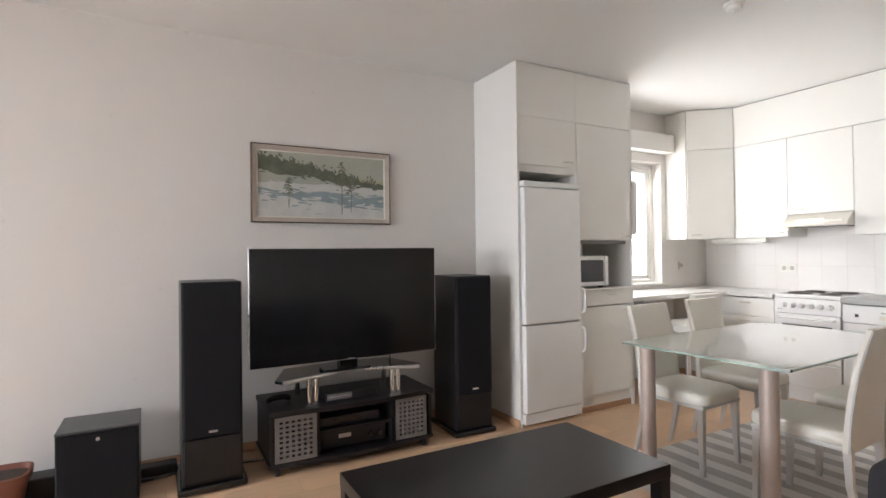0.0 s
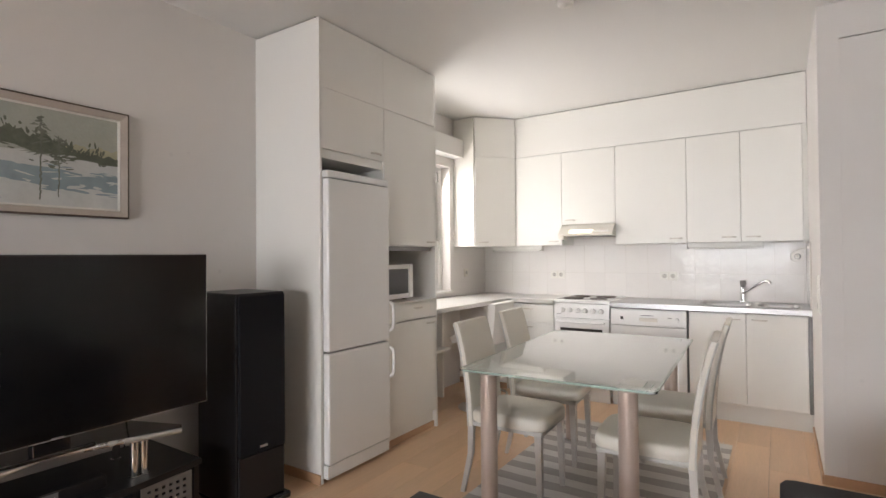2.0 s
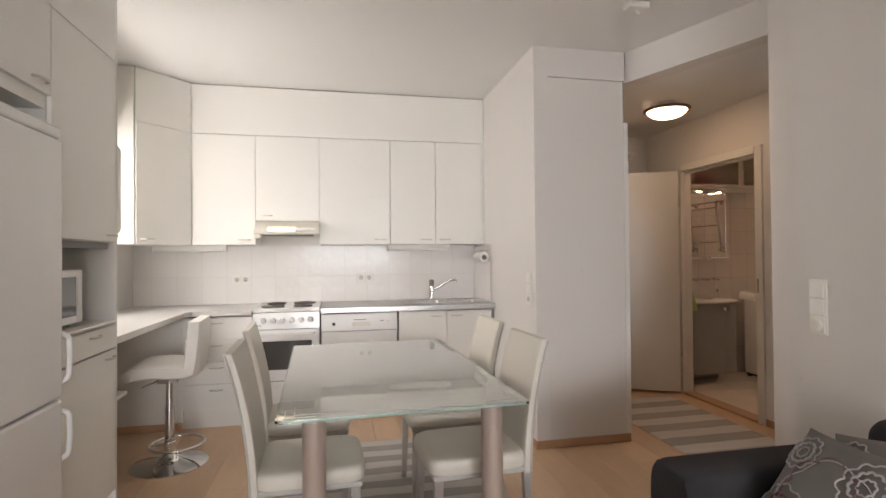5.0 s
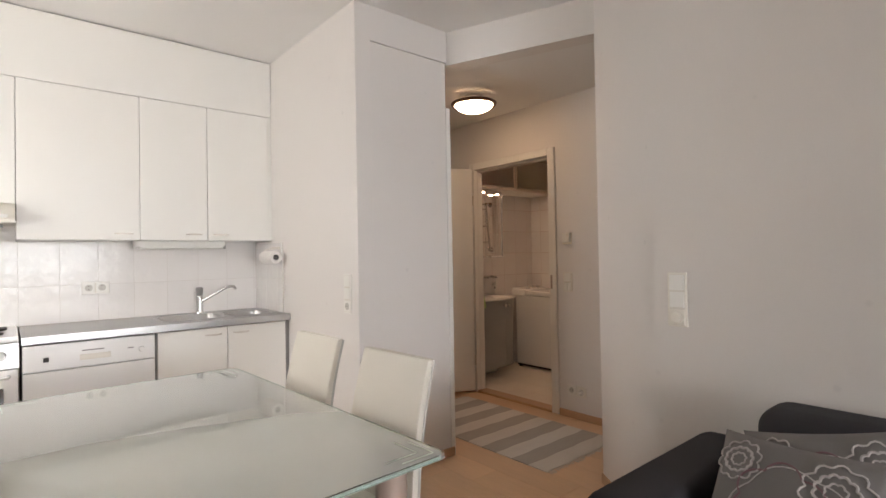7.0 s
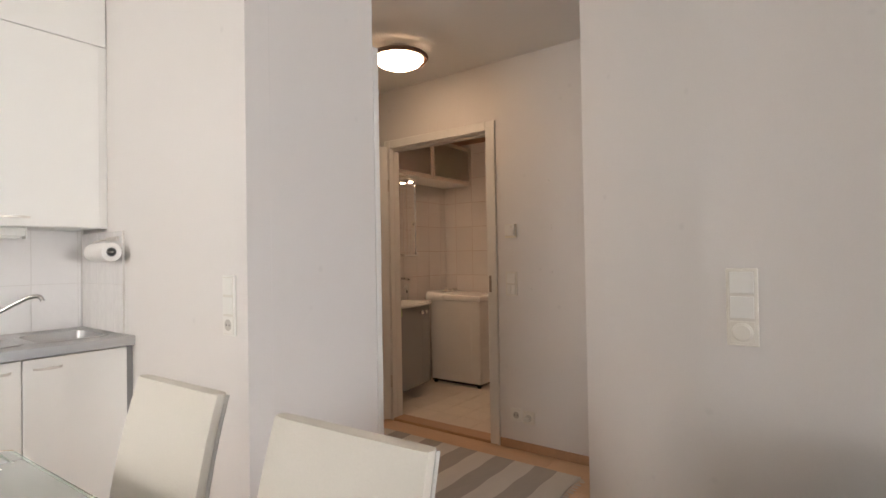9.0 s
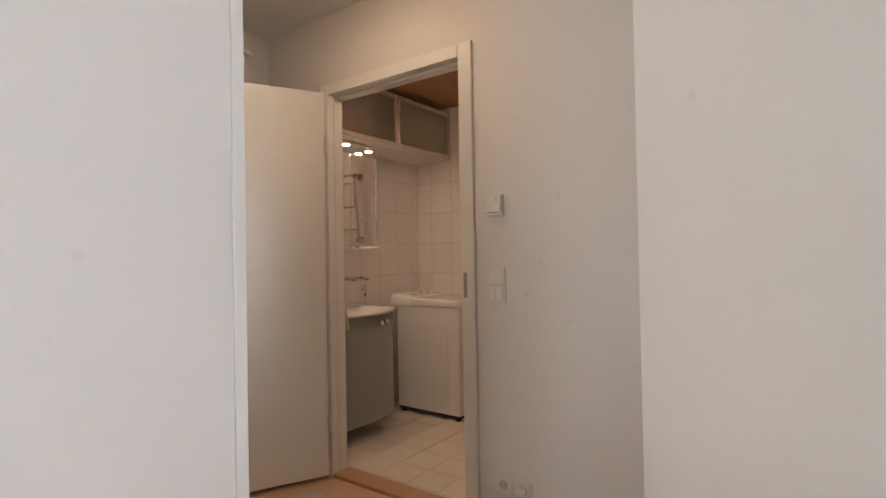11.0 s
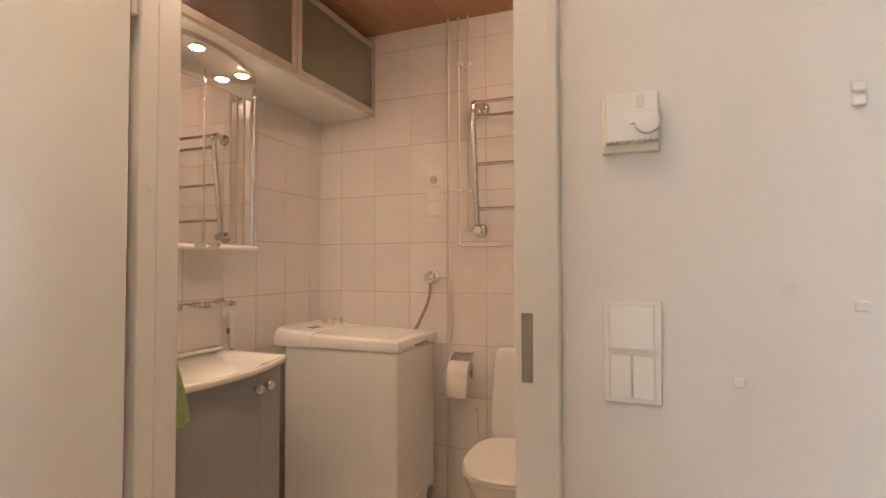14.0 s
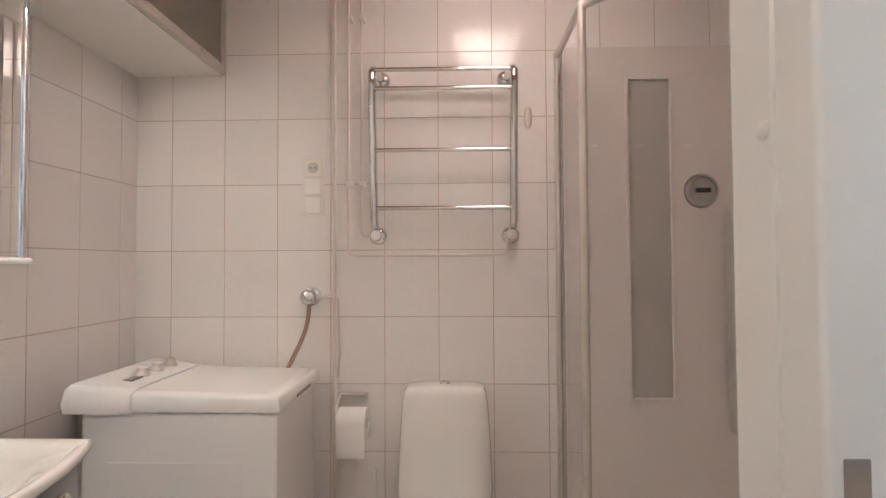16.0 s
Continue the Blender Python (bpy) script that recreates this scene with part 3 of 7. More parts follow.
# corner wall cabinet with a slanted front
CA, CB = (-3.185, 4.895), (U[0] - 0.003, YU)
corner = thing("corner_wall_cabinet", "white corner wall cabinet with a slanted door", "cabinet", pose(0, 0, ZU0))
cd = Vector((CB[0] - CA[0], CB[1] - CA[1], 0))
cn = Vector((cd.y, -cd.x, 0)).normalized()
part("body", prism([(XW, CA[1] + 0.001), (CA[0], CA[1] + 0.001), (CB[0], CB[1] + 0.012), (CB[0], YB), (XW, YB)], 0, ZU1 - ZU0), M_white, corner)
ang = math.degrees(math.atan2(cd.y, cd.x))
base = pose(CA[0] + cn.x * 0.019, CA[1] + cn.y * 0.019, 0, 0, 0, ang)
pv = part("slanted_door", boxed(0.002, cd.length - 0.002, 0, 0.018, 0.002, ZU1 - ZU0 - 0.002, bevel=0.0025), M_white, corner, "", base)
part("handle", turned(bow_handle(), pose(0.085, 0, 0.04, 0, 0, 180)), M_cab_alu, pv)
part("side_panel", boxed(XW + 0.001, CA[0], CA[1] - 0.017, CA[1], 0, ZC - ZU0 - 0.008, bevel=0.001), M_white, corner)
part("filler_panel", boxed(0.0, cd.length, 0.004, 0.018, ZU1 - ZU0 + 0.001, ZC - ZU0 - 0.008), M_white, corner, "", base)
# dark-coloured block in place of the shade above the corner cabinet
part("gap_shade_strip", prism([(XW, CA[1] + 0.003), (CA[0], CA[1] + 0.003), (CB[0], CB[1] + 0.02), (CB[0], YB), (XW, YB)], ZU1 - ZU0 + 0.001, ZC - ZU0 - 0.001), M_joint, corner)

# cooker hood
hood = thing("cooker_hood", "cream slide-out cooker hood with a lit lamp", "hood", pose((U[1] + U[2]) / 2, YB, 1.44))
w = (U[2] - U[1]) / 2 - 0.003
part("housing", loft([[(-w, -0.44, 0.045), (w, -0.44, 0.045), (w, 0, 0.045), (-w, 0, 0.045)], [(-w, -0.44, 0.055), (w, -0.44, 0.055), (w, 0, 0.055), (-w, 0, 0.055)],
                      [(-w, -0.335, 0.146), (w, -0.335, 0.146), (w, 0, 0.146), (-w, 0, 0.146)]]), M_cream_plastic, hood)
part("visor", boxed(-w - 0.004, w + 0.004, -0.450, -0.10, 0.034, 0.046, bevel=0.004), M_cream_plastic, hood)
part("lamp_cover", loft([[(-0.15, -0.438, 0.060), (0.07, -0.438, 0.060), (0.07, -0.408, 0.088), (-0.15, -0.408, 0.088)], [(-0.145, -0.444, 0.063), (0.065, -0.444, 0.063), (0.065, -0.415, 0.090), (-0.145, -0.415, 0.090)]]), M_strip_glow, hood, "lit lamp cover")
part("grease_filter", boxed(-0.2, 0.2, -0.33, -0.12, 0.026, 0.0335), M_knob_grey, hood)
part("corner_block", boxed(-w - 0.004, -w + 0.05, -0.42, -0.32, 0.0, 0.0335, bevel=0.006), M_cream_plastic, hood)
part("switch_strip", boxed(0.06, w - 0.03, -0.447, -0.430, 0.062, 0.080, bevel=0.002), M_plastic, hood)

# lamps under the wall cabinets
for x0, x1 in ((-3.20, -2.65), (-1.31, -0.76)):
    lp = thing("under_cabinet_lamp", "unlit white strip lamp under the wall cabinets", "lamp", pose((x0 + x1) / 2, YU + 0.10, ZU0 - 0.052), "strip lamps")
    hw = (x1 - x0) / 2
    part("body", boxed(-hw, hw, 0.0, 0.05, 0.012, 0.052, bevel=0.004), M_plastic, lp)
    part("diffuser", boxed(-hw + 0.02, hw - 0.02, -0.006, 0.046, 0.0, 0.012, bevel=0.004), M_plastic, lp)
    part("end_cap", boxed(-hw - 0.006, -hw, -0.006, 0.052, 0.0, 0.052, bevel=0.002), M_plastic, lp)
    part("end_cap", boxed(hw, hw + 0.006, -0.006, 0.052, 0.0, 0.052, bevel=0.002), M_plastic, lp)

# base units along the back wall
YK = 4.945
drawers = thing("drawer_unit", "white kitchen drawer unit with four drawers", "cabinet", pose(0, YK, 0))
carcass(drawers, -2.883, -2.389, 0.020, YB - YK, 0.14, 0.845, top=False)
zz = [0.145, 0.336, 0.503, 0.670, 0.838]
for k in range(4):
    front(drawers, "drawer", -2.883, -2.389, zz[k], zz[k + 1], (-2.645, zz[k + 1] - 0.045))
part("plinth", boxed(-2.883, -2.389, 0.05, 0.066, 0, 0.139), M_white, drawers)

sinkbase = thing("sink_base_cabinet", "white two-door sink base cabinet", "cabinet", pose(0, YK, 0))
carcass(sinkbase, -1.262, XP - 0.002, 0.020, YB - YK, 0.14, 0.845, top=False)
front(sinkbase, "door", -1.262, -0.866, 0.145, 0.838, (-0.95, 0.795))
front(sinkbase, "door", -0.866, -0.482, 0.145, 0.838, (-0.78, 0.795))
part("plinth", boxed(-1.262, XP - 0.002, 0.05, 0.066, 0, 0.139), M_white, sinkbase)
# grey strip fills the gap at the wall, coloured as if shaded
part("side_gap_shade", boxed(-0.4805, XP - 0.002, 0.006, 0.019, 0.14, 0.838), M_knob_grey, sinkbase)

cooker = thing("electric_cooker", "white freestanding cooker with four hotplates", "cooker", pose((-2.387 - 1.884) / 2, YK, 0))
w = 0.2495
part("body", boxed(-w, w, 0.03, YB - YK - 0.005, 0.05, 0.86, bevel=0.004), M_enamel, cooker)
part("hob_top", boxed(-w - 0.001, w + 0.001, 0.0, YB - YK - 0.004, 0.86, 0.892, bevel=0.008), M_enamel, cooker)
for px, py, pr in ((-0.115, 0.15, 0.09), (0.115, 0.15, 0.075), (-0.115, 0.40, 0.075), (0.115, 0.40, 0.09)):
    part("hotplate", lathe([(pr, 0.891), (pr, 0.900), (pr - 0.006, 0.903), (0.02, 0.903), (0.018, 0.900), (0, 0.900)], 28, centre=(px, py)), M_hotplate, cooker)
panel = part("control_panel", loft([[(-w, -0.005, 0.735), (w, -0.005, 0.735), (w, 0.03, 0.735), (-w, 0.03, 0.735)], [(-w, 0.008, 0.858), (w, 0.008, 0.858), (w, 0.03, 0.858), (-w, 0.03, 0.858)]]), M_enamel, cooker)
for k in range(6):
    kx = -0.17 + 0.07 * k
    kn = turned(lathe([(0.022, 0), (0.020, 0.016), (0.017, 0.020), (0, 0.020)], 18), pose(kx, 0.001, 0.80, 96, 0, 0))
    box(kn, kx - 0.003, kx + 0.003, -0.026, -0.012, 0.782, 0.818, bevel=0.002)
    part("knob", kn, M_enamel, panel)
for k in range(2):
    part("pilot_lamp", turned(lathe([(0.006, 0), (0.005, 0.003), (0, 0.004)], 10), pose(-0.215 + k * 0.022, -0.003, 0.762, 96)), M_knob_grey, panel)
oven = part("oven_door", boxed(-w + 0.002, w - 0.002, -0.005, 0.028, 0.335, 0.728, bevel=0.006), M_enamel, cooker)
part("oven_window", boxed(-0.19, 0.19, -0.008, 0.0, 0.42, 0.64, bevel=0.002), M_oven_glass, oven, "dark oven glass")
hb = tubed(arc([(-0.21, -0.004, 0.695), (-0.21, -0.04, 0.695), (0.21, -0.04, 0.695), (0.21, -0.004, 0.695)], 0.015), 0.008)
part("oven_handle", hb, M_enamel, oven)
wd = part("warming_drawer", boxed(-w + 0.002, w - 0.002, -0.004, 0.028, 0.12, 0.328, bevel=0.005), M_enamel, cooker)
part("drawer_lip", boxed(-0.12, 0.12, -0.012, -0.003, 0.295, 0.31, bevel=0.003), M_enamel, wd)
part("plinth", boxed(-w + 0.005, w - 0.005, 0.018, 0.0295, 0.0, 0.118), M_enamel, cooker)

dw = thing("dishwasher", "white freestanding dishwasher under the steel worktop", "dishwasher", pose((-1.884 - 1.264) / 2, YK, 0))
w = 0.2985
part("body", boxed(-w, w, 0.02, 0.57, 0.03, 0.836, bevel=0.003), M_enamel, dw)
pn = part("control_panel", boxed(-w, w, -0.008, 0.02, 0.70, 0.836, bevel=0.005), M_enamel, dw)
part("door", boxed(-w, w, -0.004, 0.0205, 0.13, 0.694, bevel=0.005), M_enamel, dw)
part("door_grip", boxed(-0.06, 0.08, -0.0115, -0.006, 0.735, 0.765, bevel=0.002), M_plate_gap, pn)
part("power_button", boxed(-0.215, -0.192, -0.012, -0.006, 0.745, 0.768, bevel=0.002), M_joint, pn)
part("label_bar", boxed(-0.05, 0.05, -0.0095, -0.006, 0.783, 0.789), M_knob_grey, pn)
part("label_bar", boxed(0.16, 0.19, -0.0095, -0.006, 0.77, 0.776), M_knob_grey, pn)
part("programme_knob", turned(lathe([(0.016, 0), (0.014, 0.012), (0, 0.013)], 16), pose(0.23, -0.007, 0.76, 90)), M_enamel, pn)
part("plinth", boxed(-w, w, 0.04, 0.055, 0, 0.125), M_enamel, dw)
# dark strip under the worktop: shade of the gap given as colour
part("top_gap_shade", boxed(-w, w, 0.018, 0.03, 0.8365, 0.848), M_joint, dw)

# stainless worktop with two bowls
X0, X1, Y0, Y1, ZT = -1.878, XP - 0.002, YK - 0.020, YB - 0.012, 0.885
steel = thing("steel_worktop", "stainless steel worktop with two round-cornered sinks", "worktop", pose(0, 0, 0.848))
bowls = ((-1.20, -0.84, 5.03, 5.36), (-0.79, -0.52, 5.03, 5.36))
bm = bmesh.new()
xs = [X0, bowls[0][0], bowls[0][1], bowls[1][0], bowls[1][1], X1]
for k in range(5):
    if k in (1, 3):
        box(bm, xs[k], xs[k + 1], Y0, 5.03, 0.0, 0.037)
        box(bm, xs[k], xs[k + 1], 5.36, Y1, 0.0, 0.037)
    else:
        box(bm, xs[k], xs[k + 1], Y0, Y1, 0.0, 0.037)
bmesh.ops.remove_doubles(bm, verts=bm.verts, dist=0.0004)
part("top", bm, M_steel, steel)
for a, b, c, d in bowls:
    cx, cy, hx, hy = (a + b) / 2, (c + d) / 2, (b - a) / 2, (d - c) / 2
    rings = []
    for z, s in ((0.0372, 1.10), (0.0415, 1.08), (0.0415, 0.99), (0.02, 0.95), (-0.10, 0.88), (-0.125, 0.72), (-0.13, 0.1)):
        ring = []
        for q in range(32):
            t = 2 * math.pi * q / 32
            e = 0.38
            ring.append((cx + hx * s * math.copysign(abs(math.cos(t)) ** e, math.cos(t)), cy + hy * s * math.copysign(abs(math.sin(t)) ** e, math.sin(t)), z))
        rings.append(ring)
    bowl = loft(rings, cap=False)
    bowl.faces.new(bowl.verts[-32:])
    bw = part("sink_bowl", bowl, M_steel, steel)
    part("drain", lathe([(0.04, -0.128), (0.036, -0.126), (0.02, -0.127), (0, -0.127)], 20, centre=(cx, cy)), M_chrome, bw)
part("front_lip", boxed(X0, X1, Y0 - 0.006, Y0 + 0.002, -0.004, 0.0365, bevel=0.002), M_steel, steel)

tap = thing("kitchen_tap", "chrome single-lever kitchen tap with a raised spout", "tap", pose(-0.905, 5.415, ZT))
part("body", lathe([(0.027, 0), (0.027, 0.01), (0.022, 0.016), (0.022, 0.12), (0.018, 0.13), (0, 0.13)], 20), M_chrome, tap)
part("lever", lathe([(0.021, 0.131), (0.022, 0.15), (0.024, 0.175), (0.018, 0.185), (0, 0.186)], 18), M_knob_grey, tap, "dark grey lever cap")
part("spout", tubed(arc([(0.0, -0.015, 0.08), (0.05, -0.05, 0.115), (0.15, -0.12, 0.185), (0.19, -0.15, 0.19), (0.195, -0.155, 0.165)], 0.02), 0.010), M_chrome, tap)

# left worktop, slanted into the corner
top_l = prism([(XW, 3.712), (-2.85, 3.712), (-2.85, 4.88), (-2.81, YK - 0.02), (-2.389, YK - 0.02), (-2.389, YB - 0.002), (XW, YB - 0.002)], 0, 0.036, bevel=0.006)
solo("corner_worktop", top_l, M_counter, "pale laminate worktop under the kitchen window", "worktop", pose(0, 0, 0.849))
under = thing("under_counter_shelf", "white open shelf under the window worktop", "shelf", pose(0, 0, 0))
part("side_panel", boxed(XW + 0.001, -2.98, 3.98, 3.998, 0.13, 0.848), M_white, under)
part("shelf", boxed(XW + 0.001, -2.90, 3.714, 3.979, 0.53, 0.55, bevel=0.002), M_white, under)
part("back_board", boxed(XW + 0.001, XW + 0.02, 3.714, 3.979, 0.56, 0.848), M_white, under)
cp = thing("corner_base_unit", "white blind corner base unit below the worktop", "cabinet", pose(0, 0, 0))
part("panel", boxed(XW + 0.001, -2.885, YK + 0.03, YK + 0.048, 0.0, 0.848), M_white, cp)
part("back_rail", boxed(XW + 0.001, -2.885, YK + 0.0485, YB - 0.003, 0.80, 0.848), M_white, cp)

# fridge housing and tall cupboard: fronts face +x; local x runs along -y of the front()
def facing_x(x, y, z=0):
    """Local x runs along +y of the room, local y into the cupboard."""
    return pose(x, y, z, 0, 0, 90)


XT = -2.845
housing = thing("fridge_housing", "white tall housing around the fridge with a cupboard above", "cabinet", facing_x(XT, 2.51))
part("side_panel", boxed(0, 0.018, 0.0, 0.574, 0, ZC - 0.008, bevel=0.001), M_white, housing)
part("filler_panel", boxed(0.0185, 0.5745, 0.004, 0.02, 2.287, ZC - 0.010), M_white, housing)
# shade over the housing is a strip of dark colour
part("gap_shade_strip", boxed(0.004, 0.574, 0.03, 0.04, 2.287, ZC - 0.001), M_joint, housing)
part("cupboard_body", boxed(0.0185, 0.574, 0.0205, 0.572, 1.875, 2.283), M_white, housing)
front(housing, "door", 0.006, 0.574, 1.925, 2.285, (0.49, 1.965))
part("skirting", boxed(-0.012, 0.0, 0.0, 0.57, 0.0, 0.055, bevel=0.003), M_board, housing, "birch skirting strip")

fridge = thing("fridge_freezer", "white two-door fridge freezer with rounded door edges", "fridge", facing_x(-2.80, 2.532))
part("body", boxed(0, 0.548, 0.055, 0.60, 0.02, 1.79, bevel=0.006), M_enamel, fridge)
part("top_cap", boxed(-0.001, 0.549, 0.004, 0.10, 1.756, 1.80, bevel=0.012, seg=3), M_enamel, fridge)
ud = part("upper_door", boxed(0, 0.548, 0, 0.052, 0.748, 1.752, bevel=0.012, seg=3), M_enamel, fridge)
ld = part("lower_door", boxed(0, 0.548, 0, 0.052, 0.105, 0.740, bevel=0.012, seg=3), M_enamel, fridge)
for dd, z0, z1 in ((ud, 0.80, 1.0), (ld, 0.50, 0.70)):
    hb = tubed(arc([(0.552, 0.020, z0), (0.568, -0.012, z0 + 0.02), (0.568, -0.016, (z0 + z1) / 2), (0.568, -0.012, z1 - 0.02), (0.552, 0.020, z1)], 0.015), 0.011)
    part("handle", hb, M_enamel, dd)
part("door_seal", boxed(0.01, 0.538, 0.045, 0.056, 0.11, 1.75), M_knob_grey, fridge)
part("plinth_grille", boxed(0, 0.548, 0.012, 0.05, 0.025, 0.10, bevel=0.003), M_enamel, fridge)

tall = thing("tall_cupboard", "white tall kitchen cupboard with a microwave niche", "cabinet", facing_x(XT, 3.086))
W = 0.614
bm = bmesh.new()
box(bm, 0, 0.018, 0.02, 0.572, 0.12, 2.287)
box(bm, W - 0.018, W, 0.0, 0.572, 0.0, ZC - 0.008)
box(bm, 0.018, W - 0.018, 0.56, 0.572, 0.12, 2.287)
part("body", bm, M_white, tall)
part("niche_shelf", boxed(0.019, W - 0.019, 0.0, 0.559, 0.955, 0.978, bevel=0.002), M_white, tall)
part("niche_top", boxed(0.019, W - 0.019, 0.03, 0.559, 1.365, 1.385), M_white, tall)
part("valance", boxed(0.019, W - 0.06, 0.02, 0.029, 1.335, 1.365), M_knob_grey, tall)
front(tall, "upper_door", 0.0, W - 0.004, 1.368, 2.285, (W - 0.075, 1.40))
front(tall, "drawer", 0.0, W - 0.004, 0.842, 0.968, (W / 2 + 0.06, 0.925))
front(tall, "lower_door", 0.0, W - 0.004, 0.130, 0.836, (W - 0.09, 0.80))
part("filler_panel", boxed(0.0, W - 0.0185, 0.004, 0.02, 2.289, ZC - 0.010), M_white, tall)
# same dark-coloured strip standing in for shade over the tall cupboard
part("gap_shade_strip", boxed(0.0, W - 0.0185, 0.03, 0.04, 2.289, ZC - 0.001), M_joint, tall)
part("plinth", boxed(0.0, W - 0.018, 0.035, 0.05, 0, 0.127), M_white, tall)
part("skirting", boxed(0.0, W, 0.022, 0.034, 0, 0.045, bevel=0.003), M_board, tall, "birch skirting strip")

mw = thing("microwave_oven", "small white microwave oven in the cupboard niche", "microwave", facing_x(-2.915, 3.158, 0.979))
part("body", boxed(0, 0.330, 0.012, 0.32, 0.014, 0.262, bevel=0.006), M_enamel, mw)
dr = part("door", boxed(0.0, 0.282, -0.006, 0.0115, 0.016, 0.260, bevel=0.008, seg=3), M_enamel, mw)
part("door_window", boxed(0.020, 0.268, -0.009, -0.002, 0.050, 0.228, bevel=0.004), M_oven_glass, dr, "dark microwave window")
cp2 = part("control_panel", boxed(0.285, 0.330, -0.006, 0.0115, 0.016, 0.260, bevel=0.008, seg=3), M_enamel, mw)
part("door_button", boxed(0.293, 0.322, -0.009, -0.005, 0.035, 0.060, bevel=0.002), M_enamel, cp2)
for fx in (0.035, 0.30):
    for fy in (0.04, 0.27):
        part("foot", boxed(fx - 0.014, fx + 0.014, fy, fy + 0.03, 0.0, 0.014), M_knob_grey, mw)

# rounded white board on the window side of the tall cupboard
board = thing("hanging_board", "white rounded board hung on the cupboard side", "board", pose(-2.935, 3.7005, 1.645))
part("panel", boxed(-0.085, 0.085, 0, 0.09, -0.235, 0.235, bevel=0.035, seg=4), M_white, board)
part("hanging_strap", boxed(-0.02, 0.02, 0.002, 0.008, 0.234, 0.30, bevel=0.002), M_white, board)


def socket_plate(name, m, gangs, label, mat=None):
    """A wall plate of stacked 71 mm gangs; x across, y out of the wall at -y, z up from its foot."""
    n = len(gangs)
    pl = thing(name, label, "socket" if "s" in gangs else "switch", m)
    h = 0.071 * n + 0.010
    part("plate", boxed(-0.0405, 0.0405, -0.008, 0, 0, h, bevel=0.003), mat or M_plastic, pl)
    # tinted backing: the faint shadow round the rockers is put into its colour
    part("frame_shadow", boxed(-0.0325, 0.0325, -0.0088, -0.0075, 0.0075, h - 0.0075), M_plate_gap, pl)
    for k, g in enumerate(gangs):
        zc = h - 0.005 - 0.071 * (k + 0.5)
        if g == "r":
            part("rocker", loft([[(-0.030, -0.009, zc - 0.031), (0.030, -0.009, zc - 0.031), (0.030, -0.009, zc + 0.031), (-0.030, -0.009, zc + 0.031)],
                                 [(-0.029, -0.0145, zc - 0.030), (0.029, -0.0145, zc - 0.030), (0.029, -0.0115, zc + 0.030), (-0.029, -0.0115, zc + 0.030)]]), M_plastic, pl)
        elif g == "d":
            for s in (-1, 1):
                a, b2 = (0.001, 0.030) if s > 0 else (-0.030, -0.001)
                part("rocker", loft([[(a, -0.009, zc - 0.031), (b2, -0.009, zc - 0.031), (b2, -0.009, zc + 0.031), (a, -0.009, zc + 0.031)],
                                     [(a + 0.001, -0.0145, zc - 0.030), (b2 - 0.001, -0.0145, zc - 0.030), (b2 - 0.001, -0.0115, zc + 0.030), (a + 0.001, -0.0115, zc + 0.030)]]), M_plastic, pl)
        elif g == "k":
            part("dimmer_knob", turned(lathe([(0.027, 0), (0.026, 0.006), (0.022, 0.008), (0.021, 0.014), (0, 0.015)], 28), pose(0, -0.0125, zc, 90)), mat or M_plastic, pl)
            part("dimmer_base", boxed(-0.031, 0.031, -0.0125, -0.008, zc - 0.031, zc + 0.031, bevel=0.001), mat or M_plastic, pl)
        elif g == "s":
            part("socket_face", boxed(-0.031, 0.031, -0.0105, -0.008, zc - 0.031, zc + 0.031, bevel=0.001), mat or M_plastic, pl)
            # nearly flat well and pin holes, coloured darker instead of being recessed into shade
            bm = turned(lathe([(0.021, 0.0), (0.021, 0.001), (0.0195, 0.0015), (0.017, 0.0005), (0, 0.0005)], 24), pose(0, -0.0105, zc, 90))
            face = part("socket_well", bm, M_well, pl, "socket well with shade in its colour")
            for s in (-1, 1):
                part("pin_hole", turned(lathe([(0.0028, 0), (0.0028, 0.0008), (0, 0.0008)], 8), pose(s * 0.0095, -0.0108, zc, 90)), M_joint, face)
    return pl


socket_plate("wall_socket", pose(XP - 0.0005, 4.135, 0.945, 0, 0, -90), "rrs", "white switch and socket plate on the kitchen side wall")
for x in (-2.61, -1.545):
    socket_plate("wall_socket", pose(x - 0.03, YB - 0.011, 1.095, 0, 90, 0), "ss", "white double socket on the kitchen tiles")
socket_plate("wall_socket", pose(XW + 0.001, 5.10, 1.08, 0, 0, 90), "s", "cream socket beside the kitchen window", M_cream_plastic)

paper = thing("kitchen_roll_holder", "white wall holder with a roll of kitchen paper", "paper holder", pose(XP - 0.012, 5.08, 1.27, 0, 0, -90))
part("bracket", boxed(-0.10, 0.02, -0.012, 0.0, 0.055, 0.075, bevel=0.002), M_cab_alu, paper)
part("arm", tubed(arc([(-0.09, -0.006, 0.065), (-0.09, -0.07, 0.05), (-0.09, -0.07, 0.0), (0.13, -0.07, 0.0)], 0.015), 0.004), M_cab_alu, paper)
part("paper_roll", turned(lathe([(0.021, -0.10), (0.041, -0.10), (0.043, -0.097), (0.043, 0.097), (0.041, 0.10), (0.021, 0.10), (0.021, -0.10)], 28), pose(0.02, -0.07, 0.0, 0, 90, 0)), M_paper, paper)
part("card_core", turned(lathe([(0.0205, -0.099), (0.0205, 0.099), (0.018, 0.099), (0.018, -0.099), (0.0205, -0.099)], 20), pose(0.02, -0.07, 0.0, 0, 90, 0)), M_knob_grey, paper)

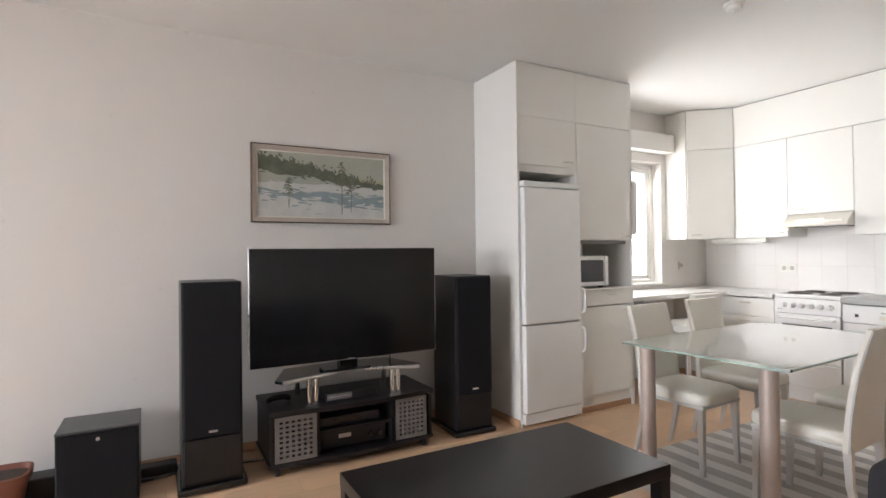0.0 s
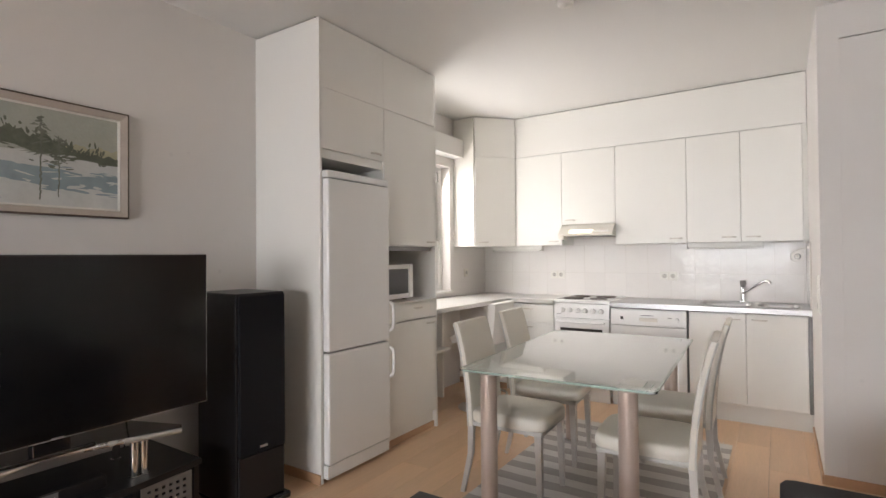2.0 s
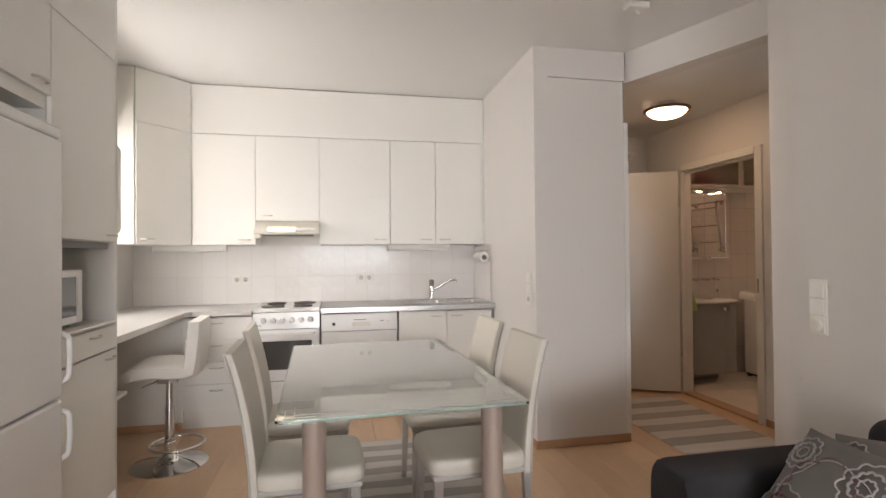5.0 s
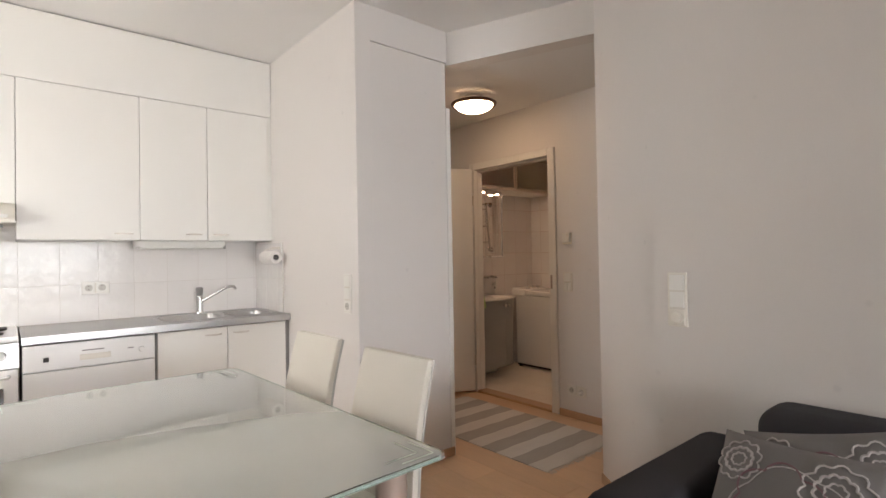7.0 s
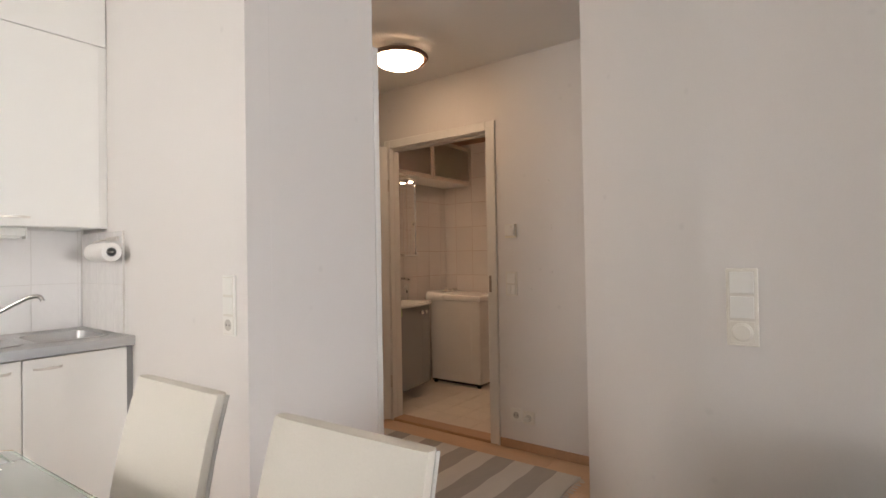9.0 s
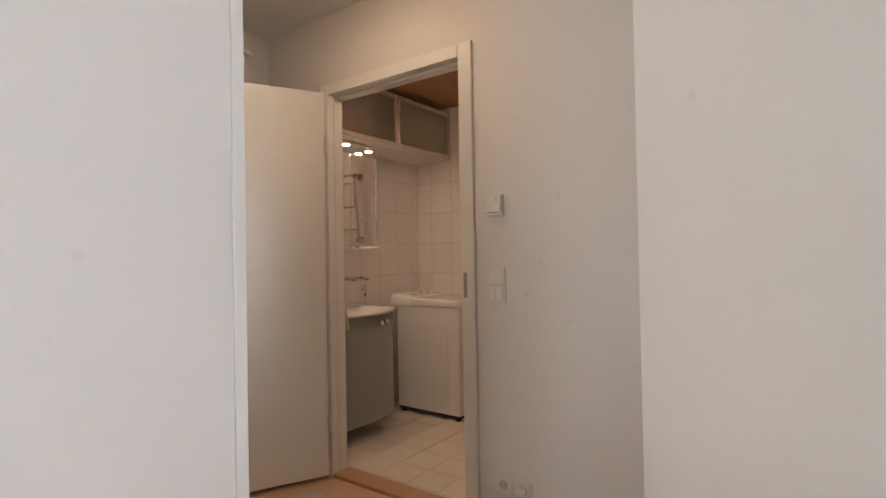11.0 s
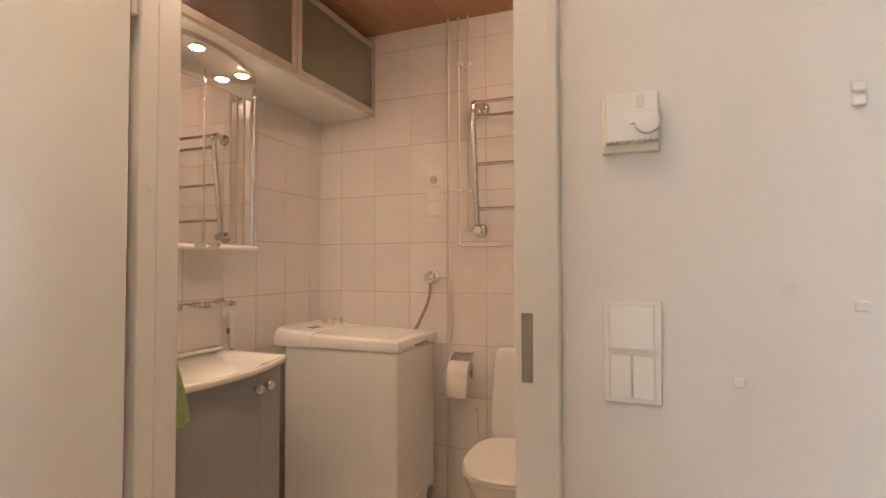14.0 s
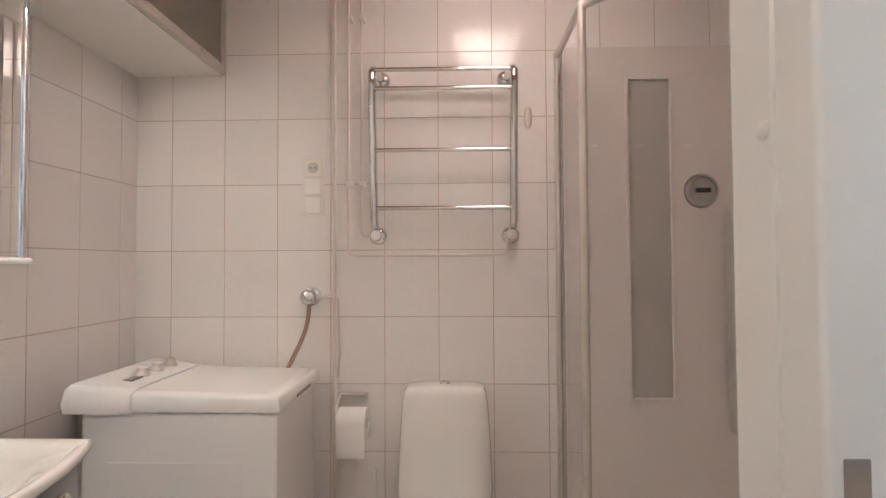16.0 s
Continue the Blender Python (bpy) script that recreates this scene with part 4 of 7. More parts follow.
# smoke alarms on the ceiling
for x, y in ((-1.60, 3.13),):
    sm = thing("smoke_alarm", "round white smoke alarm on the ceiling", "smoke alarm", pose(x, y, ZC))
    part("base", lathe([(0.055, 0), (0.055, -0.012), (0.05, -0.016), (0, -0.016)], 28), M_plastic, sm)
    part("cover", lathe([(0.046, -0.0165), (0.044, -0.034), (0.034, -0.042), (0, -0.043)], 28), M_plastic, sm)
    part("test_button", lathe([(0.010, -0.042), (0.009, -0.047), (0, -0.048)], 14), M_plastic, sm)
sm = thing("ceiling_rose", "white ceiling connection box with a hook", "ceiling fitting", pose(-0.10, 3.38, ZC))
part("box", boxed(-0.06, 0.06, -0.04, 0.04, -0.035, 0, bevel=0.008), M_plastic, sm)
part("hook", tubed([(0, 0, -0.034), (0, 0, -0.05), (0.012, 0, -0.058), (0.02, 0, -0.05)], 0.003), M_plastic, sm)

# ---------------------------------------------------------------- dining group
def dining_chair():
    """Upholstered side chair; faces +x, origin on the floor under the seat."""
    ch = thing("dining_chair", "cream leather dining chair with silver legs and high back", "chair", None, "chairs round the table")
    seat = bmesh.new()
    rings = []
    for z, s, f in ((0.395, 0.98, 0.0), (0.40, 1.0, 0.0), (0.425, 1.02, 0.0), (0.448, 1.0, 0.0), (0.460, 0.93, 0.0), (0.464, 0.6, 0.0)):
        ring = []
        for q in range(28):
            t = 2 * math.pi * q / 28
            e = 0.32
            ring.append((0.215 * s * math.copysign(abs(math.cos(t)) ** e, math.cos(t)), 0.195 * s * math.copysign(abs(math.sin(t)) ** e, math.sin(t)), z))
        rings.append(ring)
    part("seat", loft(rings, seat), M_leather, ch)
    part("seat_skirt", boxed(-0.205, 0.200, -0.185, 0.185, 0.372, 0.396, bevel=0.006), M_piping, ch, "grey seat frame")
    # back panel, bowed and leaning
    back = []
    n = 12
    for k in range(n + 1):
        s = k / n
        z = 0.37 + s * 0.55
        x = -0.205 - 0.015 * s - 0.075 * s ** 2.2
        hw = 0.192 - 0.010 * s
        th = 0.018 - 0.003 * s
        ring = []
        for q in range(20):
            t = 2 * math.pi * q / 20
            e = 0.30
            ring.append((x + th * math.copysign(abs(math.cos(t)) ** e, math.cos(t)), hw * math.copysign(abs(math.sin(t)) ** e, math.sin(t)), z))
        back.append(ring)
    bk = part("backrest", loft(back), M_leather, ch)
    for s in (-1, 1):
        pip = [(-0.205 - 0.015 * (k / n) - 0.075 * (k / n) ** 2.2 - 0.013, s * (0.190 - 0.010 * k / n), 0.37 + k / n * 0.545) for k in range(n + 1)]
        part("piping", tubed(pip, 0.005, 6), M_piping, bk)
    for s in (-1, 1):
        part("front_leg", loft([[(0.175 + a * 0.018, s * 0.165 + b2 * 0.018, 0.385) for a, b2 in ((-1, -1), (1, -1), (1, 1), (-1, 1))],
                                [(0.185 + a * 0.012, s * 0.172 + b2 * 0.012, 0.0) for a, b2 in ((-1, -1), (1, -1), (1, 1), (-1, 1))]][::-1]), M_leg, ch)
        part("back_leg", loft([[(-0.205 + a * 0.017, s * 0.168 + b2 * 0.015, 0.40) for a, b2 in ((-1, -1), (1, -1), (1, 1), (-1, 1))],
                               [(-0.212 + a * 0.014, s * 0.168 + b2 * 0.013, 0.22) for a, b2 in ((-1, -1), (1, -1), (1, 1), (-1, 1))],
                               [(-0.262 + a * 0.011, s * 0.172 + b2 * 0.011, 0.0) for a, b2 in ((-1, -1), (1, -1), (1, 1), (-1, 1))]][::-1]), M_leg, ch)
    return ch


chair = dining_chair()
chair.matrix_basis = pose(-1.862, 3.045, 0.006, 0, 0, 2)
copy_thing(chair, pose(-1.905, 3.67, 0.006, 0, 0, 3))
copy_thing(chair, pose(-1.187, 3.03, 0.006, 0, 0, 183))
copy_thing(chair, pose(-1.183, 3.63, 0.006, 0, 0, 182))

table = thing("glass_dining_table", "glass dining table on four round wood-toned legs", "table", pose(-1.533, 3.30, 0.006, 0, 0, 2.2))
TW, TL, TH = 0.447, 0.738, 0.748


def rounded_rect(hx, hy, r, n=6):
    """Plan outline of a rectangle with round corners."""
    out = []
    for cx, cy, a0 in ((hx - r, hy - r, 0), (r - hx, hy - r, 90), (r - hx, r - hy, 180), (hx - r, r - hy, 270)):
        for k in range(n + 1):
            t = radians(a0 + 90 * k / n)
            out.append((cx + r * math.cos(t), cy + r * math.sin(t)))
    return out


gl = part("glass_top", prism(rounded_rect(TW - 0.008, TL - 0.008, 0.022), TH - 0.010, TH - 0.0004), M_table_glass, table, "milky greenish glass top")
rim_out, rim_in = rounded_rect(TW, TL, 0.030), rounded_rect(TW - 0.0079, TL - 0.0079, 0.0221)
rimg = bmesh.new()
for k in range(len(rim_out)):
    q = (rim_out[k], rim_out[(k + 1) % len(rim_out)], rim_in[(k + 1) % len(rim_in)], rim_in[k])
    prism(q, TH - 0.010, TH, rimg)
bmesh.ops.remove_doubles(rimg, verts=rimg.verts, dist=1e-5)
bmesh.ops.delete(rimg, geom=[f for f in rimg.faces if all(len(e.link_faces) > 2 for e in f.edges if abs(e.verts[0].co.z - e.verts[1].co.z) > 0.005) and abs(f.normal.z) < 0.1 and f.calc_area() < 0.00012], context="FACES_ONLY")
polished = part("polished_edge", rimg, M_edge_glass, gl, "clear green polished edge")
polished.visible_shadow = False
for sx in (-1, 1):
    for sy in (-1, 1):
        cx, cy = sx * (TW - 0.125), sy * (TL - 0.085)
        lg = part("leg", lathe([(0.038, 0.012), (0.040, 0.016), (0.040, TH - 0.030), (0.036, TH - 0.024), (0, TH - 0.024)], 28, centre=(cx, cy)), M_copper_leg, table)
        part("foot_ring", lathe([(0.044, 0), (0.044, 0.012), (0.038, 0.014), (0, 0.014)], 28, centre=(cx, cy)), M_chrome, lg)
        part("glass_pad", lathe([(0.030, TH - 0.024), (0.030, TH - 0.0105), (0, TH - 0.0105)], 24, centre=(cx, cy)), M_chrome, lg)
        mk = bmesh.new()
        for q in range(2):
            e = 0.030 + q * 0.030
            x0, y0 = sx * (TW - e), sy * (TL - e)
            box(mk, min(x0, x0 - sx * 0.10), max(x0, x0 - sx * 0.10), y0 - 0.002, y0 + 0.002, TH + 0.0001, TH + 0.0006)
            box(mk, x0 - 0.002, x0 + 0.002, min(y0, y0 - sy * 0.10), max(y0, y0 - sy * 0.10), TH + 0.0007, TH + 0.0012)
        part("etched_corner", mk, M_frost_film, gl)


def striped_rug(name, label, x0, x1, y0, y1, bands, z=0.0):
    """A flat-woven rug, its stripes running across x, each band slightly ribbed."""
    rg = thing(name, label, "rug", pose(0, 0, z))
    rnd = random.Random(5)
    step = (y1 - y0) / bands
    y = y0
    for k in range(bands):
        ya, yb = y0 + k * step, y0 + (k + 1) * step
        n = 14
        lo = [(x0 + (x1 - x0) * i / n, ya + 0.004 * math.sin(i * 1.3 + k)) for i in range(n + 1)]
        hi = [(x0 + (x1 - x0) * i / n, yb + 0.004 * math.sin(i * 1.3 + k + 1)) for i in range(n + 1)]
        part("stripe", prism(lo + hi[::-1], 0.0005, 0.006 + 0.0004 * (k % 2)), M_rug_light if k % 2 == 0 else M_rug_grey, rg)
    fr = bmesh.new()
    for yy, d in ((y0, -1), (y1, 1)):
        for i in range(int((x1 - x0) / 0.016)):
            x = x0 + 0.008 + i * 0.016
            tube(fr, [(x, yy, 0.003), (x + rnd.uniform(-0.006, 0.006), yy + d * rnd.uniform(0.018, 0.040), 0.0025)], 0.0025, 4)
    tagged(part("fringe", fr, M_rug_light, rg), kind="stuff")
    return rg


striped_rug("dining_rug", "cream and grey striped woven rug under the table", -2.08, -0.93, 2.50, 4.40, 21)
striped_rug("hall_rug", "cream and grey striped runner on the hall floor", 0.435, 1.185, 3.46, 4.93, 11)

# bar stool at the window counter
stool = thing("bar_stool", "white tufted bar stool on a chrome gas-lift base", "stool", pose(-2.78, 4.31, 0, 0, 0, 184))
part("base_disc", lathe([(0.220, 0), (0.222, 0.006), (0.19, 0.014), (0.085, 0.035), (0.045, 0.055), (0.034, 0.085), (0, 0.086)], 40), M_chrome, stool)
part("column", lathe([(0.027, 0.085), (0.027, 0.36), (0.022, 0.365), (0.020, 0.52), (0, 0.52)], 22), M_chrome, stool)
ring = [(-0.045 + 0.155 * math.cos(t), 0.155 * math.sin(t), 0.125) for t in [2 * math.pi * k / 36 for k in range(36)]]
fr = part("footrest_ring", tubed(ring, 0.010, 8, closed=True), M_chrome, stool)
part("ring_collar", lathe([(0.030, 0.105), (0.034, 0.11), (0.034, 0.14), (0.030, 0.145)], 20), M_chrome, fr)
part("ring_spoke", tubed([(0.03, 0, 0.125), (0.105, 0, 0.125)], 0.008, 8), M_chrome, fr)
part("lift_plate", boxed(-0.06, 0.06, -0.06, 0.06, 0.515, 0.565, bevel=0.004), M_chrome, stool)
part("lift_lever", tubed([(0.05, 0.05, 0.535), (0.10, 0.17, 0.530), (0.105, 0.195, 0.528)], 0.005, 8), M_chrome, stool)
seat = bmesh.new()
NX, NY = 18, 18
prof = []
for i in range(NX + 1):
    s = i / NX
    if s < 0.60:
        u = s / 0.60
        prof.append((0.200 - 0.345 * u, 0.0, 0.612 + 0.010 * math.cos(u * math.pi) - 0.012 * (1 - u) ** 6 * 3))
    else:
        u = (s - 0.60) / 0.40
        prof.append((-0.145 - 0.030 * math.sin(u * 1.4), 0.0, 0.602 + 0.30 * u ** 1.15))
def skin(offset):
    out = []
    for i, (x, _, z) in enumerate(prof):
        a, b2 = prof[max(0, i - 1)], prof[min(NX, i + 1)]
        d = Vector((b2[0] - a[0], 0, b2[2] - a[2])).normalized()
        nrm = Vector((d.z, 0, -d.x))
        row = []
        for j in range(NY + 1):
            v = j / NY * 2 - 1
            edge = (1 - abs(v) ** 6) * (1 - abs(2 * i / NX - 1) ** 10)
            tuft = 0.010 * (abs(math.sin(i * math.pi / 4.5)) ** 0.5) * (abs(math.sin((j / NY) * 3 * math.pi)) ** 0.5)
            o = offset * (0.62 + 0.38 * edge) + (tuft if offset < 0 else 0) * -1 * edge
            hw = 0.215 - 0.012 * (i / NX)
            row.append(Vector((x, v * hw, z)) + nrm * o)
        out.append(row)
    return out
topside, under_side = skin(-0.046), skin(0.046)
vt = [[seat.verts.new(p) for p in row] for row in topside]
vu = [[seat.verts.new(p) for p in row] for row in under_side]
for i in range(NX):
    for j in range(NY):
        seat.faces.new((vt[i][j], vt[i + 1][j], vt[i + 1][j + 1], vt[i][j + 1]))
        seat.faces.new((vu[i][j], vu[i][j + 1], vu[i + 1][j + 1], vu[i + 1][j]))
    seat.faces.new((vt[i][0], vu[i][0], vu[i + 1][0], vt[i + 1][0]))
    seat.faces.new((vt[i][NY], vt[i + 1][NY], vu[i + 1][NY], vu[i][NY]))
for j in range(NY):
    seat.faces.new((vt[0][j], vt[0][j + 1], vu[0][j + 1], vu[0][j]))
    seat.faces.new((vt[NX][j], vu[NX][j], vu[NX][j + 1], vt[NX][j + 1]))
part("seat_shell", seat, M_white_leather, stool, "tufted white leather seat and back")

# ---------------------------------------------------------------- living room
tv = thing("television", "large black flat television with a silver edge", "television", pose(-2.875, 1.25, 0.0))
part("screen", boxed(-0.004, 0.0, -0.578, 0.578, 0.645, 1.305), M_screen, tv, "glossy dark screen")
part("bezel", boxed(-0.022, -0.0042, -0.5865, 0.5865, 0.6365, 1.3125, bevel=0.002), M_black_gloss, tv)
part("silver_edge", boxed(-0.042, -0.008, -0.591, 0.591, 0.632, 1.317, bevel=0.003), M_silver, tv)
part("rear_cover", loft([[(-0.0422, -0.56, 0.66), (-0.0422, 0.56, 0.66), (-0.0422, 0.56, 1.29), (-0.0422, -0.56, 1.29)], [(-0.085, -0.45, 0.70), (-0.085, 0.45, 0.70), (-0.085, 0.45, 1.15), (-0.085, -0.45, 1.15)]]), M_black, tv)
part("neck", boxed(-0.10, -0.05, -0.06, 0.06, 0.571, 0.72, bevel=0.005), M_black_gloss, tv)
part("brand_plate", boxed(-0.004, 0.0015, -0.02, 0.02, 0.636, 0.642, bevel=0.001), M_silver, tv)

rack = thing("television_rack", "black media rack with perforated steel doors", "media rack", pose(0, 0, 0))
FX, BX, RY0, RY1 = -2.885, -3.36, 0.775, 1.815


def bowed(x_front, bow, y0, y1, x_back):
    n = 12
    return [(x_front - bow * (2 * k / n - 1) ** 2, y0 + (y1 - y0) * k / n) for k in range(n + 1)] + [(x_back, y1), (x_back, y0)]


part("top_board", prism(bowed(FX + 0.035, 0.05, RY0 - 0.01, RY1 + 0.01, BX), 0.345, 0.372, bevel=0.004), M_black_wood, rack)
part("bottom_board", prism(bowed(FX + 0.035, 0.05, RY0 - 0.01, RY1 + 0.01, BX), 0.048, 0.072, bevel=0.004), M_black_wood, rack)
for y in (RY0, 1.04, 1.525, RY1 - 0.022):
    part("upright", boxed(BX, FX - 0.022, y, y + 0.022, 0.0725, 0.3445), M_black_wood, rack)
part("back_panel", boxed(BX, BX + 0.006, RY0 + 0.0225, RY1 - 0.0225, 0.073, 0.344), M_black_wood, rack)
part("shelf", boxed(BX + 0.007, FX - 0.03, 1.0625, 1.5245, 0.195, 0.212), M_black_wood, rack)
for y0, y1 in ((0.797, 1.038), (1.548, 1.768)):
    bm = bmesh.new()
    nx, nz, z0, z1 = 6, 8, 0.078, 0.340
    t = 0.018
    pitch_y, pitch_z = (y1 - y0 - 2 * t) / nx, (z1 - z0 - 2 * t) / nz
    for zc in range(nz + 1):
        zz = z0 + t + zc * pitch_z
        hh = 0.0075
        box(bm, -0.006, 0.0, y0, y1, z0 if zc == 0 else zz - hh, z1 if zc == nz else zz + hh)
    for yc in range(nx + 1):
        yy = y0 + t + yc * pitch_y
        for zc in range(nz):
            za, zb = z0 + t + zc * pitch_z + 0.0075, z0 + t + (zc + 1) * pitch_z - 0.0075
            box(bm, -0.006, 0.0, y0 if yc == 0 else yy - 0.0075, y1 if yc == nx else yy + 0.0075, za, zb)
    part("perforated_door", bm, M_mesh_steel, rack, "steel door with rows of square holes", pose(FX - 0.002, 0, 0))
for y in (RY0 + 0.04, RY1 - 0.06):
    for x in (BX + 0.05, FX - 0.03):
        part("caster", turned(lathe([(0.0, -0.012), (0.022, -0.012), (0.024, -0.008), (0.024, 0.008), (0.022, 0.012), (0, 0.012)], 18), pose(x, y, 0.024, 90)), M_black, rack)
for x, y in ((-2.945, 1.01), (-2.945, 1.052), (-2.945, 1.548), (-2.945, 1.588), (-3.22, 1.0), (-3.22, 1.60)):
    part("column", lathe([(0.020, 0.3725), (0.020, 0.378), (0.0165, 0.379), (0.0165, 0.528), (0.020, 0.529), (0.020, 0.5345)], 20, centre=(x, y)), M_chrome, rack)
boom = [(-2.845, 0.835), (-2.985, 1.265), (-2.845, 1.695), (-2.90, 1.73), (-3.20, 1.62), (-3.25, 1.265), (-3.20, 0.91), (-2.90, 0.80)]
us = part("upper_shelf", prism(boom, 0.535, 0.553, bevel=0.004), M_black_gloss, rack, "black boomerang-shaped upper shelf")
part("silver_front_edge", tubed([(-2.842, 0.835, 0.546), (-2.978, 1.255, 0.546), (-2.978, 1.275, 0.546), (-2.842, 1.695, 0.546)], 0.012, 8), M_silver, us)
part("television_foot", boxed(-3.06, -2.93, 1.10, 1.40, 0.5535, 0.571, bevel=0.005), M_black_gloss, rack)

recv = thing("av_receiver", "black stereo receiver on the lower rack shelf", "receiver", pose(-2.955, 1.29, 0.0725))
part("body", boxed(-0.30, 0, -0.215, 0.215, 0.012, 0.115, bevel=0.004), M_black, recv)
part("display", boxed(-0.002, 0.003, -0.10, -0.02, 0.065, 0.09, bevel=0.001), M_silver, recv, "pale display window")
for y in (0.11, 0.17):
    part("volume_knob", turned(lathe([(0.018, 0), (0.016, 0.016), (0, 0.017)], 18), pose(0, y, 0.06, 0, 90)), M_black_gloss, recv)
for y in (-0.18, 0.18):
    part("foot", boxed(-0.05, -0.02, y - 0.015, y + 0.015, 0, 0.012), M_black, recv)
pl = thing("disc_player", "slim black disc player on the middle shelf", "disc player", pose(-2.96, 1.27, 0.2125))
part("body", boxed(-0.25, 0, -0.19, 0.19, 0.006, 0.06, bevel=0.003), M_black, pl)
part("tray_front", boxed(0.0002, 0.003, -0.10, 0.05, 0.03, 0.048), M_black_gloss, pl)
part("foot", boxed(-0.2, -0.05, -0.15, 0.15, 0.0, 0.006), M_black, pl)
stb = thing("set_top_box", "small dark set-top box on top of the rack", "set-top box", pose(-2.93, 1.27, 0.3725))
part("body", boxed(-0.20, 0, -0.165, 0.165, 0.004, 0.055, bevel=0.003), M_black, stb)
part("front_trim", boxed(0.0002, 0.003, -0.155, 0.0, 0.014, 0.048, bevel=0.001), M_knob_grey, stb, "grey front with a disc slot")
part("slot", boxed(0.0031, 0.004, -0.145, -0.01, 0.030, 0.033), M_silver, stb)
part("foot", boxed(-0.16, -0.04, -0.13, 0.13, 0.0, 0.004), M_black, stb)
gp = solo("game_controller", tubed(arc([(0, -0.06, 0.0), (0.03, -0.05, 0.018), (0.02, 0, 0.022), (0.03, 0.05, 0.018), (0, 0.06, 0.0)], 0.02), 0.018, 10), M_black, "black game controller lying on the media rack", "controller", pose(-3.10, 0.86, 0.391))


def speaker(m, label, hw=0.142, top=1.115):
    sp = thing("floor_speaker", label, "loudspeaker", m, "tower speakers")
    part("cabinet", boxed(-0.36, 0, -hw, hw, 0.045, top, bevel=0.006), M_black_wood, sp)
    part("grille", boxed(0.0003, 0.022, 0.008 - hw, hw - 0.008, 0.30, top - 0.010, bevel=0.009, seg=3), M_black_cloth, sp)
    part("lower_baffle", boxed(0.0003, 0.012, 0.010 - hw, hw - 0.010, 0.06, 0.295, bevel=0.005), M_black_wood, sp)
    part("badge", boxed(0.022, 0.0245, -0.022, 0.022, 0.325, 0.337, bevel=0.001), M_silver, sp)
    part("plinth", boxed(-0.39, 0.03, -hw - 0.023, hw + 0.023, 0.008, 0.0445, bevel=0.012, seg=3), M_black_gloss, sp)
    for x in (-0.35, -0.01):
        for y in (-0.13, 0.13):
            part("spike_foot", lathe([(0.008, 0.0), (0.014, 0.004), (0.014, 0.008), (0, 0.008)], 12, centre=(x, y)), M_chrome, sp)
    return sp


speaker(pose(-2.90, 0.475, 0), "tall black tower speaker with a cloth grille", 0.152, 1.135)
speaker(pose(-2.90, 2.15, 0, 0, 0, -3), "tall black tower speaker standing by the fridge housing")

sub = thing("subwoofer", "black cube subwoofer with a satin grey top", "subwoofer", pose(-2.965, -0.05, 0))
part("body", boxed(-0.30, 0, -0.178, 0.178, 0.02, 0.40, bevel=0.004), M_black_wood, sub)
part("grille", boxed(0.0003, 0.018, -0.172, 0.172, 0.03, 0.395, bevel=0.006), M_black_cloth, sub)
part("top_plate", boxed(-0.302, 0.006, -0.180, 0.180, 0.4003, 0.412, bevel=0.004), M_sub_top, sub, "satin grey top")
part("badge", turned(lathe([(0.009, 0), (0.008, 0.002), (0, 0.0022)], 14), pose(0.0182, 0.0, 0.365, 0, 90)), M_silver, sub)
for x in (-0.27, -0.03):
    for y in (-0.15, 0.15):
        part("foot", lathe([(0.018, 0), (0.018, 0.02), (0, 0.02)], 12, centre=(x, y)), M_black, sub)

pot = thing("flower_pot", "square-rimmed terracotta pot with dry soil", "flower pot", pose(-3.10, -0.47, 0))


def octo(r, z, sq=0.55):
    out = []
    for q in range(24):
        t = 2 * math.pi * q / 24
        out.append((r * math.copysign(abs(math.cos(t)) ** sq, math.cos(t)), r * math.copysign(abs(math.sin(t)) ** sq, math.sin(t)), z))
    return out


part("pot_body", loft([octo(0.085, 0.0), octo(0.115, 0.18), octo(0.128, 0.182), octo(0.132, 0.225), octo(0.120, 0.228), octo(0.112, 0.17)], cap=False), M_terracotta, pot)
part("pot_base", loft([octo(0.084, 0.0), octo(0.084, 0.008)]), M_terracotta, pot)
part("soil", loft([octo(0.1105, 0.19), octo(0.112, 0.202), octo(0.05, 0.21)]), M_soil, pot)

amp = solo("power_strip_box", boxed(-0.05, 0.05, -0.10, 0.10, 0, 0.065, bevel=0.008), M_black, "black power adapter box on the floor", "adapter", pose(-3.30, 0.21, 0))
solo("adapter_case", boxed(-0.07, 0.07, -0.14, 0.14, 0, 0.12, bevel=0.01), M_black, "low black equipment case against the wall", "case", pose(-3.30, -0.33, 0))
for k in range(5):
    y = -0.20 + 0.13 * k
    pts = [(-3.25 + 0.05 * math.sin(k + s * 0.9) + 0.012 * k, y + s * 0.14, 0.006 + 0.05 * max(0, math.sin(s * 0.9 + k)) * (0.6 if k % 2 else 0.2)) for s in range(5)]
    solo("speaker_cable", tubed(arc(pts, 0.04, 3), 0.004, 6), M_knob_grey if k % 2 else M_black, "loose cable lying along the skirting", "cable", None, "cables by the speakers")
solo("television_cable", tubed(arc([(-3.38, 1.70, 0.2), (-3.38, 1.72, 0.5), (-3.30, 1.68, 0.60), (-3.10, 1.62, 0.72)], 0.05), 0.004, 6), M_black, "thin black cable hanging behind the television", "cable")

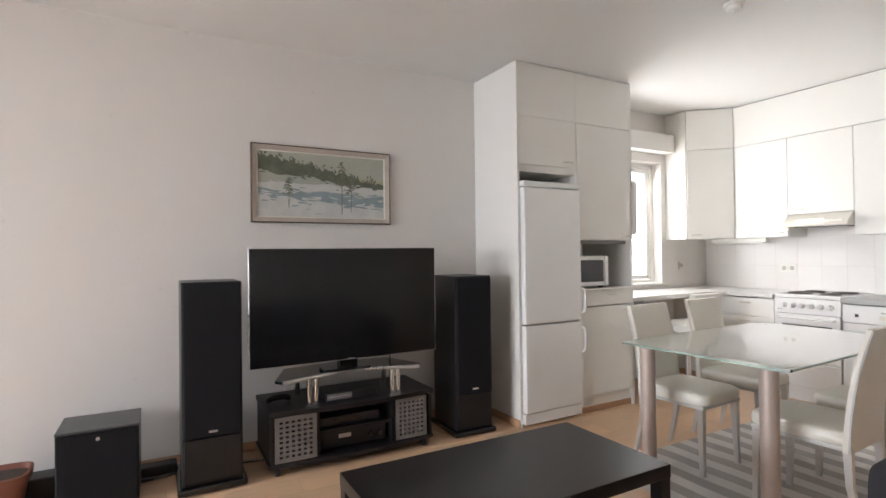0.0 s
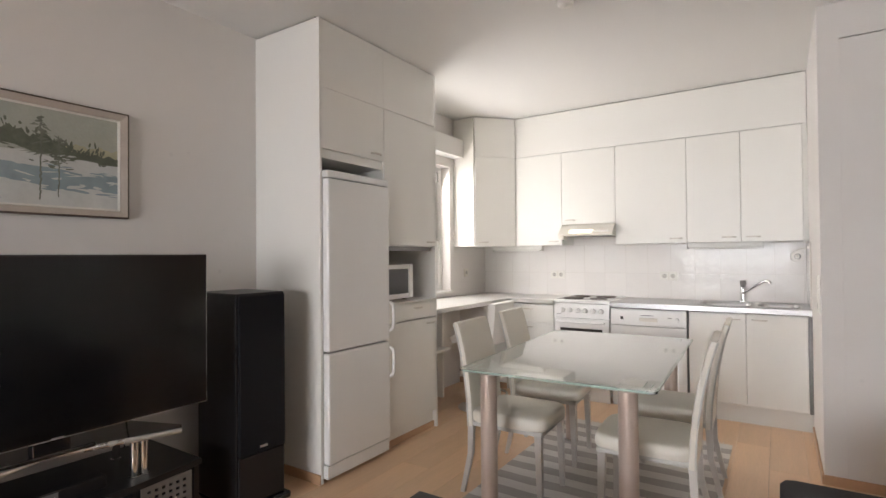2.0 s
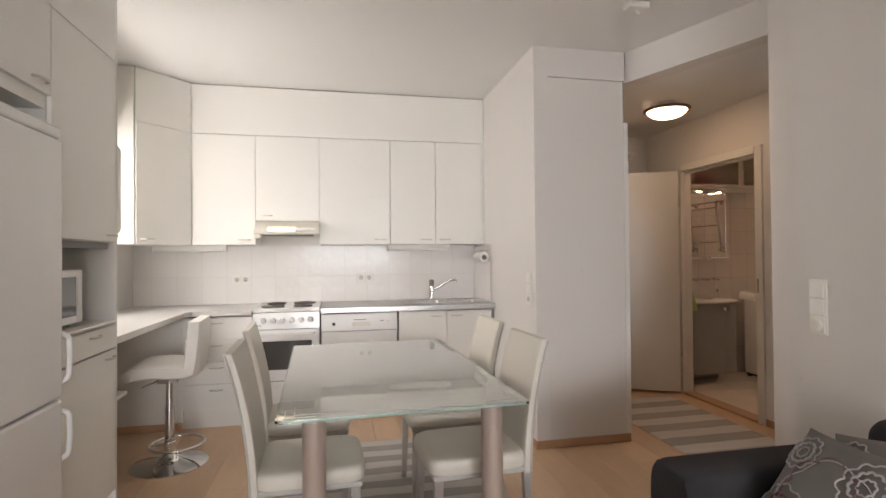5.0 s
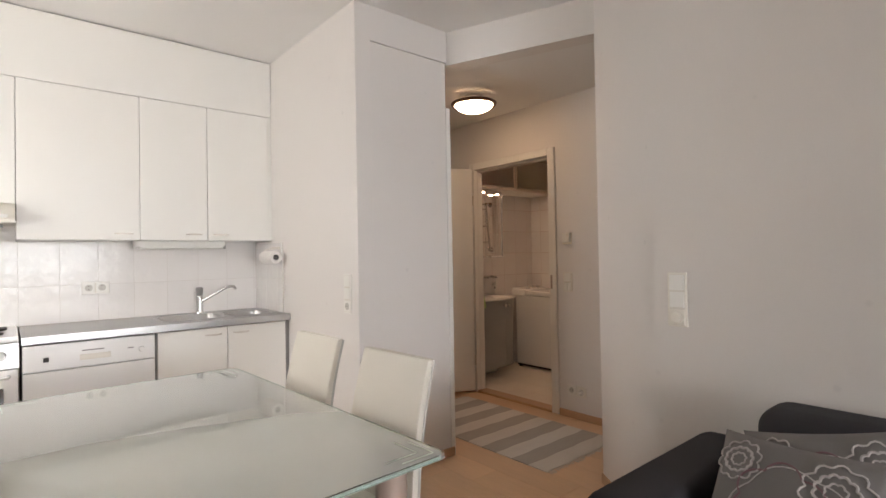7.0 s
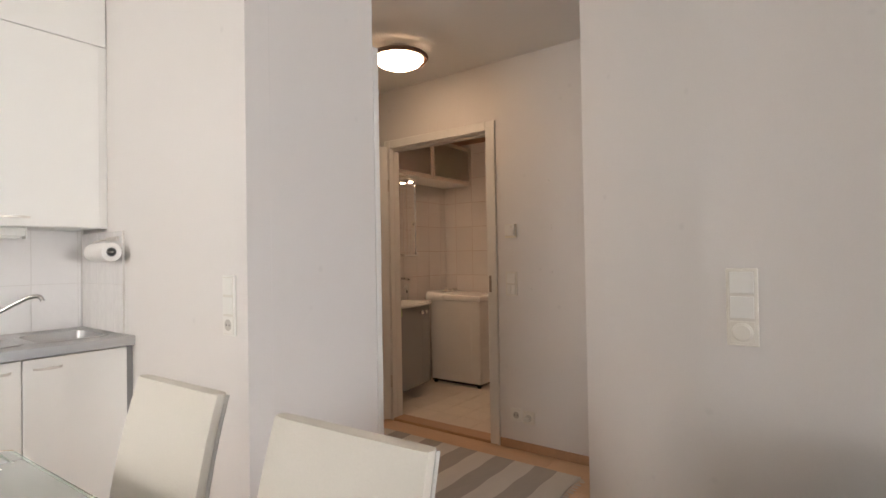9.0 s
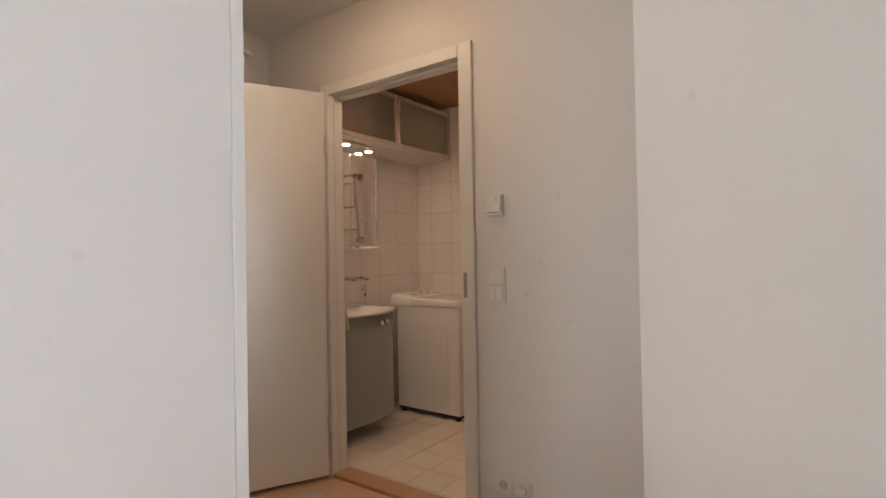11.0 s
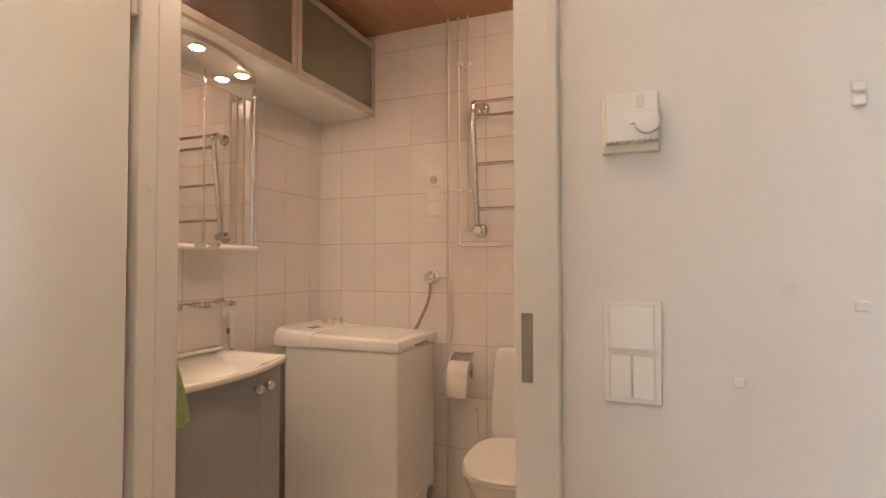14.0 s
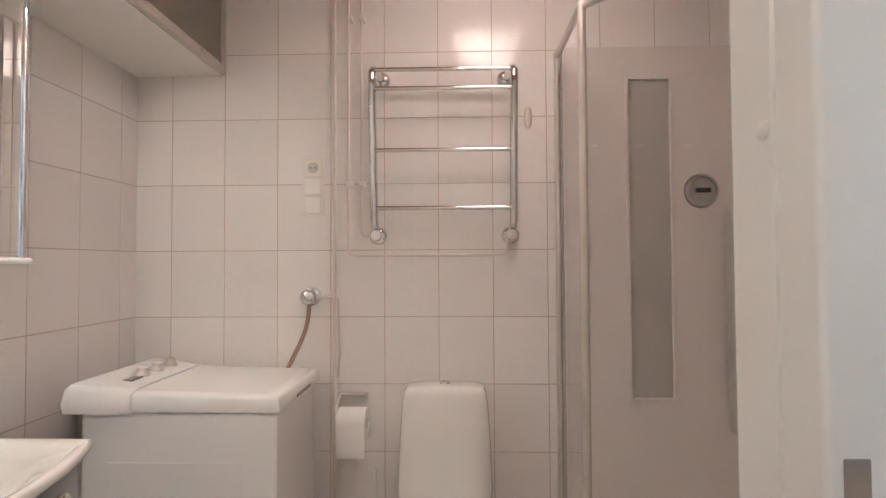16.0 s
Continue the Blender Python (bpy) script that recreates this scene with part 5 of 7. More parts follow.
# coffee table
ct = thing("coffee_table", "low black-brown wooden coffee table", "coffee table", pose(-1.455, 1.385, 0))
part("tabletop", boxed(-0.29, 0.29, -0.565, 0.565, 0.40, 0.452, bevel=0.003), M_coffee, ct)
for sx in (-1, 1):
    for sy in (-1, 1):
        part("leg", boxed(sx * 0.262 - 0.026, sx * 0.262 + 0.026, sy * 0.537 - 0.026, sy * 0.537 + 0.026, 0, 0.3995, bevel=0.002), M_coffee, ct)
part("lower_shelf", boxed(-0.235, 0.235, -0.51, 0.51, 0.10, 0.118, bevel=0.002), M_coffee, ct)

# painting
art = thing("landscape_painting", "framed winter river landscape with pine trees", "painting", pose(XW + 0.001, (0.752 + 1.738) / 2, (1.495 + 2.023) / 2, 0, 0, 90))
HW, HH = 0.493, 0.264
fr_t = 0.05


def mitre(bm, w0, h0, w1, h1, y0, y1):
    """A ring between two rectangles, sloped from depth y0 at the outside to y1 inside."""
    for a, b2 in (((-1, -1), (1, -1)), ((1, -1), (1, 1)), ((1, 1), (-1, 1)), ((-1, 1), (-1, -1))):
        o1, o2 = (a[0] * w0, a[1] * h0), (b2[0] * w0, b2[1] * h0)
        i1, i2 = (a[0] * w1, a[1] * h1), (b2[0] * w1, b2[1] * h1)
        ring0 = [bm.verts.new((o1[0], 0, o1[1])), bm.verts.new((o2[0], 0, o2[1])), bm.verts.new((i2[0], 0, i2[1])), bm.verts.new((i1[0], 0, i1[1]))]
        ring1 = [bm.verts.new((o1[0], y0, o1[1])), bm.verts.new((o2[0], y0, o2[1])), bm.verts.new((i2[0], y1, i2[1])), bm.verts.new((i1[0], y1, i1[1]))]
        bm.faces.new(ring0)
        bm.faces.new(ring1[::-1])
        for k in range(4):
            bm.faces.new((ring0[k], ring0[(k + 1) % 4], ring1[(k + 1) % 4], ring1[k]))
    return bm


part("outer_moulding", mitre(bmesh.new(), HW, HH, HW - 0.008, HH - 0.008, -0.030, -0.034), M_frame_dark, art, "dark outer frame edge")
part("frame", mitre(bmesh.new(), HW - 0.0082, HH - 0.0082, HW - 0.036, HH - 0.036, -0.032, -0.022), M_frame_wood, art)
part("slip", mitre(bmesh.new(), HW - 0.0382, HH - 0.0382, HW - 0.046, HH - 0.046, -0.019, -0.015), M_mount, art)
CW, CH = HW - 0.0462, HH - 0.0462
canvas = part("canvas", boxed(-CW, CW, -0.010, -0.001, -CH, CH), P_sky, art)


def stroke_band(name, top, bottom, mat, depth, x0=-1.0, x1=1.0, n=48):
    """A painted area between two wavering lines, given in halves of the canvas."""
    xs = [x0 + (x1 - x0) * k / n for k in range(n + 1)]
    up = [(x * CW, max(-1, min(1, top(x))) * CH) for x in xs]
    lo = [(x * CW, max(-1, min(1, bottom(x))) * CH) for x in xs]
    bm = bmesh.new()
    y0, y1 = -0.010 - depth, -0.0098
    for k in range(n):
        q = (up[k], up[k + 1], lo[k + 1], lo[k])
        if abs(q[0][1] - q[3][1]) < 1e-4 and abs(q[1][1] - q[2][1]) < 1e-4:
            continue
        bm.faces.new([bm.verts.new((p[0], y0, p[1])) for p in q])
    bmesh.ops.remove_doubles(bm, verts=bm.verts, dist=1e-5)
    geo = bmesh.ops.extrude_face_region(bm, geom=list(bm.faces))
    bmesh.ops.translate(bm, vec=(0, y1 - y0, 0), verts=[v for v in geo["geom"] if isinstance(v, bmesh.types.BMVert)])
    return part(name, bm, mat, canvas)


wob = lambda x, a, f, p: a * math.sin(f * x + p) + 0.5 * a * math.sin(2.7 * f * x + 2 * p)
stroke_band("snow_shore", lambda x: 0.05 + wob(x, 0.02, 9, 1), lambda x: -1.0, P_snow, 0.0008)
stroke_band("golden_field", lambda x: 0.32 + wob(x, 0.03, 30, 2), lambda x: 0.04, P_field, 0.0012, 0.45, 1.0, 24)
stroke_band("forest_hill", lambda x: 0.92 - 0.62 * (x + 1) / 1.55 + wob(x, 0.035, 22, 0) + 0.03 * math.sin(60 * x), lambda x: 0.42 - 0.30 * (x + 1) / 1.3 + wob(x, 0.05, 7, 3), P_hill, 0.0016, -1.0, 0.55)
stroke_band("forest_edge", lambda x: 0.16 + 0.03 * math.sin(50 * x), lambda x: -0.02 + wob(x, 0.02, 9, 1), P_hill, 0.0018, 0.40, 1.0, 24)
stroke_band("river", lambda x: -0.16 - 0.10 * (x + 1) / 2 + wob(x, 0.03, 5, 1), lambda x: -0.36 - 0.36 * (x + 1) / 2 + wob(x, 0.06, 6, 2), P_water, 0.0014)
stroke_band("snow_bank", lambda x: -0.44 - 0.25 * (x + 1) / 2 + wob(x, 0.08, 4, 4), lambda x: -1.0, P_snow, 0.0019)
stroke_band("ice_glint", lambda x: -0.38 + wob(x, 0.02, 8, 2), lambda x: -0.46 + wob(x, 0.03, 6, 1), P_snow, 0.0021, -0.35, 0.1, 20)
stroke_band("deep_water", lambda x: -0.24 + wob(x, 0.01, 8, 0), lambda x: -0.55 + wob(x, 0.05, 9, 1), P_water, 0.0023, -0.05, 0.18, 16)
rt = random.Random(12)


def dabs(name, mat, strokes, depth):
    """Many small brush strokes in one layer: each (x, z, length, width, slant) in halves of the canvas."""
    bm = bmesh.new()
    for k, (x, z, ln, wd, sl) in enumerate(strokes):
        y = -0.010 - depth - 0.00001 * (k % 40)
        c, s2 = math.cos(sl), math.sin(sl)
        q = []
        for u, v in ((-1, -0.3), (-0.3, -1), (0.6, -0.8), (1, 0.2), (0.2, 1), (-0.7, 0.8)):
            px, pz = x * CW + (u * ln * c - v * wd * s2) * CH, z * CH + (u * ln * s2 + v * wd * c) * CH
            q.append(bm.verts.new((max(-CW, min(CW, px)), y, max(-CH, min(CH, pz)))))
        bm.faces.new(q)
    return tagged(part(name, bm, mat, canvas), kind="stuff")


dabs("forest_brushwork", P_hill, [(x, 0.90 - 0.62 * (x + 1) / 1.55 + rt.gauss(-0.06, 0.10), rt.uniform(0.03, 0.09), rt.uniform(0.012, 0.03), rt.uniform(0.9, 2.2))
                                for x in [rt.uniform(-1, 0.9) for _ in range(260)]], 0.0024)
dabs("shore_brushwork", P_hill, [(x, 0.42 - 0.30 * (x + 1) / 1.3 + rt.gauss(0.0, 0.05), rt.uniform(0.04, 0.12), rt.uniform(0.008, 0.02), rt.uniform(-0.3, 0.1))
                               for x in [rt.uniform(-1, 0.5) for _ in range(60)]], 0.0026)
dabs("snow_brushwork", P_snow, [(rt.uniform(-1, 1), rt.uniform(-0.95, 0.12), rt.uniform(0.06, 0.22), rt.uniform(0.008, 0.03), rt.uniform(-0.25, 0.2)) for _ in range(110)], 0.0030)
dabs("water_brushwork", P_water, [(rt.uniform(-1, 1), rt.gauss(-0.40, 0.16), rt.uniform(0.06, 0.2), rt.uniform(0.008, 0.025), rt.uniform(-0.2, 0.1)) for _ in range(70)], 0.0035)
for tx, tz0, tz1, th in ((0.285, -0.86, 0.80, 0.030), (0.44, -0.78, 0.44, 0.020), (-0.55, -0.72, 0.20, 0.020)):
    st = [(tx + rt.uniform(-0.006, 0.006), tz0 + (tz1 - tz0) * k / 26, 0.05, th * 0.55, 1.57 + rt.uniform(-0.1, 0.1)) for k in range(27)]
    for k in range(40):
        z = tz0 + (tz1 - tz0) * rt.uniform(0.45, 1.0)
        wd = 0.11 - 0.07 * (z - tz0) / (tz1 - tz0)
        st.append((tx + rt.gauss(0, wd * 0.55), z, rt.uniform(0.03, 0.10), rt.uniform(0.006, 0.022), rt.uniform(-0.5, 0.5)))
    dabs("painted_pine", P_tree, st, 0.0040)

# sofa against the switch wall
sofa = thing("sofa", "charcoal fabric sofa with a low arm and high back", "sofa", pose(0, 0, 0))


def cushion(x0, x1, y0, y1, z0, z1, r=0.05, n=3):
    bm = boxed(x0, x1, y0, y1, z0, z1, bevel=r, seg=n)
    return bm


part("base", boxed(-0.60, 0.15, 0.70, 2.42, 0.05, 0.26, bevel=0.02), M_sofa, sofa)
part("seat_cushion", cushion(-0.63, -0.06, 0.83, 1.54, 0.262, 0.44), M_sofa, sofa)
part("seat_cushion", cushion(-0.63, -0.06, 1.545, 2.245, 0.262, 0.44), M_sofa, sofa)
part("backrest", boxed(-0.058, 0.168, 0.82, 2.215, 0.262, 0.745, bevel=0.075, seg=6), M_sofa, sofa)
for y0, y1 in ((0.66, 0.815), (2.25, 2.47)):
    rings = []
    for x, s in ((-0.66, 0.93), (-0.645, 0.985), (-0.62, 1.0), (0.10, 1.0), (0.145, 0.97), (0.155, 0.92)):
        cy, hy = (y0 + y1) / 2, (y1 - y0) / 2
        ring = []
        for q in range(24):
            t = 2 * math.pi * q / 24
            e = 0.35
            ring.append((x, cy + hy * s * math.copysign(abs(math.cos(t)) ** e, math.cos(t)), 0.31 + 0.265 * s * math.copysign(abs(math.sin(t)) ** e, math.sin(t))))
        rings.append(ring)
    part("arm", loft(rings), M_sofa, sofa)
for x in (-0.54, 0.09):
    for y in (0.76, 2.36):
        part("foot", lathe([(0.022, 0), (0.026, 0.05), (0, 0.05)], 14, centre=(x, y)), M_black, sofa)


def pillow(m, label):
    pw = thing("cushion", label, "cushion", m, "sofa cushions")
    bm = bmesh.new()
    n = 22
    H = 0.215
    grid = {}
    for s in (1, -1):
        for i in range(n + 1):
            for j in range(n + 1):
                u, v = 2 * i / n - 1, 2 * j / n - 1
                edge = i in (0, n) or j in (0, n)
                if edge and s < 0:
                    grid[s, i, j] = grid[1, i, j]
                    continue
                f = (max(0, 1 - abs(u) ** 2.5) * max(0, 1 - abs(v) ** 2.5)) ** 0.55
                pinch = 1 - 0.06 * (1 - abs(u) ** 2) * abs(v) ** 4 - 0.0
                pinch2 = 1 - 0.06 * (1 - abs(v) ** 2) * abs(u) ** 4
                grid[s, i, j] = bm.verts.new((u * H * pinch2, s * (0.065 * f + 0.004 * math.sin(9 * u + 5 * v) * f), v * H * pinch))
    for s in (1, -1):
        for i in range(n):
            for j in range(n):
                q = [grid[s, i, j], grid[s, i + 1, j], grid[s, i + 1, j + 1], grid[s, i, j + 1]]
                bm.faces.new(q if s > 0 else q[::-1])
    cover = part("cover", bm, M_pillow, pw)

    def lift(u, v):
        f = (max(0, 1 - abs(u) ** 2.5) * max(0, 1 - abs(v) ** 2.5)) ** 0.55
        return -(0.065 * f + 0.004 * math.sin(9 * u + 5 * v) * f) - 0.0022

    def loop(cu, cv, r, wob_n, wob_a, mat, name, rad=0.0028):
        pts = []
        for k in range(48):
            t = 2 * math.pi * k / 48
            rr = r * (1 + wob_a * abs(math.sin(wob_n * t / 2)))
            u, v = cu + rr * math.cos(t), cv + rr * math.sin(t)
            u, v = max(-0.95, min(0.95, u)), max(-0.95, min(0.95, v))
            pts.append((u * H, lift(u, v), v * H))
        part(name, tubed(pts, rad, 5, closed=True), mat, cover)

    for cu, cv, s in ((0.50, 0.42, 1.0), (-0.45, -0.40, 1.15), (-0.62, 0.55, 0.8), (0.42, -0.55, 0.9)):
        loop(cu, cv, 0.30 * s, 10, 0.22, M_pillow_pale, "flower_outline")
        loop(cu, cv, 0.20 * s, 12, 0.14, M_pillow_plum if s > 1 else M_pillow_pale, "flower_ring", 0.004)
        loop(cu, cv, 0.10 * s, 8, 0.2, M_pillow_pale, "flower_heart")
    loop(-0.05, 0.1, 0.42, 6, 0.25, M_pillow_plum, "scroll_line")
    loop(0.1, -0.1, 0.62, 5, 0.12, M_pillow_pale, "scroll_line", 0.002)
    return pw


pillow(pose(-0.225, 1.94, 0.562, -33, -12, -80), "grey satin cushion with pale flower print")
pillow(pose(-0.385, 2.02, 0.552, -38, -3, -97), "grey and plum flowered cushion leaning on the sofa")

# switches on the living room wall
socket_plate("light_switch", pose(XS - 0.0005, 2.563, 0.952, 0, 0, -90), "rrk", "cream triple light switch with a dimmer", M_cream_plastic)

# ---------------------------------------------------------------- hall
lampc = thing("hall_ceiling_lamp", "lit round glass ceiling lamp with a brown rim", "ceiling lamp", pose(0.80, 4.385, ZH))
part("ceiling_plate", lathe([(0.07, 0), (0.07, -0.02), (0.062, -0.026), (0, -0.026)], 28), M_chrome, lampc)
part("rim", lathe([(0.150, -0.058), (0.172, -0.056), (0.176, -0.064), (0.166, -0.078), (0.148, -0.074), (0.150, -0.058)], 48), M_rim_brown, lampc, "brown wooden rim")
# unseen plate added inside the bowl to keep its glow off the ceiling
part("glow_shield", lathe([(0.062, -0.0265), (0.145, -0.0605), (0.145, -0.0625), (0, -0.064)], 40), M_plastic, lampc)
part("glass_bowl", lathe([(0.150, -0.062), (0.146, -0.078), (0.125, -0.100), (0.085, -0.118), (0.04, -0.126), (0, -0.128)], 48), M_lamp_glow, lampc, "glowing opal glass bowl")
for k in range(3):
    t = 2.1 * k + 0.5
    part("clip", tubed([(0.06 * math.cos(t), 0.06 * math.sin(t), -0.015), (0.14 * math.cos(t), 0.14 * math.sin(t), -0.05), (0.155 * math.cos(t), 0.155 * math.sin(t), -0.06)], 0.005, 8), M_chrome, lampc)

th = thing("thermostat", "cream room thermostat with a round dial", "thermostat", pose(XD - 0.0005, 3.962, 1.342, 0, 0, -90))
part("back_plate", boxed(-0.040, 0.040, -0.012, 0, -0.008, 0.078, bevel=0.002), M_thermo, th, "yellowed back plate")
part("housing", loft([[(-0.034, -0.012, 0.004), (0.038, -0.012, 0.004), (0.038, -0.012, 0.076), (-0.034, -0.012, 0.076)], [(-0.032, -0.026, 0.006), (0.037, -0.026, 0.006), (0.037, -0.026, 0.075), (-0.032, -0.026, 0.075)]]), M_plastic, th)
part("dial", turned(lathe([(0.017, 0), (0.017, 0.008), (0.014, 0.010), (0, 0.0105)], 24), pose(0.024, -0.026, 0.030, 90)), M_plastic, th)
part("pointer", boxed(0.001, 0.008, -0.034, -0.0265, 0.029, 0.032), M_plastic, th)
part("slider", boxed(0.010, 0.020, -0.0275, -0.0258, 0.052, 0.070, bevel=0.0005), M_plate_gap, th)
for k in range(9):
    part("vent_rib", boxed(-0.030 + k * 0.0075, -0.027 + k * 0.0075, -0.0262, -0.020, 0.0035, 0.0058), M_plate_gap, th)
socket_plate("light_switch", pose(XD - 0.0005, 3.963, 0.966, 0, 0, -90), "rd", "cream double light switch beside the bathroom door", M_cream_plastic)
socket_plate("wall_socket", pose(XD - 0.0005, 3.945, 0.175, 0, 0, -90), "s", "low white socket in the hall", M_plastic)
aerial = socket_plate("wall_socket", pose(XD - 0.0005, 3.860, 0.170, 0, 0, -90), "s", "low white aerial socket in the hall", M_cream_plastic)
part("wall_plug", turned(lathe([(0.018, 0), (0.018, 0.025), (0.012, 0.032), (0, 0.032)], 16), pose(0, -0.012, 0.04, 90)), M_plastic, aerial)
for y, z in ((3.826, 1.008), (3.688, 1.116), (3.686, 1.398), (3.686, 1.379), (3.699, 1.672)):
    solo("wall_hook", boxed(-0.008, 0, -0.008, 0.008, -0.007, 0.007, bevel=0.003), M_wall, "tiny painted-over hook in the hall wall", "hook", pose(XD - 0.0005, y, z), "small wall hooks")
shelf_h = thing("hat_shelf", "pale wooden hat shelf at the end of the hall", "shelf", pose(0.55, 5.51, 2.2))
part("board", boxed(-0.30, 0.55, -0.24, 0, 0.05, 0.072, bevel=0.003), M_trim, shelf_h)
part("bracket", boxed(-0.28, -0.26, -0.22, 0, 0.0, 0.0495), M_trim, shelf_h)
part("bracket", boxed(0.50, 0.52, -0.22, 0, 0.0, 0.0495), M_trim, shelf_h)

# ---------------------------------------------------------------- bathroom
XV0, XV1 = 1.52, 2.19


def bow(x, depth=0.055):
    """How far the vanity bulges at x."""
    s = (x - (XV0 + XV1) / 2) / ((XV1 - XV0) / 2)
    return depth * (1 - s * s)


van = thing("vanity_cabinet", "grey-blue vanity cabinet with a bowed front", "cabinet", pose(0, 0, 0))
n = 14
xs = [XV0 + 0.02 + (XV1 - XV0 - 0.04) * k / n for k in range(n + 1)]
part("body", prism([(x, 5.285 - bow(x)) for x in xs] + [(xs[-1], YM - 0.001), (xs[0], YM - 0.001)], 0.10, 0.665), M_vanity, van)
for x in (xs[0], xs[-1] - 0.008):
    part("side_panel", boxed(x, x + 0.008, 5.286, YM - 0.001, 0.6655, 0.786), M_vanity, van)
part("plinth", boxed(xs[0] + 0.06, xs[-1] - 0.06, 5.44, YM - 0.01, 0.0, 0.0995), M_vanity, van)
for a, b in ((XV0 + 0.02, 1.66), (1.66, 2.02), (2.02, XV1 - 0.02)):
    m = max(3, int((b - a) / 0.04))
    q = [a + 0.0015 + (b - a - 0.003) * k / m for k in range(m + 1)]
    d = part("door", prism([(x, 5.266 - bow(x)) for x in q] + [(x, 5.2845 - bow(x)) for x in q[::-1]], 0.103, 0.788), M_vanity, van)
    if b > 1.9:
        kx = 1.985 if a < 2 else 2.052
        kn = turned(lathe([(0.008, 0), (0.008, 0.012), (0.017, 0.018), (0.020, 0.027), (0.015, 0.035), (0, 0.037)], 18), pose(kx, 5.266 - bow(kx), 0.735, 90))
        part("knob", kn, M_chrome, d, "round chrome knob")

basin = thing("wash_basin", "white porcelain wash basin with a curved front", "basin", pose(0, 0, 0))
def rim(s, z, inset=0.0):
    """An outline of the basin: straight at the wall, bowed at the front."""
    pts = []
    for k in range(20):
        x = XV0 - 0.005 + inset + (XV1 + 0.01 - XV0 - 2 * inset) * k / 19
        pts.append((x, 5.245 - bow(x, 0.085) * s + inset, z))
    for k in range(20):
        x = XV1 + 0.005 - inset - (XV1 + 0.01 - XV0 - 2 * inset) * k / 19
        pts.append((x, YM - 0.002 - inset * 1.1, z))
    return pts
def bowlring(rx, ry, z, cy=5.40):
    """The inside of the bowl, with as many points as the rim and in step with it."""
    pts = []
    cx = (XV0 + XV1) / 2
    for k in range(20):
        t = math.pi + math.pi * (k + 0.5) / 20
        pts.append((cx + rx * math.cos(t), cy + ry * math.sin(t), z))
    for k in range(20):
        t = math.pi * (k + 0.5) / 20
        pts.append((cx + rx * math.cos(t), cy + ry * math.sin(t) * 0.75, z))
    return pts
inner_rim, deep = rim(0.95, 0.806, 0.034), bowlring(0.270, 0.150, 0.748, 5.405)
half_way = [((a[0] + b[0]) / 2, (a[1] + b[1]) / 2, 0.790) for a, b in zip(inner_rim, deep)]
bowl = loft([rim(0.93, 0.7905, 0.030), rim(0.97, 0.793, 0.006), rim(1.0, 0.800), rim(1.02, 0.811), rim(1.01, 0.818, 0.003), rim(1.0, 0.820, 0.010), rim(0.98, 0.816, 0.026),
             inner_rim, half_way, deep, bowlring(0.225, 0.125, 0.702, 5.405), bowlring(0.14, 0.08, 0.680), bowlring(0.02, 0.015, 0.677)], cap=False)
bowl.verts.ensure_lookup_table()
bowl.faces.new(bowl.verts[-40:])
part("bowl", bowl, M_porcelain, basin)
part("back_ledge", boxed(XV0, XV1, YM - 0.05, YM - 0.001, 0.8195, 0.835, bevel=0.005), M_porcelain, basin)
part("overflow_ring", turned(lathe([(0.010, 0.0), (0.014, 0.002), (0.014, 0.006), (0.009, 0.007)], 18), pose(1.73, 5.50, 0.785, 60, 0, 10)), M_chrome, basin)
btap = thing("basin_tap", "chrome single-lever basin mixer", "tap", pose(1.82, 5.545, 0.836))
part("body", lathe([(0.024, 0), (0.022, 0.006), (0.020, 0.07), (0.016, 0.078), (0, 0.078)], 18), M_chrome, btap)
part("spout", tubed(arc([(0, -0.012, 0.045), (0, -0.08, 0.065), (0, -0.12, 0.05)], 0.03), 0.010), M_chrome, btap)
part("lever", boxed(-0.008, 0.008, -0.07, 0.012, 0.079, 0.090, bevel=0.003), M_chrome, btap)
bid = thing("bidet_shower", "cream hand shower hanging above the basin", "hand shower", pose(2.235, YM - 0.001, 0.82))
part("wall_hook", boxed(-0.016, 0.016, -0.03, 0, 0.10, 0.125, bevel=0.004), M_plastic, bid)
part("hand_shower", loft([[(0.013 * r * math.cos(t), -0.043 + 0.011 * r * math.sin(t), z) for t in [2 * math.pi * k / 14 for k in range(14)]] for z, r in ((0.0, 0.7), (0.012, 1.0), (0.06, 1.05), (0.10, 1.15), (0.125, 1.4), (0.145, 1.55), (0.152, 1.2))]), M_plastic, bid)
part("trigger", boxed(-0.022, -0.013, -0.05, -0.036, 0.06, 0.085, bevel=0.002), M_knob_grey, bid)
part("hose", tubed(arc([(0, -0.043, 0.001), (0.0, -0.05, -0.06), (-0.02, -0.04, -0.12)], 0.03), 0.006, 8), M_chrome, bid)
hk = thing("glass_holder_rail", "chrome rail with glass tumbler holders", "holder", pose(2.165, YM - 0.001, 1.005))
part("rail", tubed([(0.03, -0.03, 0.012), (-0.62, -0.03, 0.012)], 0.004, 8), M_chrome, hk)
for k in range(4):
    x = 0.02 - k * 0.13
    part("holder_ring", turned(lathe([(0.036, -0.004), (0.040, -0.004), (0.040, 0.006), (0.036, 0.006), (0.036, -0.004)], 22), pose(x, -0.060, 0.006, 8)), M_chrome, hk)
part("wall_mount", boxed(0.012, 0.045, -0.034, 0, 0.002, 0.026, bevel=0.008, seg=3), M_chrome, hk)
tw = bmesh.new()
NU, NV = 12, 18
rows = []
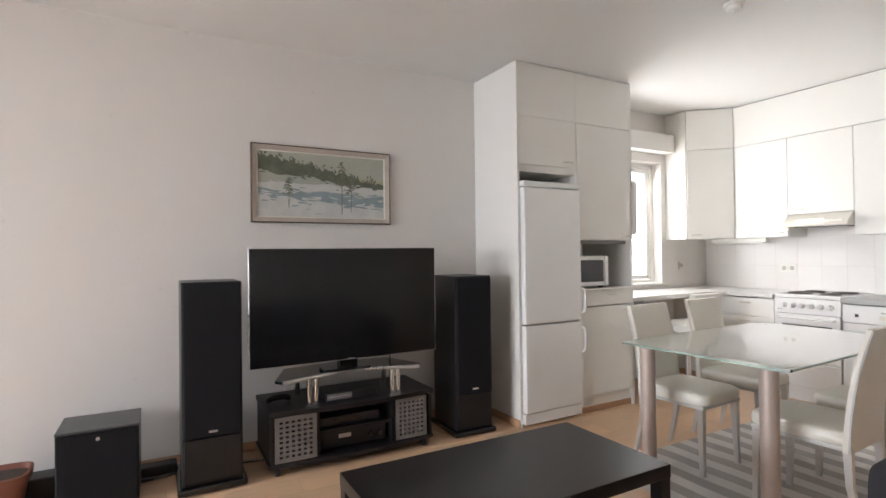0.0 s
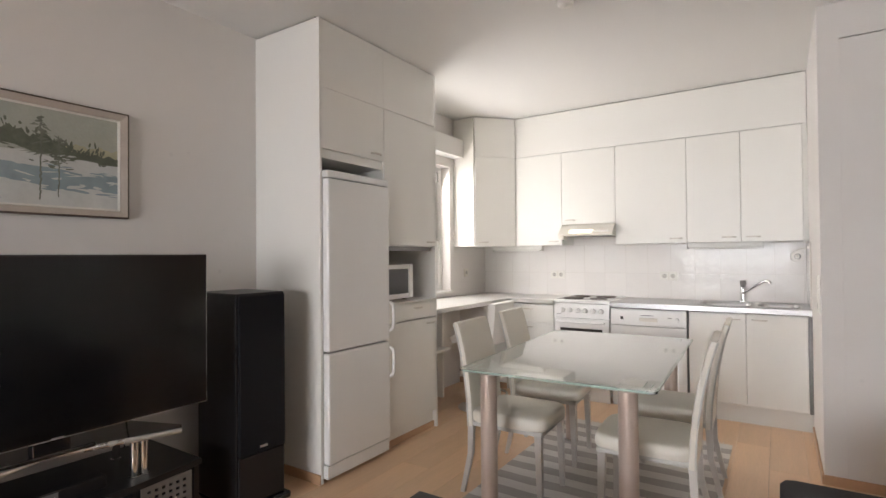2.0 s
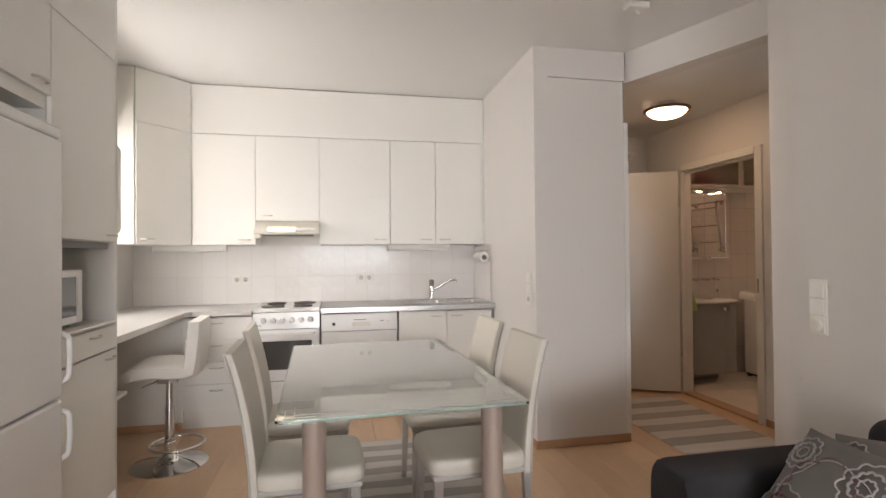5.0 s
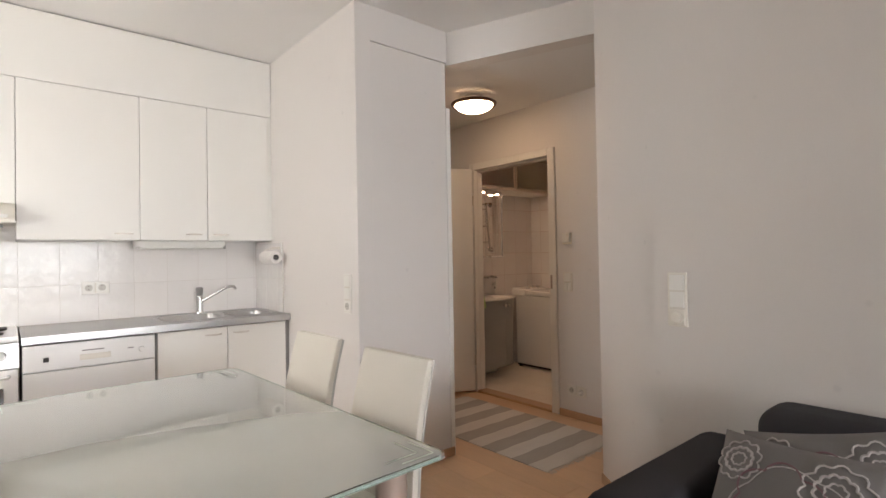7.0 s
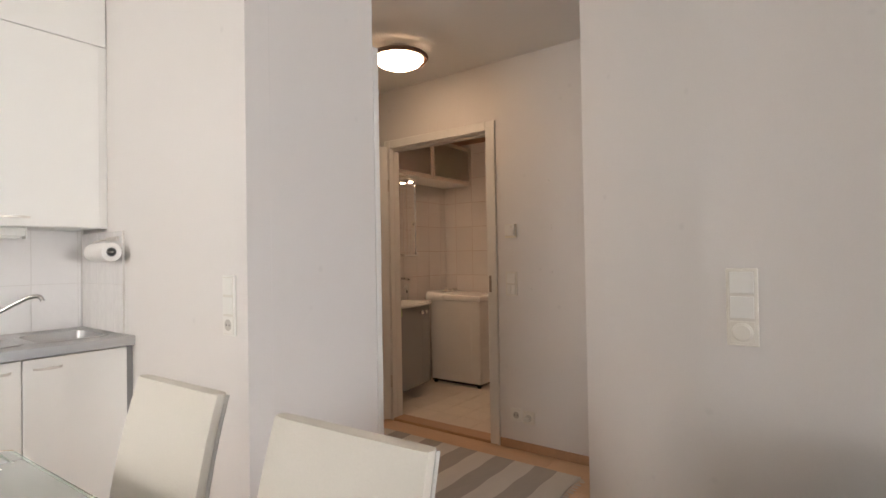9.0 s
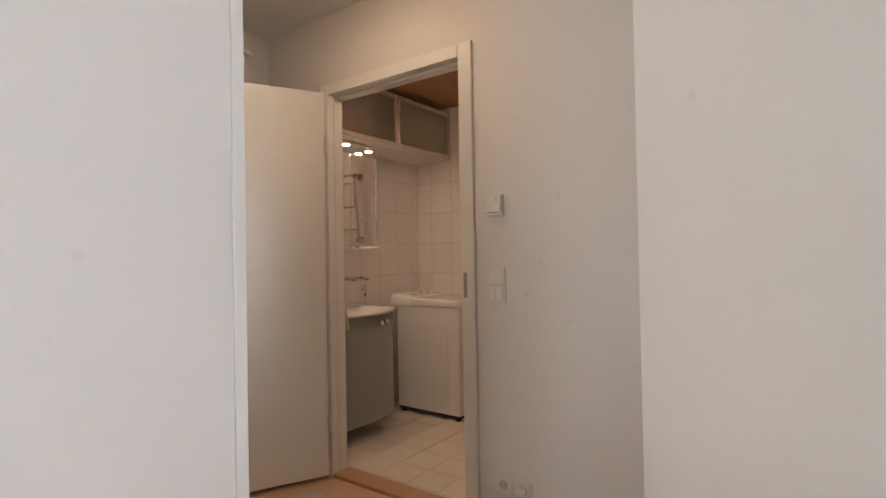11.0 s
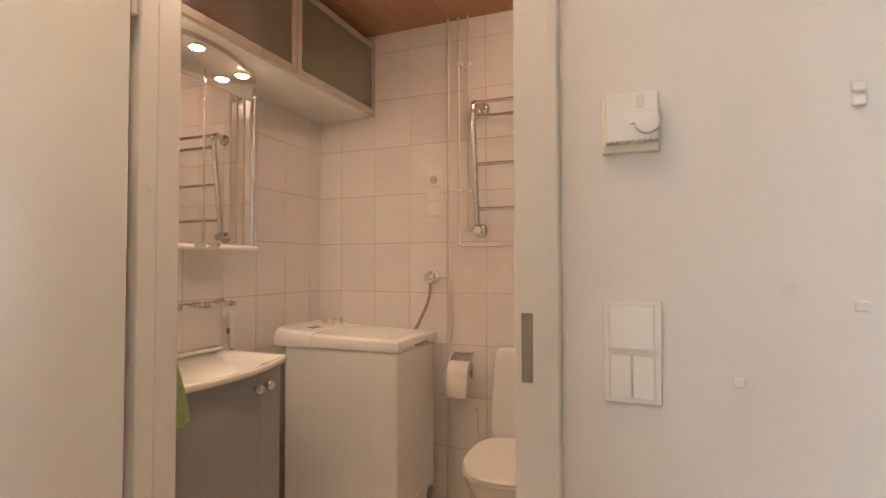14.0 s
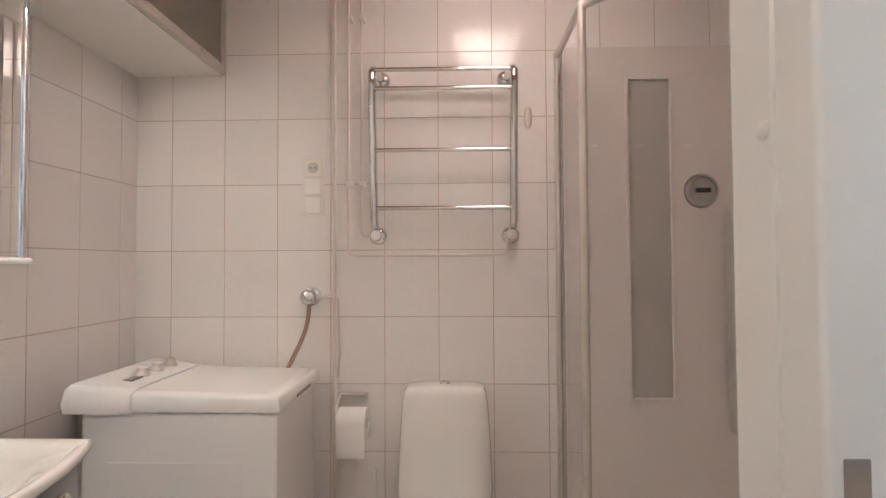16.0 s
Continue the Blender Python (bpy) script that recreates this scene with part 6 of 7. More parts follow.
for j in range(NV + 1):
    v = j / NV
    row = []
    for i in range(NU + 1):
        u = i / NU
        row.append(tw.verts.new((1.474 + u * (0.080 + 0.055 * v), 5.088 - 0.010 * math.sin(u * 9 + v * 2) - 0.008 * math.sin(v * 3.0), 0.945 - 0.20 * v - 0.035 * u * (1 - v))))
    rows.append(row)
for j in range(NV):
    for i in range(NU):
        tw.faces.new((rows[j][i], rows[j][i + 1], rows[j + 1][i + 1], rows[j + 1][i]))
bmesh.ops.solidify(tw, geom=list(tw.faces), thickness=0.008)
solo("hand_towel", tw, M_towel, "green waffle towel hanging on the wall beside the basin", "towel")

# mirror cabinet with its lamp canopy
YMI = 5.48
mirror = thing("mirror_cabinet", "mirror cabinet with two sliding mirror doors", "mirror", pose(0, 0, 0))
part("body", boxed(1.51, 2.258, YMI + 0.012, YM - 0.001, 1.245, 1.915), M_cab_alu, mirror)
for x0, x1, y in ((1.512, 2.002, YMI + 0.0002), (2.004, 2.257, YMI + 0.0035)):
    part("mirror_door", boxed(x0, x1, y, y + 0.0075, 1.248, 1.912), M_mirror, mirror, "silvered sliding mirror")
part("side_strip", boxed(2.2575, 2.268, YMI - 0.003, YMI + 0.02, 1.235, 1.915, bevel=0.002), M_chrome, mirror)
part("seam_strip", boxed(1.999, 2.007, YMI - 0.003, YMI - 0.0001, 1.245, 1.912, bevel=0.001), M_chrome, mirror)
part("bottom_rail", tubed([(1.50, YMI - 0.004, 1.236), (2.275, YMI - 0.004, 1.236)], 0.010, 10), M_enamel, mirror)
for x in (1.97, 2.04):
    part("door_grip", boxed(x - 0.025, x + 0.025, YMI - 0.022, YMI - 0.010, 1.228, 1.252, bevel=0.004), M_chrome, mirror)
canopy = thing("mirror_lamp", "curved grey lamp canopy with three lit halogen spots", "lamp", pose(0, 0, 1.926))
cv = [(1.52 + 0.72 * k / 16, YMI - 0.03 - 0.115 * math.sin(math.pi * k / 16)) for k in range(17)]
part("canopy_board", prism(cv + [(2.24, YM - 0.002), (1.52, YM - 0.002)], 0.0, 0.018, bevel=0.003), M_cab_alu, canopy)
for x, y in ((1.60, 5.385), (1.872, 5.380), (2.140, 5.432)):
    sp = part("spot_housing", lathe([(0.030, 0.0), (0.030, -0.006), (0.026, -0.008), (0.024, -0.006)], 22, centre=(x, y)), M_chrome, canopy)
    part("halogen_bulb", lathe([(0.024, -0.005), (0.018, -0.011), (0, -0.013)], 18, centre=(x, y)), M_spot_glow, sp, "glowing halogen bulb")

# wall cupboard with frosted doors
wc = thing("bathroom_wall_cupboard", "wall cupboard with two frosted glass doors", "cupboard", pose(0, 0, 0))
XA, XZ, YC, Z0, Z1 = 1.49, XF - 0.002, 5.285, 1.945, 2.33
part("bottom_panel", boxed(XA, XZ, YC, YM - 0.001, Z0, Z0 + 0.018, bevel=0.001, seg=1), M_white, wc)
part("top_panel", boxed(XA, XZ, YC, YM - 0.001, Z1 - 0.018, Z1), M_white, wc)
for x in (XA, 2.262, XZ - 0.016):
    part("side_panel" if x != 2.262 else "divider", boxed(x, x + 0.016, YC, YM - 0.009, Z0 + 0.0185, Z1 - 0.0185), M_white, wc)
part("back_panel", boxed(XA + 0.001, XZ - 0.001, YM - 0.008, YM - 0.001, Z0 + 0.0185, Z1 - 0.0185), M_white, wc)
for x0, x1 in ((1.60, 2.268), (2.272, XZ - 0.004)):
    fr = bmesh.new()
    box(fr, x0, x0 + 0.03, YC - 0.02, YC - 0.001, Z0 + 0.004, Z1 - 0.004, bevel=0.002)
    box(fr, x1 - 0.03, x1, YC - 0.02, YC - 0.001, Z0 + 0.004, Z1 - 0.004, bevel=0.002)
    box(fr, x0 + 0.03, x1 - 0.03, YC - 0.02, YC - 0.001, Z0 + 0.004, Z0 + 0.034, bevel=0.002)
    box(fr, x0 + 0.03, x1 - 0.03, YC - 0.02, YC - 0.001, Z1 - 0.034, Z1 - 0.004, bevel=0.002)
    d = part("door_frame", fr, M_cab_alu, wc)
    fp = part("frosted_pane", boxed(x0 + 0.03, x1 - 0.03, YC - 0.013, YC - 0.009, Z0 + 0.034, Z1 - 0.034), M_frost, d, "frosted brown-tinted glass")
    fp.visible_shadow = False
    part("grip", boxed((x0 + x1) / 2 - 0.02 + 0.15, (x0 + x1) / 2 + 0.02 + 0.15, YC - 0.026, YC - 0.0205, Z0 + 0.014, Z0 + 0.026, bevel=0.002), M_cab_alu, d)
for x, h, mt in ((1.75, 0.18, M_knob_grey), (1.95, 0.14, M_red), (2.12, 0.20, M_plastic), (2.45, 0.16, M_knob_grey), (2.62, 0.20, M_towel)):
    solo("toiletry_box", boxed(-0.06, 0.06, -0.06, 0.06, 0, h, bevel=0.006), mt, "packed toiletries standing inside the frosted cupboard", "box", pose(x, 5.45, Z0 + 0.0185), "toiletries")

# top-loading washing machine
wm = thing("washing_machine", "white top-loading washing machine with dials", "washing machine", pose(2.66, 5.20, 0))
part("body", boxed(-0.20, 0.20, -0.295, 0.275, 0.035, 0.80, bevel=0.012, seg=3), M_enamel, wm)
part("base_strip", boxed(-0.19, 0.19, -0.285, 0.265, 0.018, 0.0345), M_black, wm)
pf = boxed(-0.2035, -0.2005, -0.20, 0.19, 0.12, 0.66, bevel=0.001)
part("front_panel", pf, M_enamel, wm)
part("lid", loft([[(-0.205, -0.305, 0.803), (0.205, -0.305, 0.803), (0.205, 0.12, 0.803), (-0.205, 0.12, 0.803)],
                  [(-0.208, -0.308, 0.815), (0.208, -0.308, 0.815), (0.208, 0.12, 0.820), (-0.208, 0.12, 0.820)],
                  [(-0.206, -0.304, 0.838), (0.206, -0.304, 0.838), (0.207, 0.12, 0.846), (-0.207, 0.12, 0.846)],
                  [(-0.197, -0.292, 0.847), (0.197, -0.292, 0.847), (0.200, 0.12, 0.856), (-0.200, 0.12, 0.856)],
                  [(-0.17, -0.26, 0.851), (0.17, -0.26, 0.851), (0.175, 0.12, 0.861), (-0.175, 0.12, 0.861)]]), M_enamel, wm)
part("lid_grip", boxed(-0.05, 0.09, -0.3115, -0.300, 0.808, 0.818, bevel=0.002), M_knob_grey, wm)
cp3 = part("control_panel", loft([[(-0.215, 0.122, 0.800), (0.215, 0.122, 0.800), (0.215, 0.315, 0.800), (-0.215, 0.315, 0.800)],
                                  [(-0.218, 0.122, 0.822), (0.218, 0.122, 0.822), (0.218, 0.320, 0.825), (-0.218, 0.320, 0.825)],
                                  [(-0.212, 0.122, 0.848), (0.212, 0.122, 0.848), (0.214, 0.312, 0.868), (-0.214, 0.312, 0.868)],
                                  [(-0.200, 0.122, 0.860), (0.200, 0.122, 0.860), (0.203, 0.300, 0.882), (-0.203, 0.300, 0.882)],
                                  [(-0.170, 0.122, 0.866), (0.170, 0.122, 0.866), (0.175, 0.280, 0.889), (-0.175, 0.280, 0.889)]]), M_enamel, wm)
for k, x in enumerate((-0.05, 0.03, 0.11)):
    part("dial", turned(lathe([(0.024, 0), (0.022, 0.008), (0.017, 0.012), (0.015, 0.024), (0, 0.025)], 18), pose(x, 0.19, 0.876, 10)), M_cab_alu, cp3)
for k in range(5):
    part("label_bar", boxed(-0.13 + k * 0.012, -0.122 + k * 0.012, 0.17, 0.20, 0.872, 0.8785), M_knob_grey, cp3)
for x in (-0.17, 0.17):
    for y in (-0.26, 0.24):
        part("foot", lathe([(0.02, 0), (0.02, 0.018), (0, 0.018)], 12, centre=(x, y)), M_black, wm)
part("side_skirt", boxed(-0.17, 0.18, -0.300, -0.296, 0.04, 0.15, bevel=0.001), M_enamel, wm)
part("drain_cap", turned(lathe([(0.035, 0), (0.035, 0.004), (0.028, 0.006), (0, 0.006)], 22), pose(0.13, -0.300, 0.10, 90)), M_knob_grey, wm)

# pipes, valve and hose on the far wall
XPI = XF - 0.030
for y, z0, z1 in ((4.842, 0.0, ZB), (4.789, 1.255, ZB), (4.740, 1.335, ZB)):
    pts = [(XPI, y, ZB), (XPI, y, z0)]
    if abs(y - 4.789) < 0.01:
        pts = arc([(XPI, y, ZB), (XPI, y, 1.255), (XPI, 4.205, 1.255), (XPI, 4.200, 1.33)], 0.03)
    elif abs(y - 4.740) < 0.01:
        pts = arc([(XPI, y, ZB), (XPI, y, 1.327), (XPI, 4.69, 1.327)], 0.02)
    solo("water_pipe", tubed(pts, 0.0065 if y > 4.8 else 0.005, 10), M_pipe, "cream painted water pipe on the tiled wall", "pipe", None, "wall pipes")
for z in (2.146, 1.522):
    cl = bmesh.new()
    box(cl, XPI - 0.008, XF, 4.775, 4.797, z - 0.008, z + 0.008, bevel=0.002)
    box(cl, XPI - 0.008, XF, 4.729, 4.751, z - 0.008, z + 0.008, bevel=0.002)
    solo("pipe_clamp", cl, M_plastic, "white double pipe clamp on the tiles", "clamp", None, "pipe clamps")
valve = thing("water_valve", "chrome washing machine valve with a brown hose", "valve", pose(XF, 4.935, 1.103))
part("rosette", turned(lathe([(0.036, 0), (0.034, 0.008), (0.018, 0.014), (0.016, 0.03), (0, 0.03)], 22), pose(0, 0, 0, 0, -90)), M_chrome, valve)
kn = turned(lathe([(0.026, 0.03), (0.030, 0.036), (0.030, 0.05), (0.022, 0.058), (0, 0.058)], 10), pose(0, 0, 0, 0, -90))
part("handwheel", kn, M_chrome, valve)
part("branch_pipe", tubed([(-0.03, -0.02, 0.0), (-0.03, -0.09, 0.0)], 0.008, 10), M_pipe, valve)
part("hose", tubed(arc([(-0.035, 0.0, -0.02), (-0.04, 0.0, -0.10), (-0.06, 0.05, -0.22), (-0.08, 0.09, -0.30)], 0.06), 0.008, 8), M_hose, valve, "brown rubber hose")
solo("thin_cable", tubed(arc([(XF - 0.012, 4.835, 1.10), (XF - 0.02, 4.828, 0.98), (XF - 0.012, 4.822, 0.90), (XF - 0.015, 4.835, 0.80)], 0.04), 0.004, 6), M_pipe, "thin pale cable beside the pipe", "cable")

# heated towel rail
rail = thing("towel_radiator", "chrome heated towel rail with four bars", "towel rail", pose(XF, 4.435, 0))
for s in (-1, 1):
    y = s * 0.255
    part("upright", tubed(arc([(-0.012, y * 0.92, 1.915), (-0.095, y, 1.937), (-0.106, y, 1.88), (-0.046, y, 1.35), (-0.012, y * 0.97, 1.326)], 0.035, 5), 0.0145, 12), M_chrome, rail)
    for z, yy in ((1.915, y * 0.92), (1.328, y * 0.97)):
        part("wall_rosette", turned(lathe([(0.034, 0.0), (0.033, 0.010), (0.026, 0.018), (0.018, 0.022), (0, 0.022)], 24), pose(-0.0005, yy, z, 0, -90)), M_chrome, rail)
for s in (-1, 1):
    part("valve_knob", turned(lathe([(0.010, 0), (0.010, 0.018), (0.021, 0.022), (0.023, 0.034), (0.018, 0.046), (0, 0.048)], 16), pose(-0.022, s * 0.247, 1.328, 0, -90)), M_chrome, rail)
for z, xo in ((1.923, -0.098), (1.853, -0.103), (1.636, -0.078), (1.428, -0.055)):
    part("bar", tubed([(xo, -0.243, z), (xo, 0.243, z)], 0.0085, 12), M_chrome, rail)
solo("plug_cap", loft([[(XF - 0.012 + 0.010 * r * math.cos(t), 4.119 + 0.015 * r * math.sin(t), 1.766 + z) for t in [2 * math.pi * k / 12 for k in range(12)]] for z, r in ((-0.04, 0.3), (-0.03, 0.8), (0.0, 1.0), (0.03, 0.8), (0.04, 0.3))]), M_cab_alu, "grey oval towel hook on the tiles", "hook")
socket_plate("wall_socket", pose(XF - 0.0005, 4.928, 1.405, 0, 0, -90), "srr", "cream socket with two switches on the tiles", M_cream_plastic)

# toilet
wc2 = thing("toilet", "white porcelain toilet with a closed lid", "toilet", pose(2.92, 4.432, 0))


def squircle(cx, cy, hx, hy, z, e=0.45, n=32):
    out = []
    for k in range(n):
        t = 2 * math.pi * k / n
        out.append((cx + hx * math.copysign(abs(math.cos(t)) ** e, math.cos(t)), cy + hy * math.copysign(abs(math.sin(t)) ** e, math.sin(t)), z))
    return out


part("cistern", loft([squircle(-0.115, 0, 0.085, 0.160, 0.42), squircle(-0.115, 0, 0.088, 0.163, 0.46), squircle(-0.113, 0, 0.085, 0.157, 0.62), squircle(-0.110, 0, 0.080, 0.149, 0.745),
                      squircle(-0.107, 0, 0.076, 0.143, 0.782), squircle(-0.107, 0, 0.066, 0.131, 0.797), squircle(-0.107, 0, 0.03, 0.07, 0.803)]), M_porcelain, wc2)
part("flush_button", lathe([(0.018, 0.802), (0.017, 0.809), (0.008, 0.813), (0, 0.814)], 18, centre=(-0.10, 0)), M_chrome, wc2)


def seat_ring(s, z, off=0.0):
    out = []
    for k in range(32):
        t = 2 * math.pi * k / 32
        x = math.cos(t)
        rx = 0.215 if x > 0 else 0.235
        e = 0.55 if x > 0 else 0.9
        out.append((-0.415 + off + rx * s * math.copysign(abs(x) ** e, x), 0.178 * s * math.copysign(abs(math.sin(t)) ** 0.8, math.sin(t)), z))
    return out


part("bowl", loft([seat_ring(0.55, 0.0, 0.06), seat_ring(0.55, 0.06, 0.06), seat_ring(0.60, 0.18, 0.05), seat_ring(0.82, 0.30, 0.02), seat_ring(0.95, 0.37), seat_ring(0.96, 0.395)]), M_porcelain, wc2)
part("seat", loft([seat_ring(0.97, 0.3955), seat_ring(1.0, 0.402), seat_ring(0.99, 0.412)]), M_plastic, wc2)
part("lid", loft([seat_ring(0.99, 0.4125), seat_ring(1.0, 0.420), seat_ring(0.97, 0.430), seat_ring(0.6, 0.434)]), M_plastic, wc2)
tp = thing("toilet_roll_holder", "white wire holder with a hanging toilet roll", "paper holder", pose(XF, 4.76, 0.72))
part("wire", tubed(arc([(-0.001, 0.055, 0.02), (-0.05, 0.06, 0.02), (-0.09, 0.062, -0.02), (-0.09, 0.062, -0.06), (-0.09, -0.06, -0.06)], 0.015), 0.0035, 8), M_plastic, tp)
part("top_plate", boxed(-0.03, 0, -0.04, 0.062, 0.018, 0.026, bevel=0.002), M_cab_alu, tp)
part("paper_roll", turned(lathe([(0.02, -0.05), (0.052, -0.05), (0.054, -0.047), (0.054, 0.047), (0.052, 0.05), (0.02, 0.05), (0.02, -0.05)], 26), pose(-0.09, 0, -0.06, 90)), M_paper, tp)
part("loose_sheet", boxed(-0.1455, -0.1435, -0.05, 0.05, -0.165, -0.05, bevel=0.0008, seg=1), M_paper, tp)
br = thing("toilet_brush", "white toilet brush in its holder beside the toilet", "toilet brush", pose(2.84, 4.672, 0))
part("holder", lathe([(0.05, 0), (0.052, 0.01), (0.046, 0.12), (0.042, 0.122), (0.040, 0.02), (0, 0.02)], 22), M_plastic, br)
part("handle", tubed([(0, 0, 0.02), (0.0, 0.004, 0.3), (-0.004, 0.012, 0.50)], [0.008, 0.006, 0.007], 10), M_plastic, br)

# shower cabin
sh = thing("shower_cabin", "corner shower cabin with clear doors and pale panels", "shower", pose(0, 0, 0))
foot = [(2.90, 4.01), (2.526, 4.01), (2.12, 3.62), (2.12, 3.08), (2.90, 3.08)]
part("tray", prism(foot, 0.0, 0.12, bevel=0.01), M_porcelain, sh)
bp = bmesh.new()
box(bp, 2.865, 2.885, 3.08, 3.615, 0.12, 2.01)
box(bp, 2.865, 2.885, 3.765, 3.995, 0.12, 2.01)
box(bp, 2.865, 2.885, 3.615, 3.765, 0.12, 0.74)
box(bp, 2.865, 2.885, 3.615, 3.765, 1.89, 2.01)
part("back_panel", bp, M_shower, sh)
part("side_panel", boxed(2.12, 2.864, 3.06, 3.08, 0.12, 2.01), M_shower, sh)
part("frosted_strip", boxed(2.872, 2.880, 3.6155, 3.7645, 0.7405, 1.8895), M_frost_strip, sh, "tall frosted glass strip")
sf = bmesh.new()
box(sf, 2.858, 2.8645, 3.605, 3.617, 0.73, 1.90, bevel=0.002)
box(sf, 2.858, 2.8645, 3.763, 3.775, 0.73, 1.90, bevel=0.002)
box(sf, 2.858, 2.8645, 3.617, 3.763, 0.73, 0.742, bevel=0.002)
box(sf, 2.858, 2.8645, 3.617, 3.763, 1.888, 1.90, bevel=0.002)
part("strip_frame", sf, M_shower, sh)
disc = part("mixer_disc", turned(lathe([(0.062, 0), (0.060, 0.010), (0.050, 0.014), (0.048, 0.010), (0, 0.010)], 30), pose(2.8648, 3.507, 1.481, 0, -90)), M_steel, sh, "round chrome mixer disc")
part("slot", boxed(2.845, 2.854, 3.480, 3.532, 1.474, 1.490, bevel=0.002), M_joint, disc)
part("corner_shelf", boxed(2.80, 2.8645, 3.36, 3.43, 0.62, 1.42, bevel=0.02, seg=3), M_frost_strip, sh)


def bar(bm, a, b, w=0.016):
    tube(bm, [a, b], w, 8)


for p, q, nm in ((foot[0], foot[1], "fixed_glass"), (foot[1], foot[2], "glass_door"), (foot[2], foot[3], "fixed_glass")):
    d = Vector((q[0] - p[0], q[1] - p[1], 0)).normalized()
    nrm = Vector((d.y, -d.x, 0)) * 0.003
    gl2 = prism([(p[0] + d.x * 0.012 + nrm.x, p[1] + d.y * 0.012 + nrm.y), (q[0] - d.x * 0.012 + nrm.x, q[1] - d.y * 0.012 + nrm.y), (q[0] - d.x * 0.012 - nrm.x, q[1] - d.y * 0.012 - nrm.y), (p[0] + d.x * 0.012 - nrm.x, p[1] + d.y * 0.012 - nrm.y)], 0.135, 1.985)
    g = part(nm, gl2, M_shower_glass, sh)
    g.visible_shadow = False
    part("top_rail", tubed([(p[0], p[1], 1.995), (q[0], q[1], 1.995)], 0.014, 8), M_cab_alu, sh)
for p in foot[:4]:
    part("corner_post", tubed([(p[0], p[1], 0.12), (p[0], p[1], 2.005)], 0.013, 10), M_cab_alu, sh)

dome = thing("bathroom_ceiling_lamp", "lit opal dome lamp on the pine ceiling", "ceiling lamp", pose(2.20, 4.245, ZB))
part("base_ring", lathe([(0.165, 0), (0.165, -0.02), (0.152, -0.024), (0, -0.024)], 40), M_plastic, dome)
part("opal_dome", lathe([(0.152, -0.0245), (0.145, -0.05), (0.11, -0.08), (0.05, -0.096), (0, -0.098)], 40), M_ceiling_glow, dome, "glowing opal dome")

# ---------------------------------------------------------------- laid pieces, last
piece_meshes = {}


def piece(name, parent, m, w, h, t, mat, bevel):
    """One tile or board, w by h by t, lying with its face at +z; alike pieces share a mesh."""
    key = (name, round(w, 4), round(h, 4), t, mat.name)
    if key not in piece_meshes:
        bm = bmesh.new()
        pts0 = [(-w / 2, -h / 2, 0), (w / 2, -h / 2, 0), (w / 2, h / 2, 0), (-w / 2, h / 2, 0)]
        ring1 = [(x, y, t - bevel) for x, y, _ in pts0]
        ring2 = [(x - math.copysign(bevel, x), y - math.copysign(bevel, y), t) for x, y, _ in pts0]
        loft([pts0, ring1, ring2], bm)
        piece_meshes[key] = mesh_from(name, bm, mat)
    ob = new(name, piece_meshes[key])
    ob.parent = parent
    ob.matrix_basis = m
    return ob


def cells(lines, lo, hi):
    edges = [lo] + [v for v in lines if lo + 0.004 < v < hi - 0.004] + [hi]
    return list(zip(edges, edges[1:]))


def steps(anchor, pitch, lo, hi):
    k0 = math.floor((lo - anchor) / pitch)
    return [anchor + pitch * k for k in range(k0, k0 + int((hi - lo) / pitch) + 3)]


def plane_of(u, v, o):
    """A matrix whose local x and y run along u and v, at o."""
    u, v = Vector(u), Vector(v)
    w = u.cross(v)
    return Matrix(((u.x, v.x, w.x, o[0]), (u.y, v.y, w.y, o[1]), (u.z, v.z, w.z, o[2]), (0, 0, 0, 1)))


